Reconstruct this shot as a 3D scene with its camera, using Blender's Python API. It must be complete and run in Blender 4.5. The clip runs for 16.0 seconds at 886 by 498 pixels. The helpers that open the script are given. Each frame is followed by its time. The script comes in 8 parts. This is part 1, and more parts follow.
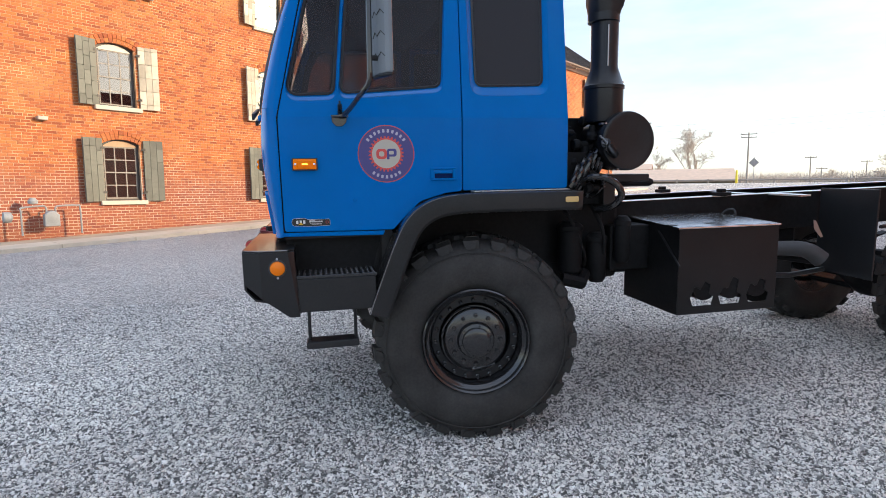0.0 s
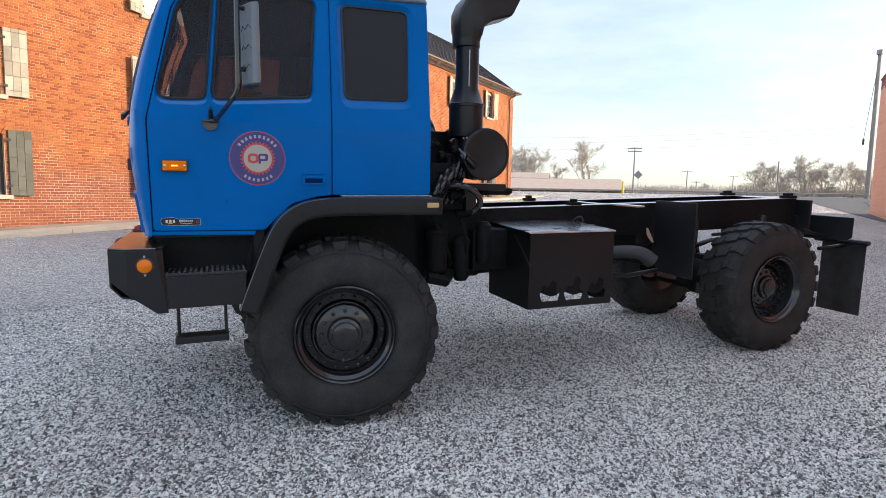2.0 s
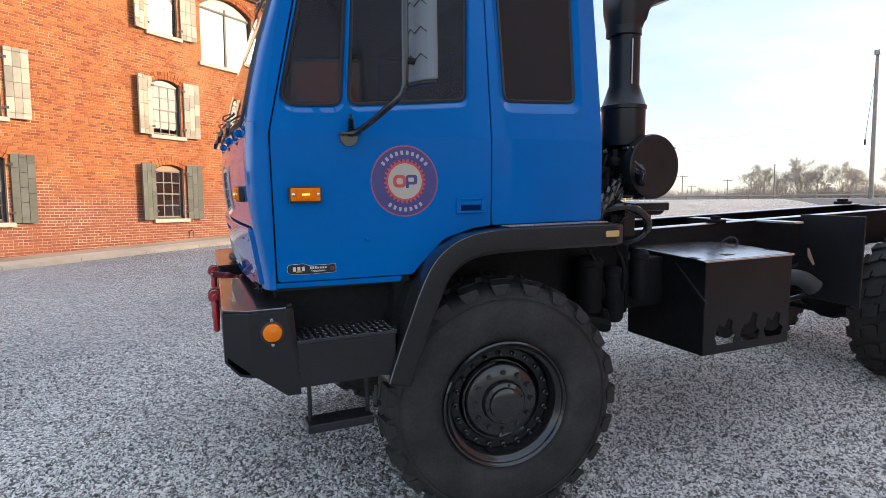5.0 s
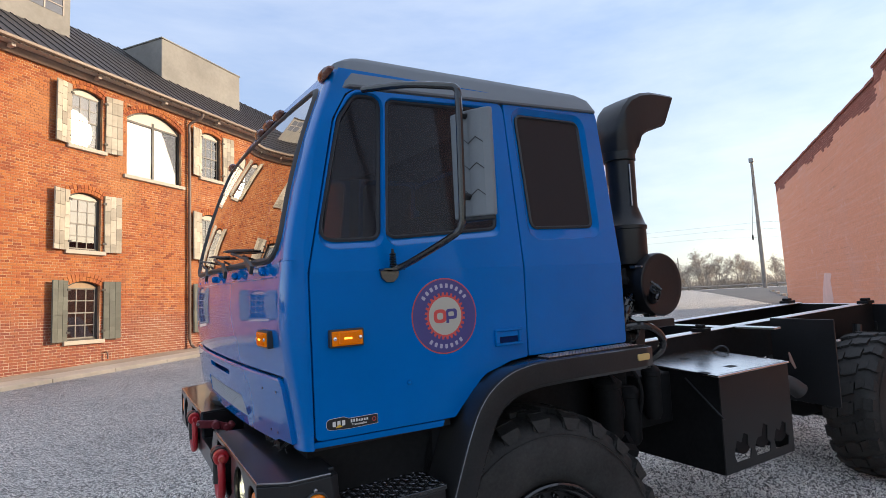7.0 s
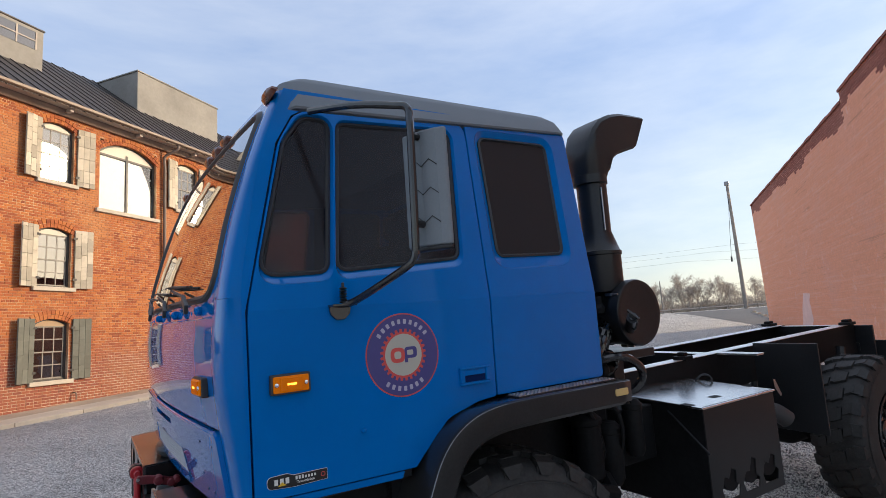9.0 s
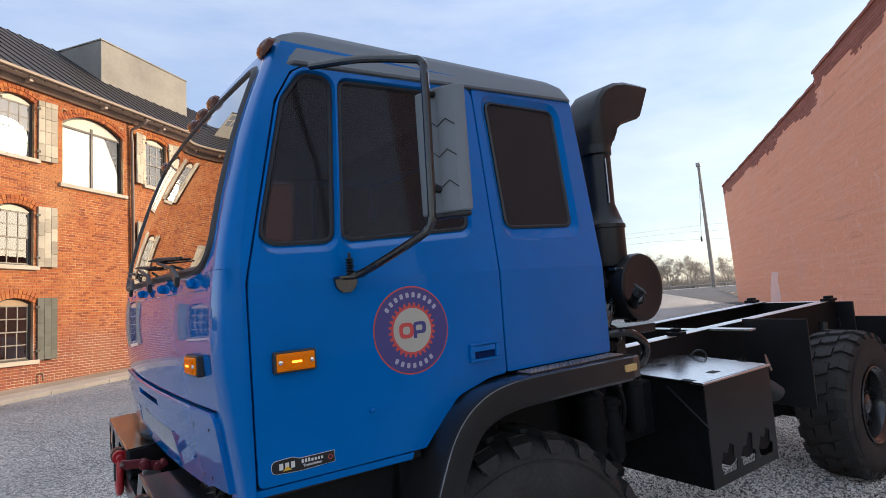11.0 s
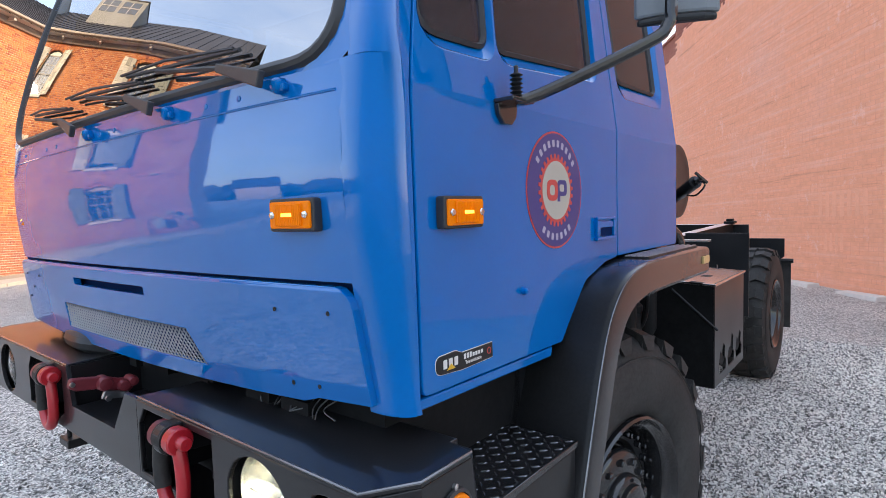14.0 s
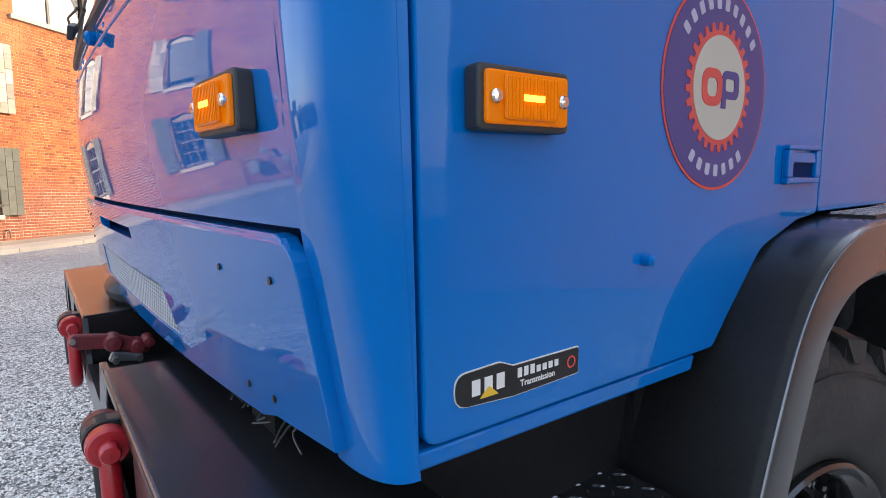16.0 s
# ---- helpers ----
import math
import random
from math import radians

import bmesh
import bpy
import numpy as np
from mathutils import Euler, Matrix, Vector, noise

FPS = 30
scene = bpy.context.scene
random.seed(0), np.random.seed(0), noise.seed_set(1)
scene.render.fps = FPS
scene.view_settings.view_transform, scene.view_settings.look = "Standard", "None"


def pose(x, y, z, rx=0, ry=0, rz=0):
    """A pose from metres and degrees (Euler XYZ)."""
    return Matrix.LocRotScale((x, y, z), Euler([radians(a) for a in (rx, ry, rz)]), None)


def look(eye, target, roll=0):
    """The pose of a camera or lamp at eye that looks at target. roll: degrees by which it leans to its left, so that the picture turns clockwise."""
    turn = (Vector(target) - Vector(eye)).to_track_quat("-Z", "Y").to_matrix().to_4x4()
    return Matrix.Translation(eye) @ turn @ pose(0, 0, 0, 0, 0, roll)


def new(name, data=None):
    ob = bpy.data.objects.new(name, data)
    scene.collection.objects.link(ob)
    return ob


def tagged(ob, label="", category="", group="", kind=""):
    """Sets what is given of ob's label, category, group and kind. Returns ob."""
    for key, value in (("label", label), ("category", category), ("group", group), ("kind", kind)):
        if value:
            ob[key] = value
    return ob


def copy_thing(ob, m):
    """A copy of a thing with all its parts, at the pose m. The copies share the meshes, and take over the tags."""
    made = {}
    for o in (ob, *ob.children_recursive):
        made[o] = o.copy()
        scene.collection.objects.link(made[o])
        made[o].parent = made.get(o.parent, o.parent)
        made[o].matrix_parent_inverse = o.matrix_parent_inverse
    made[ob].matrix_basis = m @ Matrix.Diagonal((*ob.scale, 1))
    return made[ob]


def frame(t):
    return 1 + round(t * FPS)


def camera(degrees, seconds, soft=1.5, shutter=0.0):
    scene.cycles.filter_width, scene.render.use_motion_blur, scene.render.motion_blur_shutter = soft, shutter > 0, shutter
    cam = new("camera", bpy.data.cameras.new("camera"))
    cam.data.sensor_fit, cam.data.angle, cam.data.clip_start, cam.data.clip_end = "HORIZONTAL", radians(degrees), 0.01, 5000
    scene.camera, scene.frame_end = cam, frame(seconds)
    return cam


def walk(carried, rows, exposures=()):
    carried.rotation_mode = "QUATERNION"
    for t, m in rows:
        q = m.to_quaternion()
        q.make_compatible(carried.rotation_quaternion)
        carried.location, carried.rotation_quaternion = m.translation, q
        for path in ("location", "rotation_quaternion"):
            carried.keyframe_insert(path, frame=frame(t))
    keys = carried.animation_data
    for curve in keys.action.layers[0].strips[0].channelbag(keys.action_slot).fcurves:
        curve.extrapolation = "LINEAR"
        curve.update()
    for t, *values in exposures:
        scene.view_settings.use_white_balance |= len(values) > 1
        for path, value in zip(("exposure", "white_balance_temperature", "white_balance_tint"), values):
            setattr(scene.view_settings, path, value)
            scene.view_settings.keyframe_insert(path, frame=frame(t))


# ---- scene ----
# The lot rises gently to the rear of the truck: the truck's own frame leans by a little over two degrees.
SLOPE_X, SLOPE_Y = 0.0197, 0.0347
GRADE = Vector((SLOPE_X, SLOPE_Y, 0.9992)).rotation_difference(Vector((0, 0, 1))).to_matrix().to_4x4()
cam = camera(77.7, 16.0, 0.8)
PATH = [
    (0, (-0.813, -2.87, 1.527), (-0.388, -0.936, 1.244), -1.0),
    (0.5, (-0.829, -2.97, 1.54), (-0.279, -1.067, 1.262), -0.5),
    (1, (-0.78, -3.035, 1.548), (-0.1, -1.174, 1.276), 0.0),
    (1.5, (-0.733, -3.102, 1.556), (0.024, -1.271, 1.283), 0.5),
    (2, (-0.679, -3.198, 1.549), (0.07, -1.364, 1.278), 0.9),
    (2.5, (-0.712, -3.226, 1.565), (-0.029, -1.366, 1.295), 0.9),
    (3, (-0.857, -3.096, 1.546), (-0.23, -1.216, 1.276), 0.6),
    (3.2, (-0.922, -3.019, 1.567), (-0.317, -1.134, 1.279), 0.5),
    (5.3, (-1.314, -2.075, 1.595), (-0.493, -0.262, 1.401), -1.3),
    (5.5, (-1.386, -2.021, 1.594), (-0.53, -0.218, 1.448), -1.8),
    (6, (-1.454, -1.904, 1.627), (-0.523, -0.135, 1.563), -1.9),
    (6.5, (-1.505, -1.85, 1.678), (-0.515, -0.113, 1.717), -2.3),
    (7, (-1.575, -1.845, 1.736), (-0.547, -0.134, 1.866), -2.8),
    (7.5, (-1.552, -1.855, 1.756), (-0.503, -0.163, 1.95), -3.2),
    (8, (-1.469, -1.845, 1.762), (-0.409, -0.164, 1.988), -3.5),
    (8.5, (-1.402, -1.803, 1.756), (-0.332, -0.13, 1.987), -3.9),
    (10.8, (-1.444, -1.597, 1.76), (-0.315, 0.046, 1.921), -4.6),
    (11, (-1.445, -1.581, 1.743), (-0.29, 0.045, 1.889), -4.2),
    (11.5, (-1.514, -1.513, 1.695), (-0.273, 0.053, 1.781), -3.0),
    (12, (-1.689, -1.348, 1.605), (-0.35, 0.137, 1.618), -2.0),
    (12.5, (-1.767, -1.168, 1.542), (-0.338, 0.23, 1.493), -1.4),
    (13, (-1.748, -0.941, 1.518), (-0.256, 0.388, 1.426), -1.4),
    (13.5, (-1.728, -0.812, 1.554), (-0.196, 0.469, 1.437), -1.4),
    (14, (-1.733, -0.657, 1.57), (-0.187, 0.604, 1.436), -1.7),
    (14.5, (-1.704, -0.551, 1.577), (-0.167, 0.72, 1.434), -1.9),
    (15, (-1.6, -0.532, 1.56), (-0.116, 0.801, 1.406), -2.0),
    (15.5, (-1.446, -0.514, 1.552), (-0.074, 0.93, 1.371), -1.5),
    (16, (-1.284, -0.417, 1.496), (-0.098, 1.171, 1.232), -0.7),
]
walk(cam, [(t, GRADE @ look(eye, target, roll)) for t, eye, target, roll in PATH],
     exposures=[(0, 0.98), (0.6, 0.86), (3, 0.8), (5.5, 0.84), (7, 0.56), (8, 0.36), (8.5, 0.36), (11, 0.5), (12.5, 0.82), (14, 1.28), (15, 1.3), (16, 1.2)])

# ---- light ----
SUN_HEADING, SUN_HEIGHT = -20.0, 16.5
world = bpy.data.worlds.new("sky")
scene.world = world
world.use_nodes = True
wn = world.node_tree
sky = wn.nodes.new("ShaderNodeTexSky")
sky.sky_type = "NISHITA"
sky.sun_disc = False
sky.sun_elevation = radians(SUN_HEIGHT)
sky.sun_rotation = radians(90 - SUN_HEADING)
sky.air_density, sky.dust_density, sky.ozone_density = 1.0, 1.4, 1.5
# thin high haze evens out the dome
haze = wn.nodes.new("ShaderNodeMix")
haze.data_type, haze.blend_type = "RGBA", "ADD"
haze.inputs[0].default_value = 1.0
thin = wn.nodes.new("ShaderNodeMix")
thin.data_type, thin.blend_type = "RGBA", "MULTIPLY"
thin.inputs[0].default_value = 1.0
thin.inputs[7].default_value = (0.5, 0.51, 0.54, 1)
wn.links.new(sky.outputs[0], thin.inputs[6])
wn.links.new(thin.outputs[2], haze.inputs[6])
# faint streaks of cirrus in the haze
wtc, wmap = wn.nodes.new("ShaderNodeTexCoord"), wn.nodes.new("ShaderNodeMapping")
wmap.inputs["Scale"].default_value = (1.2, 2.0, 6.0)
wmap.inputs["Rotation"].default_value = (0.2, 0.1, 0.5)
wno, wra = wn.nodes.new("ShaderNodeTexNoise"), wn.nodes.new("ShaderNodeValToRGB")
wno.inputs["Scale"].default_value, wno.inputs["Detail"].default_value, wno.inputs["Roughness"].default_value = 2.0, 6, 0.6
wra.color_ramp.elements[0].position, wra.color_ramp.elements[0].color = 0.33, (1.8, 2.12, 2.75, 1)
wra.color_ramp.elements[1].position, wra.color_ramp.elements[1].color = 0.7, (2.85, 2.95, 3.15, 1)
wn.links.new(wtc.outputs["Generated"], wmap.inputs[0])
wn.links.new(wmap.outputs[0], wno.inputs[0])
wn.links.new(wno.outputs[0], wra.inputs[0])
# haze tinted by height, with the unseen zenith brightened to light the ground
wxyz, wfade, wmul = wn.nodes.new("ShaderNodeSeparateXYZ"), wn.nodes.new("ShaderNodeValToRGB"), wn.nodes.new("ShaderNodeMix")
wfade.color_ramp.elements[0].position, wfade.color_ramp.elements[0].color = 0.08, (0.84, 0.79, 0.69, 1)
wfade.color_ramp.elements[1].position, wfade.color_ramp.elements[1].color = 0.45, (0.77, 0.83, 0.95, 1)
wfade.color_ramp.elements.new(0.95).color = (1.35, 1.34, 1.32, 1)
wmul.data_type, wmul.blend_type = "RGBA", "MULTIPLY"
wmul.inputs[0].default_value = 1.0
wn.links.new(wtc.outputs["Generated"], wxyz.inputs[0])
wn.links.new(wxyz.outputs[2], wfade.inputs[0])
wn.links.new(wra.outputs[0], wmul.inputs[6])
wn.links.new(wfade.outputs[0], wmul.inputs[7])
wn.links.new(wmul.outputs[2], haze.inputs[7])
wn.links.new(haze.outputs[2], wn.nodes["Background"].inputs[0])
wn.nodes["Background"].inputs[1].default_value = 0.158
sun_data = bpy.data.lights.new("sun", "SUN")
sun_data.energy, sun_data.angle, sun_data.color = 3.4, radians(4.0), (1.0, 0.76, 0.5)
sun = new("sun", sun_data)
sun.rotation_euler = (radians(90 - SUN_HEIGHT), 0, radians(SUN_HEADING + 90))

# ---- materials ----
def nodes_of(name):
    m = bpy.data.materials.new(name)
    m.use_nodes = True
    return m, m.node_tree, m.node_tree.nodes["Principled BSDF"]


def put(nt, kind, **values):
    n = nt.nodes.new(kind)
    for k, v in values.items():
        n.inputs[k.replace("_", " ")].default_value = v
    return n


def ramp(nt, fac, stops):
    r = nt.nodes.new("ShaderNodeValToRGB")
    e = r.color_ramp.elements
    while len(e) < len(stops):
        e.new(0.5)
    for el, (p, c) in zip(e, stops):
        el.position, el.color = p, (*c, 1)
    nt.links.new(fac, r.inputs[0])
    return r.outputs[0]


def mix(nt, fac, a, b, blend="MIX"):
    n = nt.nodes.new("ShaderNodeMix")
    n.data_type, n.blend_type = "RGBA", blend
    for sock, v in ((n.inputs[0], fac), (n.inputs[6], a), (n.inputs[7], b)):
        if hasattr(v, "links"):
            nt.links.new(v, sock)
        elif isinstance(v, (int, float)):
            sock.default_value = v
        else:
            sock.default_value = (*v, 1)
    return n.outputs[2]


def coords(nt, scale=(1, 1, 1), kind="Object"):
    tc = nt.nodes.new("ShaderNodeTexCoord")
    mp = nt.nodes.new("ShaderNodeMapping")
    mp.inputs["Scale"].default_value = scale
    nt.links.new(tc.outputs[kind], mp.inputs[0])
    return mp.outputs[0]


def noise_tex(nt, vec, scale, detail=4, rough=0.55):
    n = put(nt, "ShaderNodeTexNoise", Scale=scale, Detail=detail, Roughness=rough)
    nt.links.new(vec, n.inputs[0])
    return n.outputs[0]


def bump(nt, height, strength, distance, bsdf, under=None):
    b = put(nt, "ShaderNodeBump", Strength=strength, Distance=distance)
    nt.links.new(height, b.inputs["Height"])
    if under is not None:
        nt.links.new(under, b.inputs["Normal"])
    nt.links.new(b.outputs[0], bsdf.inputs["Normal"])
    return b.outputs[0]


def surface(name, base, rough=0.5, metal=0.0, vary=0.25, grain=30.0, large=2.0, relief=0.1, depth=0.002, rough_vary=0.15, coat=0.0, spec=0.5, tint=None, per_island=0.0, per_object=0.0):
    """A painted, cast or grown surface: colour varied at two scales, uneven gloss and fine relief."""
    m, nt, p = nodes_of(name)
    v = coords(nt)
    n1, n2 = noise_tex(nt, v, large, 5), noise_tex(nt, v, grain, 6, 0.65)
    dark = tuple(c * (1 - vary) for c in base)
    light = tuple(min(1, c * (1 + vary)) for c in (tint or base))
    c = ramp(nt, n1, [(0.3, dark), (0.7, light)])
    c = mix(nt, 0.35, c, ramp(nt, n2, [(0.3, dark), (0.72, light)]))
    if per_island or per_object:
        g = nt.nodes.new("ShaderNodeNewGeometry").outputs["Random Per Island"] if per_island else nt.nodes.new("ShaderNodeObjectInfo").outputs["Random"]
        k = per_island or per_object
        c = mix(nt, 1.0, c, ramp(nt, g, [(0, (1 - k,) * 3), (1, (1 + k * 0.6,) * 3)]), "MULTIPLY")
    nt.links.new(c, p.inputs["Base Color"])
    r = nt.nodes.new("ShaderNodeMapRange")
    r.inputs[3].default_value, r.inputs[4].default_value = max(0.02, rough - rough_vary), min(1, rough + rough_vary)
    nt.links.new(n1, r.inputs[0])
    nt.links.new(r.outputs[0], p.inputs["Roughness"])
    p.inputs["Metallic"].default_value = metal
    p.inputs["Coat Weight"].default_value = coat
    p.inputs["Coat Roughness"].default_value = 0.06
    p.inputs["Specular IOR Level"].default_value = spec
    if relief:
        bump(nt, n2, relief, depth, p)
    return m


def glass(name, tint, rough=0.0, clear=1.0, ior=1.45, veil=0.0):
    m, nt, p = nodes_of(name)
    nt.nodes.remove(p)
    out = nt.nodes["Material Output"]
    tr = put(nt, "ShaderNodeBsdfTransparent", Color=(*tint, 1))
    gl = put(nt, "ShaderNodeBsdfGlossy", Color=(1, 1, 1, 1), Roughness=rough)
    fr = put(nt, "ShaderNodeFresnel", IOR=ior)
    mx = nt.nodes.new("ShaderNodeMixShader")
    mp = nt.nodes.new("ShaderNodeMapRange")
    mp.inputs[3].default_value = 1.0 - clear
    nt.links.new(fr.outputs[0], mp.inputs[0])
    nt.links.new(mp.outputs[0], mx.inputs[0])
    nt.links.new(tr.outputs[0], mx.inputs[1])
    nt.links.new(gl.outputs[0], mx.inputs[2])
    last = mx.outputs[0]
    if veil:
        # a thin even grey film paints haze over the dark panes
        df = put(nt, "ShaderNodeBsdfDiffuse", Color=(0.5, 0.47, 0.5, 1))
        film = nt.nodes.new("ShaderNodeMixShader")
        film.inputs[0].default_value = veil
        nt.links.new(last, film.inputs[1])
        nt.links.new(df.outputs[0], film.inputs[2])
        last = film.outputs[0]
    nt.links.new(last, out.inputs[0])
    return m


def car_paint(name, base, ior=1.56):
    """Glossy blue enamel with slight orange peel and a thin dusty film."""
    m, nt, p = nodes_of(name)
    v = coords(nt)
    n1, n2, n3 = noise_tex(nt, v, 3.0, 4), noise_tex(nt, v, 260, 2), noise_tex(nt, v, 5.5, 2)
    c = ramp(nt, n1, [(0.3, tuple(x * 0.93 for x in base)), (0.75, tuple(min(1, x * 1.06) for x in base))])
    nt.links.new(c, p.inputs["Base Color"])
    nt.links.new(ramp(nt, n1, [(0.3, (0.2,) * 3), (0.75, (0.32,) * 3)]), p.inputs["Roughness"])
    # the lacquer shines most where it is seen aslant
    lw = put(nt, "ShaderNodeLayerWeight", Blend=0.5)
    nt.links.new(ramp(nt, lw.outputs["Facing"], [(0.12, (0.1,) * 3), (0.36, (1, 1, 1))]), p.inputs["Coat Weight"])
    p.inputs["Coat Roughness"].default_value = 0.03
    p.inputs["Coat IOR"].default_value = ior
    p.inputs["Specular IOR Level"].default_value = 0.0
    b1 = bump(nt, n3, 0.03, 0.02, p)
    b2 = bump(nt, n2, 0.03, 0.001, p, b1)
    nt.links.new(b1, p.inputs["Coat Normal"])
    return m


def emit(name, colour, strength):
    m, nt, p = nodes_of(name)
    p.inputs["Base Color"].default_value = (*colour, 1)
    p.inputs["Emission Color"].default_value = (*colour, 1)
    p.inputs["Emission Strength"].default_value = strength
    p.inputs["Roughness"].default_value = 0.18
    return m


def place_of(nt):
    return nt.nodes.new("ShaderNodeNewGeometry").outputs["Position"]


def low_band(nt, v, wobble, top, soft):
    """One below an uneven line at the given height, nought above it."""
    sep = nt.nodes.new("ShaderNodeSeparateXYZ")
    nt.links.new(v, sep.inputs[0])
    add = nt.nodes.new("ShaderNodeMath")
    add.operation = "MULTIPLY_ADD"
    add.inputs[1].default_value = -1.3
    nt.links.new(wobble, add.inputs[0])
    nt.links.new(sep.outputs[2], add.inputs[2])
    r = nt.nodes.new("ShaderNodeMapRange")
    r.inputs[1].default_value, r.inputs[2].default_value = top - 0.65 + soft, top - 0.65 - soft
    nt.links.new(add.outputs[0], r.inputs[0])
    return r.outputs[0]


def brick_face(name, cols, pale, grain=24.0, single=False, low=None, streak=None, relief=0.35):
    """Fired clay bricks: each brick its own shade, with patches of paler and sootier clay over the wall."""
    m, nt, p = nodes_of(name)
    v = place_of(nt)
    g = nt.nodes.new("ShaderNodeObjectInfo").outputs["Random"] if single else nt.nodes.new("ShaderNodeNewGeometry").outputs["Random Per Island"]
    c = ramp(nt, g, [(i / (len(cols) - 1), k) for i, k in enumerate(cols)])
    n1, n2 = noise_tex(nt, v, 0.55, 5), noise_tex(nt, v, grain, 5)
    c = mix(nt, ramp(nt, n1, [(0.5, (0, 0, 0)), (0.72, (0.6,) * 3)]), c, pale)
    if low:
        band = low_band(nt, v, n1, 2.0, 0.45)
        c = mix(nt, band, c, mix(nt, 0.6, c, low))
    if streak:
        mp = nt.nodes.new("ShaderNodeMapping")
        mp.inputs["Scale"].default_value = (0.35, 0.35, 9.0)
        nt.links.new(v, mp.inputs[0])
        n3 = noise_tex(nt, mp.outputs[0], 1.0, 6, 0.7)
        c = mix(nt, ramp(nt, n3, [(0.5, (0, 0, 0)), (0.72, (0.45,) * 3)]), c, streak)
        c = mix(nt, ramp(nt, n3, [(0.3, (0.5,) * 3), (0.4, (0, 0, 0))]), c, tuple(x * 0.55 for x in cols[0]))
        n4 = noise_tex(nt, v, 1.7, 6, 0.75)
        c = mix(nt, ramp(nt, n4, [(0.6, (0, 0, 0)), (0.66, (0.5,) * 3)]), c, streak)
    c = mix(nt, 1.0, c, ramp(nt, n2, [(0.25, (1 - relief * 0.7,) * 3), (0.7, (1 + relief * 0.28,) * 3)]), "MULTIPLY")
    nt.links.new(c, p.inputs["Base Color"])
    p.inputs["Roughness"].default_value = 0.85
    bump(nt, n2, relief, 0.006, p)
    return m


def mortar_face(name):
    """Joints stained by the clay above, repointed pale in patches and near the ground."""
    m, nt, p = nodes_of(name)
    v = place_of(nt)
    n1, n2, n3 = noise_tex(nt, v, 0.55, 5), noise_tex(nt, v, 22, 5), noise_tex(nt, v, 1.3, 5, 0.7)
    c = ramp(nt, n3, [(0.45, (0.40, 0.20, 0.11)), (0.6, (0.56, 0.36, 0.2)), (0.72, (0.66, 0.53, 0.35))])
    c = mix(nt, low_band(nt, v, n1, 2.0, 0.45), c, mix(nt, ramp(nt, n3, [(0.4, (0.25,) * 3), (0.6, (1, 1, 1))]), c, (0.54, 0.43, 0.34)))
    c = mix(nt, 1.0, c, ramp(nt, n2, [(0.25, (0.7,) * 3), (0.7, (1.1,) * 3)]), "MULTIPLY")
    nt.links.new(c, p.inputs["Base Color"])
    p.inputs["Roughness"].default_value = 0.92
    bump(nt, n2, 0.5, 0.006, p)
    return m


def slant_gloss(m, rough, ior):
    """A waxed skin that shines where it is seen aslant."""
    nt = m.node_tree
    p = nt.nodes["Principled BSDF"]
    lw = put(nt, "ShaderNodeLayerWeight", Blend=0.5)
    nt.links.new(ramp(nt, lw.outputs["Facing"], [(0.3, (0.03,) * 3), (0.68, (1, 1, 1))]), p.inputs["Coat Weight"])
    p.inputs["Coat Roughness"].default_value, p.inputs["Coat IOR"].default_value = rough, ior


M = {}
M["blue"] = car_paint("blue_enamel", (0.0, 0.138, 0.455))
# same paint as the flank, coat raised to brighten the nose's reflections
M["blue_front"] = car_paint("blue_enamel_nose_sheen", (0.0, 0.138, 0.455), 2.0)
# near-black blue that paints the shade in panel gaps and the handle pocket
M["blue_in"] = surface("blue_shadow_gap", (0.004, 0.018, 0.08), 0.7, vary=0.2, spec=0.05)
M["black"] = surface("satin_black_paint", (0.013, 0.0135, 0.015), 0.38, vary=0.35, grain=90, relief=0.12, depth=0.001, coat=0.12, tint=(0.018, 0.018, 0.019), spec=0.32)
M["black_gloss"] = surface("gloss_black_paint", (0.016, 0.016, 0.017), 0.2, vary=0.3, grain=120, relief=0.05, depth=0.0006, coat=0.6, rough_vary=0.05)
# bright metal puts the sky's sheen on the black rail tops
M["bright_top"] = surface("bright_top_metal", (0.75, 0.75, 0.75), 0.36, 1.0, vary=0.3, grain=25, large=3, relief=0.1, depth=0.001, rough_vary=0.08)
M["guard"] = surface("moulded_black_guard", (0.019, 0.019, 0.0195), 0.42, vary=0.45, grain=120, relief=0.08, depth=0.0008, rough_vary=0.1, spec=0.2)
slant_gloss(M["guard"], 0.2, 1.75)
# pale grey for the highlights painted on the guard's crease and bumper fold
M["pale_edge"] = surface("pale_edge_line", (0.2, 0.2, 0.205), 0.22, 0.5, vary=0.5, grain=18, large=4, relief=0.1, coat=0.5)
M["box_black"] = surface("satin_black_box", (0.014, 0.014, 0.0145), 0.3, vary=0.3, grain=120, relief=0.05, depth=0.0006, rough_vary=0.06, spec=0.3)
# lugs made bright metal to paint in their glints on the black plate
M["tread"] = surface("bright_tread_lugs", (0.22, 0.22, 0.22), 0.25, 0.8, vary=0.4, grain=60, relief=0.1)
M["black_plate"] = surface("powder_coated_plate", (0.013, 0.013, 0.014), 0.3, vary=0.25, grain=160, relief=0.15, depth=0.0006, coat=0.5, rough_vary=0.08, spec=0.22)
M["chassis"] = surface("dusty_chassis_black", (0.008, 0.0081, 0.0086), 0.55, vary=0.45, grain=40, relief=0.2, depth=0.002, tint=(0.014, 0.014, 0.0145), spec=0.1)
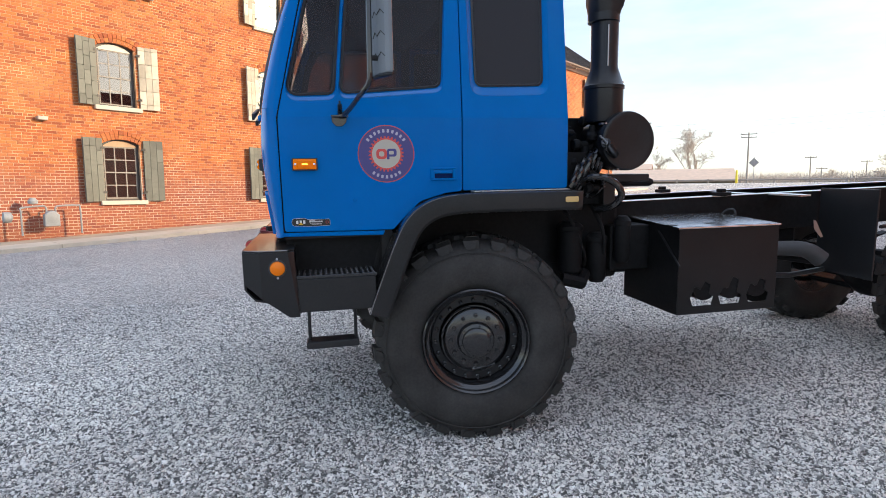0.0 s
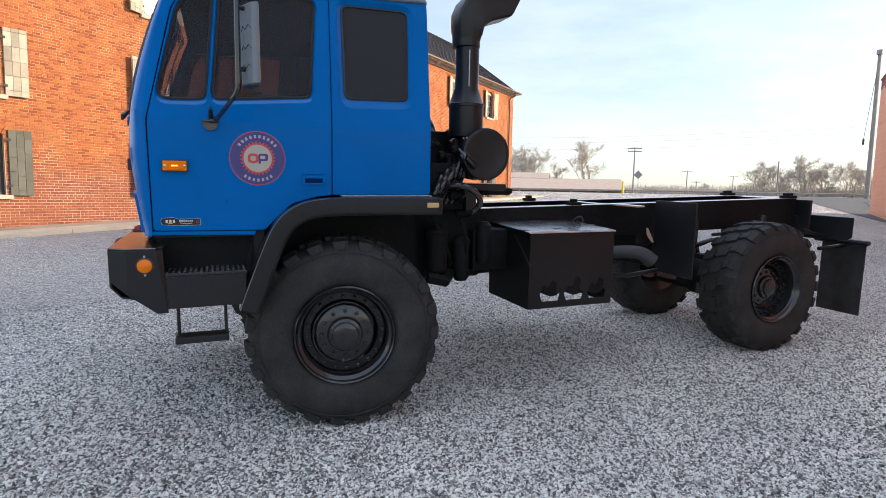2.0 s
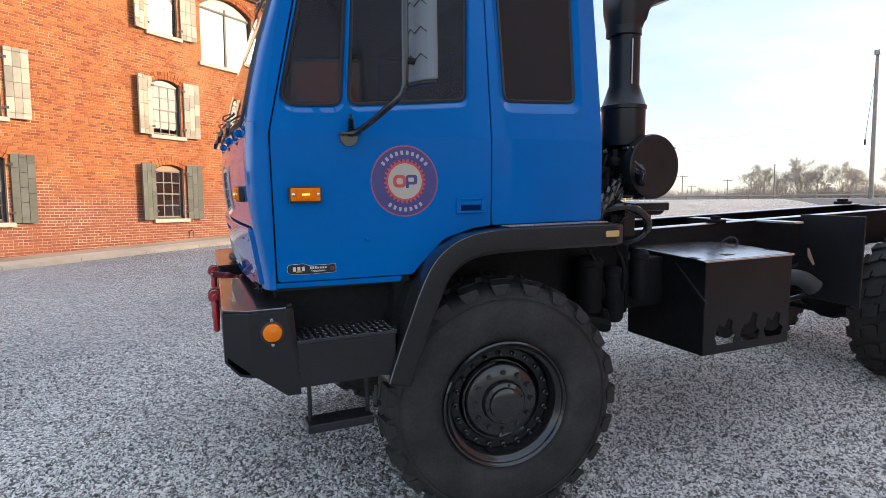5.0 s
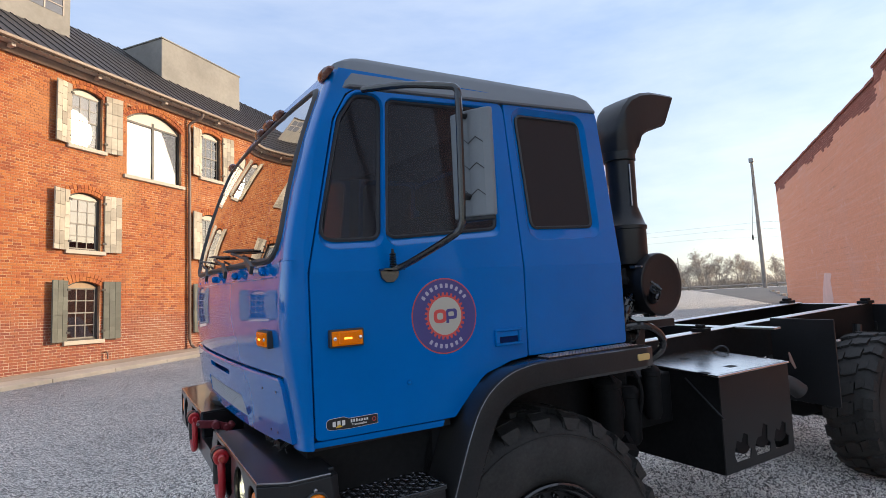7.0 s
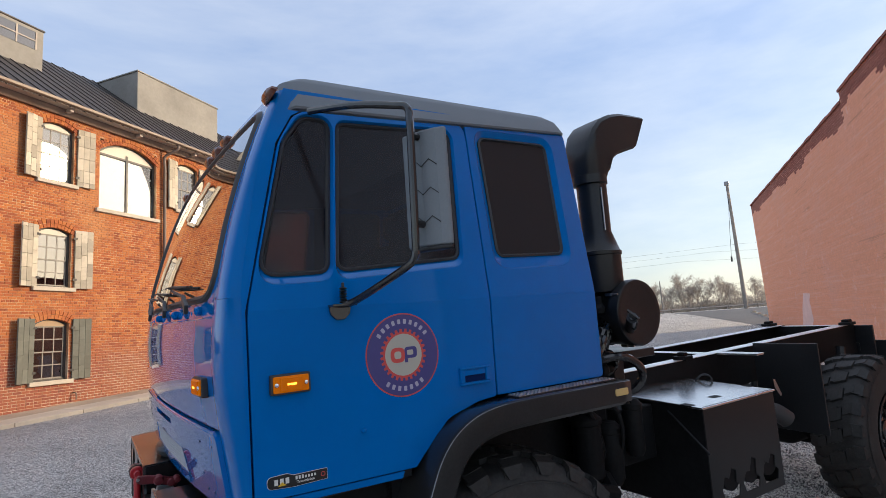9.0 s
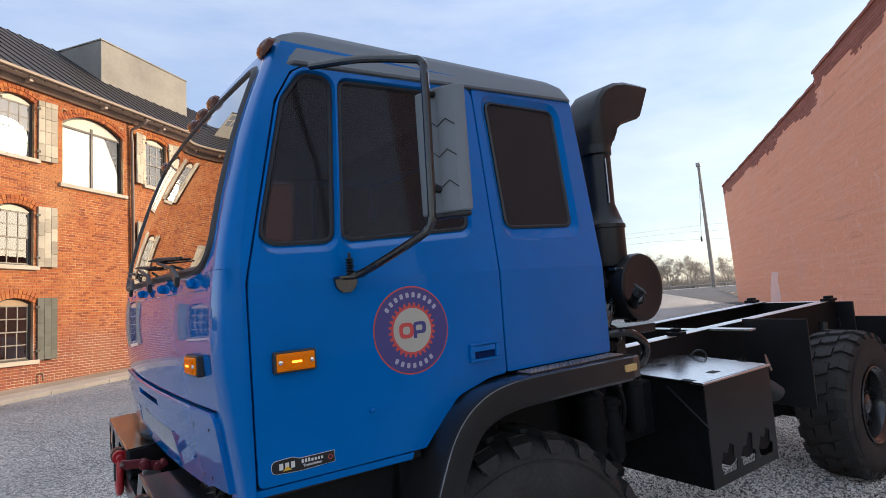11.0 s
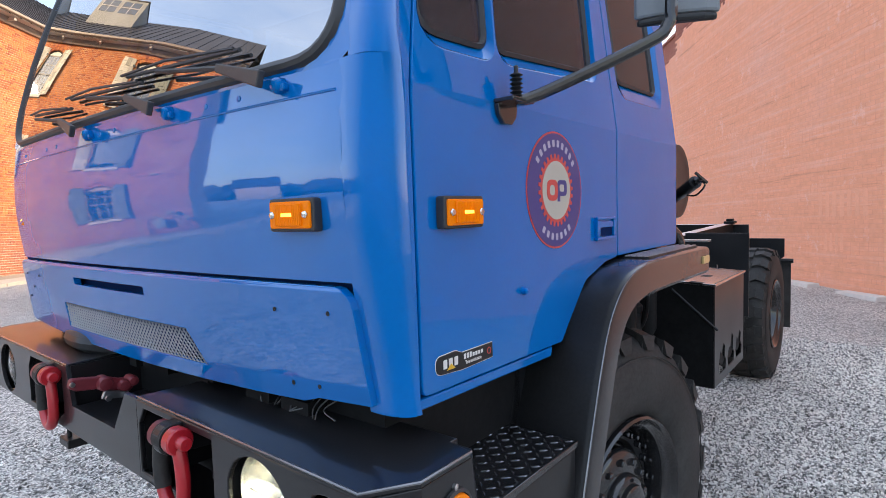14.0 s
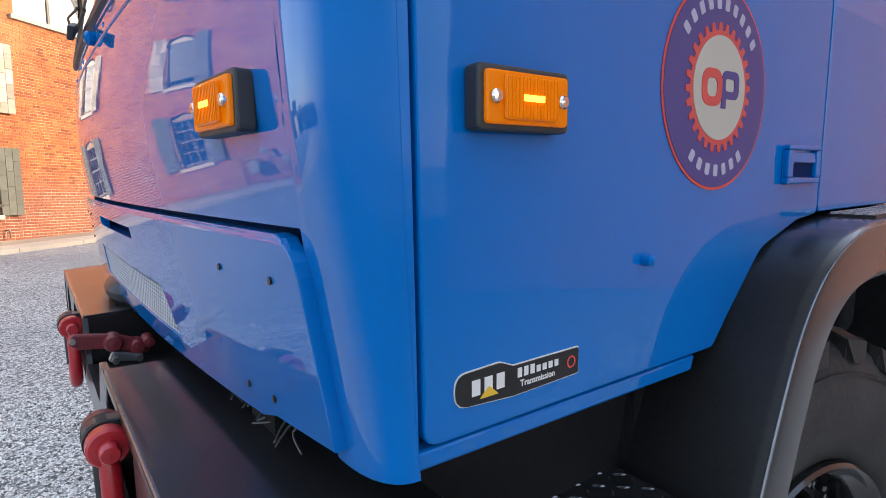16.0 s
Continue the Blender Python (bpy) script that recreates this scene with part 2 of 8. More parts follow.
M["rubber"] = surface("tyre_rubber", (0.015, 0.0147, 0.0143), 0.66, vary=0.4, grain=70, large=5, relief=0.3, depth=0.002, tint=(0.04, 0.038, 0.036), spec=0.3)
M["seal"] = surface("window_rubber", (0.03, 0.03, 0.032), 0.5, vary=0.2, relief=0.05)
M["roof_grey"] = surface("grey_bed_liner", (0.16, 0.18, 0.2), 0.6, vary=0.12, grain=220, relief=0.5, depth=0.0015)
M["mirror_grey"] = surface("grey_mirror_shell", (0.17, 0.185, 0.2), 0.45, vary=0.12, grain=140, relief=0.15, depth=0.001)
M["chrome"] = surface("chrome", (0.75, 0.75, 0.76), 0.08, 1.0, vary=0.05, relief=0.0, rough_vary=0.04)
M["steel"] = surface("bare_steel", (0.42, 0.42, 0.43), 0.35, 1.0, vary=0.2, relief=0.1)
M["amber"] = surface("amber_lens", (0.86, 0.2, 0.0), 0.32, vary=0.12, grain=300, relief=0.3, depth=0.0008, coat=0.2, spec=0.3)
M["amber_on"] = emit("lit_amber_lens", (0.72, 0.17, 0.0), 0.1)
M["amber_on"].node_tree.nodes["Principled BSDF"].inputs["Specular IOR Level"].default_value = 0.2
M["marker_red"] = surface("dull_brown_red_lens", (0.13, 0.032, 0.014), 0.25, vary=0.25, relief=0.05, coat=0.5)
M["amber_lit"] = emit("lit_amber_filament", (1.0, 0.38, 0.03), 3.0)
M["lamp_lit"] = emit("lit_headlamp_bulb", (1.0, 0.95, 0.7), 3.0)
M["reflector"] = surface("dimpled_lamp_reflector", (0.82, 0.82, 0.8), 0.12, 1.0, vary=0.2, grain=60, relief=0.5, depth=0.004)
M["pale_lens"] = surface("pale_amber_lens", (0.62, 0.42, 0.16), 0.25, vary=0.1, relief=0.1, coat=0.6)
M["red"] = surface("red_shackle_paint", (0.42, 0.012, 0.02), 0.32, vary=0.2, grain=60, relief=0.1, coat=0.4)
M["hook_red"] = surface("worn_maroon_hook", (0.16, 0.018, 0.025), 0.45, vary=0.4, grain=60, relief=0.2)
M["side_glass"] = glass("tinted_side_glass", (0.42, 0.4, 0.42), ior=1.22, veil=0.035)
M["dark_glass"] = glass("privacy_glass", (0.05, 0.05, 0.06), ior=1.24, veil=0.06)
M["screen_glass"] = glass("windscreen_glass", (0.16, 0.17, 0.19), clear=0.55)
M["badge_cream"] = surface("cream_badge_vinyl", (0.47, 0.44, 0.37), 0.45, vary=0.05, relief=0)
M["lens_glass"] = glass("clear_lens", (0.9, 0.9, 0.9))
M["mirror"] = surface("mirror_silver", (0.9, 0.9, 0.9), 0.01, 1.0, vary=0.0, relief=0, rough_vary=0.0)
M["cab_in"] = surface("cab_trim", (0.012, 0.012, 0.014), 0.7, vary=0.2, relief=0.2)
M["seat"] = surface("grey_seat_cloth", (0.02, 0.019, 0.021), 0.85, vary=0.2, grain=150, relief=0.3)
M["white_vinyl"] = surface("white_vinyl", (0.72, 0.70, 0.66), 0.45, vary=0.04, relief=0)
M["pale_vinyl"] = surface("pale_lilac_vinyl", (0.42, 0.40, 0.5), 0.45, vary=0.04, relief=0)
M["navy_vinyl"] = surface("navy_vinyl", (0.055, 0.05, 0.2), 0.4, vary=0.08, relief=0)
M["red_vinyl"] = surface("red_vinyl", (0.6, 0.07, 0.06), 0.4, vary=0.06, relief=0)
M["black_vinyl"] = surface("black_vinyl", (0.01, 0.01, 0.01), 0.3, vary=0.1, relief=0)
M["yellow_vinyl"] = surface("yellow_vinyl", (0.75, 0.45, 0.03), 0.4, vary=0.05, relief=0)
CLAY = [(0.24, 0.06, 0.024), (0.34, 0.09, 0.031), (0.40, 0.114, 0.035), (0.44, 0.137, 0.038), (0.47, 0.16, 0.044), (0.37, 0.102, 0.033)]
M["brick"] = brick_face("orange_brick", CLAY, (0.52, 0.24, 0.09), low=(0.22, 0.07, 0.06))
M["brick_piece"] = brick_face("orange_brick_piece", CLAY, (0.52, 0.24, 0.09), single=True, low=(0.22, 0.07, 0.06))
M["mortar"] = mortar_face("lime_mortar")
M["pink"] = brick_face("salmon_painted_brick", [(0.85, 0.40, 0.245), (0.86, 0.405, 0.25), (0.88, 0.415, 0.255), (0.87, 0.41, 0.255)], (0.83, 0.45, 0.33), 9.0, streak=(0.92, 0.6, 0.49), relief=0.12)
M["pink_joint"] = brick_face("painted_joint", [(0.81, 0.385, 0.25), (0.83, 0.395, 0.255)], (0.78, 0.42, 0.34), 14.0, streak=(0.9, 0.58, 0.48), relief=0.12)
M["faded_paint"] = surface("faded_salmon_paint", (0.87, 0.43, 0.275), 0.85, vary=0.1, grain=24, large=3.0, relief=0.3, depth=0.003)
# paler salmon that paints a sky-lit patch on the wall
M["pale_patch"] = surface("painted_light_patch", (0.86, 0.62, 0.56), 0.85, vary=0.12, grain=18, large=2.0, relief=0.3, depth=0.003)
M["bare_brick"] = brick_face("old_red_brick", [(0.26, 0.085, 0.06), (0.3, 0.1, 0.07), (0.34, 0.12, 0.085)], (0.38, 0.17, 0.13))
M["stone"] = surface("pale_stone_sill", (0.5, 0.45, 0.37), 0.8, vary=0.15, grain=14, relief=0.4)
M["shutter"] = surface("weathered_shutter_wood", (0.48, 0.43, 0.34), 0.75, vary=0.25, grain=9, large=1.5, relief=0.3, depth=0.003, per_object=0.35)
M["shutter_back"] = surface("grey_green_shutter_paint", (0.14, 0.145, 0.12), 0.7, vary=0.25, grain=12, relief=0.3, depth=0.003, per_object=0.2)
M["head_wood"] = surface("tan_head_board", (0.4, 0.28, 0.17), 0.7, vary=0.2, relief=0.2)
M["muntin"] = surface("grey_muntin_paint", (0.22, 0.2, 0.17), 0.55, vary=0.15, relief=0.1)
M["sash"] = surface("dark_sash_paint", (0.05, 0.045, 0.04), 0.5, vary=0.25, relief=0.1)
M["sash_white"] = surface("cream_sash_paint", (0.5, 0.475, 0.4), 0.5, vary=0.1, relief=0.1)
M["clear_pane"] = glass("clear_window_pane", (0.95, 0.95, 0.92), clear=0.94)
M["pane"] = glass("old_window_pane", (0.3, 0.3, 0.3), clear=0.88)
M["roof"] = surface("dark_standing_seam", (0.036, 0.029, 0.027), 0.6, 0.0, vary=0.25, grain=6, large=0.5, relief=0.15)
M["gutter"] = surface("brown_gutter_metal", (0.16, 0.11, 0.085), 0.45, vary=0.25, relief=0.1)
M["trim"] = surface("pale_eave_board", (0.42, 0.37, 0.32), 0.7, vary=0.2, relief=0.2)
M["stucco"] = surface("grey_stucco", (0.28, 0.27, 0.245), 0.9, vary=0.25, grain=6, large=0.7, relief=0.5, depth=0.01)
M["concrete"] = surface("worn_concrete", (0.58, 0.5, 0.39), 0.88, vary=0.2, grain=20, large=1.2, relief=0.5, depth=0.006)
M["kerb"] = surface("pale_kerb_concrete", (0.62, 0.58, 0.53), 0.88, vary=0.18, grain=20, large=1.2, relief=0.5, depth=0.006)
M["fines"] = surface("tan_stone_fines", (0.42, 0.34, 0.25), 0.95, vary=0.3, grain=70, large=0.8, relief=0.7, depth=0.006)
M["asphalt"] = surface("old_asphalt", (0.09, 0.092, 0.095), 0.9, vary=0.25, grain=60, large=0.4, relief=0.6, depth=0.006)
M["far_woods"] = surface("bare_far_woods", (0.05, 0.045, 0.03), 0.9, vary=0.4, grain=2.0, large=0.2, relief=0.2)
M["pole"] = surface("weathered_pole_wood", (0.3, 0.27, 0.235), 0.9, vary=0.3, grain=20, relief=0.4)
# bark paled so its colour carries the haze over the far trees
M["bark"] = surface("hazed_twig_bark", (0.5, 0.43, 0.36), 0.95, vary=0.3, grain=10, relief=0.2)
M["yellow"] = surface("yellow_bollard_paint", (0.75, 0.6, 0.03), 0.6, vary=0.1, relief=0.1)
M["sign_grey"] = surface("sign_back_metal", (0.3, 0.3, 0.3), 0.5, 0.6, vary=0.1, relief=0.05)
M["wire"] = surface("dull_wire_sheath", (0.09, 0.09, 0.09), 0.6, vary=0.3, relief=0.05)
M["exhaust"] = surface("sooty_exhaust_steel", (0.035, 0.035, 0.036), 0.55, vary=0.35, grain=30, relief=0.2)
M["lid_metal"] = surface("grey_lid_metal", (0.72, 0.72, 0.72), 0.2, 1.0, vary=0.18, grain=40, large=5, relief=0.03, depth=0.0006, rough_vary=0.05)
M["meter"] = surface("grey_meter_paint", (0.24, 0.26, 0.27), 0.55, vary=0.2, relief=0.1)
M["far_roof"] = surface("sunlit_shed_roof", (0.56, 0.42, 0.31), 0.6, vary=0.2, grain=3, relief=0.1)
M["far_wall"] = surface("shed_wall", (0.2, 0.18, 0.13), 0.8, vary=0.2, relief=0.1)


def gravel_material():
    """Crushed grey limestone: every chip its own grey, the shade between chips painted dark."""
    m, nt, p = nodes_of("crushed_limestone")
    v = coords(nt)
    vo = put(nt, "ShaderNodeTexVoronoi", Scale=66.0, Randomness=1.0)
    nt.links.new(v, vo.inputs[0])
    ve = put(nt, "ShaderNodeTexVoronoi", Scale=66.0, Randomness=1.0)
    ve.feature = "DISTANCE_TO_EDGE"
    nt.links.new(v, ve.inputs[0])
    sep = nt.nodes.new("ShaderNodeSeparateColor")
    nt.links.new(vo.outputs["Color"], sep.inputs[0])
    c = ramp(nt, sep.outputs[0], [(0.0, (0.06, 0.058, 0.055)), (0.28, (0.36, 0.347, 0.325)), (0.55, (0.74, 0.715, 0.67)), (1.0, (0.97, 0.94, 0.885))])
    big = noise_tex(nt, v, 0.35, 5)
    c = mix(nt, 1.0, c, ramp(nt, big, [(0.3, (0.78,) * 3), (0.7, (1.15, 1.13, 1.1))]), "MULTIPLY")
    # darken the cell edges for the shade between chips
    c = mix(nt, ramp(nt, ve.outputs["Distance"], [(0.0, (0.85,) * 3), (0.14, (0, 0, 0))]), c, (0.08, 0.077, 0.073))
    nt.links.new(c, p.inputs["Base Color"])
    p.inputs["Roughness"].default_value = 0.8
    h = nt.nodes.new("ShaderNodeMath")
    h.operation = "ADD"
    nt.links.new(ve.outputs["Distance"], h.inputs[0])
    nt.links.new(sep.outputs[1], h.inputs[1])
    bump(nt, h.outputs[0], 0.9, 0.014, p)
    return m


def chip_material():
    m, nt, p = nodes_of("limestone_chip")
    g = nt.nodes.new("ShaderNodeNewGeometry").outputs["Random Per Island"]
    c = ramp(nt, g, [(0.0, (0.045, 0.044, 0.042)), (0.28, (0.24, 0.232, 0.218)), (0.52, (0.76, 0.735, 0.695)), (1.0, (1.0, 0.97, 0.92))])
    c = mix(nt, 1.0, c, ramp(nt, noise_tex(nt, coords(nt), 0.35, 5), [(0.3, (0.78,) * 3), (0.7, (1.15, 1.13, 1.1))]), "MULTIPLY")
    nt.links.new(c, p.inputs["Base Color"])
    p.inputs["Roughness"].default_value = 0.5
    bump(nt, noise_tex(nt, coords(nt), 180, 4), 0.5, 0.003, p)
    return m


M["gravel"] = gravel_material()
M["chip"] = chip_material()

# ---- building helpers ----
def link_mesh(name, bm, mat, parent=None, label="", smooth=False):
    me = bpy.data.meshes.new(name)
    bmesh.ops.recalc_face_normals(bm, faces=bm.faces)
    bm.to_mesh(me)
    bm.free()
    if smooth:
        for f in me.polygons:
            f.use_smooth = True
        me.set_sharp_from_angle(angle=radians(35))
    for m in mat if isinstance(mat, (list, tuple)) else [mat]:
        me.materials.append(m)
    ob = new(name, me)
    if parent is not None:
        ob.parent = parent
    if label:
        ob["label"] = label
    return ob


def part(name, bm, mat, parent, label="", smooth=False, bevel=0.0):
    ob = link_mesh(name, bm, mat, parent, label, smooth)
    if bevel:
        soften(ob, bevel)
    return ob


def soften(ob, width, segments=2):
    b = ob.modifiers.new("worn_edges", "BEVEL")
    b.width, b.segments, b.limit_method, b.angle_limit = width, segments, "ANGLE", radians(40)
    b.harden_normals = False


def thing(name, label, category, place=None, group="", kind=""):
    ob = new(name)
    ob.empty_display_size = 0.1
    if place is not None:
        ob.matrix_world = place
    return tagged(ob, label, category, group, kind)


def box(bm, x0, x1, y0, y1, z0, z1, m=None):
    vs = [bm.verts.new((x, y, z)) for x in (x0, x1) for y in (y0, y1) for z in (z0, z1)]
    fs = [bm.faces.new([vs[i] for i in q]) for q in ((0, 1, 3, 2), (4, 6, 7, 5), (0, 4, 5, 1), (2, 3, 7, 6), (0, 2, 6, 4), (1, 5, 7, 3))]
    if m is not None:
        bmesh.ops.transform(bm, matrix=m, verts=vs)
    return fs


def prism(bm, pts, axis, a, b):
    """A polygon of (u, v) pairs drawn out along an axis: for y the pairs are (x, z), for x (y, z), for z (x, y)."""
    at = {"x": lambda u, v, w: (w, u, v), "y": lambda u, v, w: (u, w, v), "z": lambda u, v, w: (u, v, w)}[axis]
    lo = [bm.verts.new(at(u, v, a)) for u, v in pts]
    hi = [bm.verts.new(at(u, v, b)) for u, v in pts]
    n = len(pts)
    bm.faces.new(lo[::-1])
    bm.faces.new(hi)
    for i in range(n):
        bm.faces.new((lo[i], lo[(i + 1) % n], hi[(i + 1) % n], hi[i]))
    return lo + hi


def lathe(bm, profile, centre, axis="y", steps=48, close=False):
    """Turns (radius, along) pairs round an axis through centre."""
    c = Vector(centre)
    ring = []
    for r, a in profile:
        row = []
        for i in range(steps):
            w = 2 * math.pi * i / steps
            p, q = r * math.cos(w), r * math.sin(w)
            row.append(bm.verts.new(c + Vector({"x": (a, p, q), "y": (p, a, q), "z": (p, q, a)}[axis])))
        ring.append(row)
    pairs = list(zip(ring, ring[1:])) + ([(ring[-1], ring[0])] if close else [])
    for r0, r1 in pairs:
        for i in range(steps):
            j = (i + 1) % steps
            bm.faces.new((r0[i], r0[j], r1[j], r1[i]))
    return ring


def tube(bm, pts, radius, sides=10, taper=None):
    """A bent round bar along points."""
    pts = [Vector(p) for p in pts]
    rows = []
    up = Vector((0.13, 0.21, 0.97))
    for i, p in enumerate(pts):
        d = (pts[min(i + 1, len(pts) - 1)] - pts[max(i - 1, 0)]).normalized()
        a = d.cross(up)
        if a.length < 1e-3:
            a = d.cross(Vector((1, 0, 0)))
        a.normalize()
        b = d.cross(a).normalized()
        r = radius if taper is None else radius + (taper - radius) * i / (len(pts) - 1)
        rows.append([bm.verts.new(p + r * (math.cos(2 * math.pi * k / sides) * a + math.sin(2 * math.pi * k / sides) * b)) for k in range(sides)])
    for r0, r1 in zip(rows, rows[1:]):
        for k in range(sides):
            j = (k + 1) % sides
            bm.faces.new((r0[k], r0[j], r1[j], r1[k]))
    bm.faces.new(rows[0][::-1])
    bm.faces.new(rows[-1])


def rounded(pts, radius, steps=5):
    """A polygon with its corners rounded."""
    out = []
    n = len(pts)
    for i in range(n):
        p = Vector(pts[i])
        a, b = Vector(pts[i - 1]) - p, Vector(pts[(i + 1) % n]) - p
        r = radius[i] if isinstance(radius, (list, tuple)) else radius
        if r <= 0:
            out.append(tuple(p))
            continue
        half = a.angle(b) / 2
        d = min(r / math.tan(half), 0.45 * a.length, 0.45 * b.length)
        p0, p1 = p + a.normalized() * d, p + b.normalized() * d
        for k in range(steps + 1):
            t = k / steps
            out.append(tuple((1 - t) ** 2 * p0 + 2 * t * (1 - t) * p + t * t * p1))
    return out


def smooth_line(pts, steps=6):
    """A soft curve through points."""
    ps = [Vector(p) for p in pts]
    out = []
    for i in range(len(ps) - 1):
        p0, p1, p2, p3 = ps[max(i - 1, 0)], ps[i], ps[i + 1], ps[min(i + 2, len(ps) - 1)]
        for k in range(steps):
            t = k / steps
            out.append(0.5 * (2 * p1 + (p2 - p0) * t + (2 * p0 - 5 * p1 + 4 * p2 - p3) * t * t + (3 * p1 - p0 - 3 * p2 + p3) * t ** 3))
    return out + [ps[-1]]


def from_quads(name, verts, faces, mat, parent=None, label=""):
    me = bpy.data.meshes.new(name)
    me.from_pydata(verts, [], faces)
    me.update()
    me.materials.append(mat)
    ob = new(name, me)
    if parent is not None:
        ob.parent = parent
    if label:
        ob["label"] = label
    return ob


def grade(x, y):
    """Height of the lot: an even slope that runs out level farther off."""
    h = SLOPE_X * x + SLOPE_Y * y
    return h if -0.6 < h < 1.4 else (1.4 + 0.9 * math.tanh((h - 1.4) / 0.9) if h > 0 else -0.6 + 0.6 * math.tanh((h + 0.6) / 0.6))


# ---- ground ----
def make_ground():
    bm = bmesh.new()
    xs = [-900, -300, -120, -60, -40] + list(range(-30, 61, 3)) + [70, 90, 120, 200, 400, 900]
    ys = [-900, -300, -120, -60, -40] + list(range(-30, 61, 3)) + [70, 90, 120, 200, 400, 900]
    grid = [[bm.verts.new((x, y, grade(x, y))) for y in ys] for x in xs]
    for i in range(len(xs) - 1):
        for j in range(len(ys) - 1):
            bm.faces.new((grid[i][j], grid[i + 1][j], grid[i + 1][j + 1], grid[i][j + 1]))
    ob = link_mesh("ground", bm, M["gravel"], smooth=True)
    return tagged(ob, "grey crushed limestone gravel lot on a gentle slope", "gravel lot", kind="structure")


ground = make_ground()


def sheet(name, poly, lift, mat, label, category, cells=3.0):
    """A flat surface laid over the lot, following its slope."""
    bm = bmesh.new()
    f = bm.faces.new([bm.verts.new((x, y, 0)) for x, y in poly])
    bmesh.ops.triangulate(bm, faces=[f])
    bmesh.ops.subdivide_edges(bm, edges=bm.edges[:], cuts=5, use_grid_fill=True)
    for v in bm.verts:
        v.co.z = grade(v.co.x, v.co.y) + lift
    return tagged(link_mesh(name, bm, mat), label, category, kind="structure")


def scatter_gravel(name, count, x0, x1, y0, y1, low, high, clear=None):
    """Loose chips of stone lying on the lot, joined into one sheet of stuff."""
    rng = np.random.default_rng(5)
    pos = np.column_stack([rng.uniform(x0, x1, count), rng.uniform(y0, y1, count)])
    size = rng.uniform(low, high, count) * rng.uniform(0.7, 1.3, count)
    base = np.array([(1, 0, 0), (-1, 0, 0), (0, 1, 0), (0, -1, 0), (0, 0, 1), (0, 0, -1)], float)
    tri = np.array([(0, 2, 4), (2, 1, 4), (1, 3, 4), (3, 0, 4), (2, 0, 5), (1, 2, 5), (3, 1, 5), (0, 3, 5)])
    jit = base[None] * rng.uniform(0.55, 1.25, (count, 6, 1)) + rng.normal(0, 0.18, (count, 6, 3))
    jit *= np.array([1, 0.8, 0.6])[None, None]
    ax = rng.normal(size=(count, 3))
    ax /= np.linalg.norm(ax, axis=1, keepdims=True)
    an = rng.uniform(0, 6.28, count)[:, None, None]
    k = ax[:, None, :]
    rot = jit * np.cos(an) + np.cross(np.broadcast_to(k, jit.shape), jit) * np.sin(an) + k * (jit * k).sum(-1, keepdims=True) * (1 - np.cos(an))
    v = rot * size[:, None, None]
    v[:, :, 0] += pos[:, None, 0]
    v[:, :, 1] += pos[:, None, 1]
    v[:, :, 2] += (SLOPE_X * pos[:, 0] + SLOPE_Y * pos[:, 1] + size * 0.25)[:, None]
    f = (tri[None] + 6 * np.arange(count)[:, None, None]).reshape(-1, 3)
    ob = from_quads(name, v.reshape(-1, 3).tolist(), f.tolist(), M["chip"])
    return tagged(ob, "loose grey limestone chips lying on the gravel lot", "gravel", kind="stuff")


# ---- brick mill building ----
WALL = pose(-3.0, 16.0, 0, 0, 0, 37)
S0, S1, WALL_BASE, EAVE = -6.75, 28.0, -0.2, 8.86
COLUMNS = [-3.84, 0.83, 5.5, 10.17, 14.84, 19.51, 24.18]
ROWS_Z = [(1.22, 2.86), (3.72, 5.38), (6.7, 8.42)]
OPENINGS = [(c - 0.46, c + 0.46, z0, z1, 0.14) for c in COLUMNS for z0, z1 in ROWS_Z] + [(2.1, 4.14, 6.18, 8.4, 0.38)]


def pierced(bm, x0, x1, z0, z1, y, holes):
    """A flat wall face with square openings."""
    xs = sorted({x0, x1, *[v for h in holes for v in h[:2]]})
    zs = sorted({z0, z1, *[v for h in holes for v in h[2:4]]})
    verts = {}

    def at(x, z):
        if (x, z) not in verts:
            verts[x, z] = bm.verts.new((x, y, z))
        return verts[x, z]
    for a, b in zip(xs, xs[1:]):
        for c, d in zip(zs, zs[1:]):
            mx, mz = (a + b) / 2, (c + d) / 2
            if not any(h[0] < mx < h[1] and h[2] < mz < h[3] for h in holes):
                bm.faces.new((at(a, c), at(b, c), at(b, d), at(a, d)))


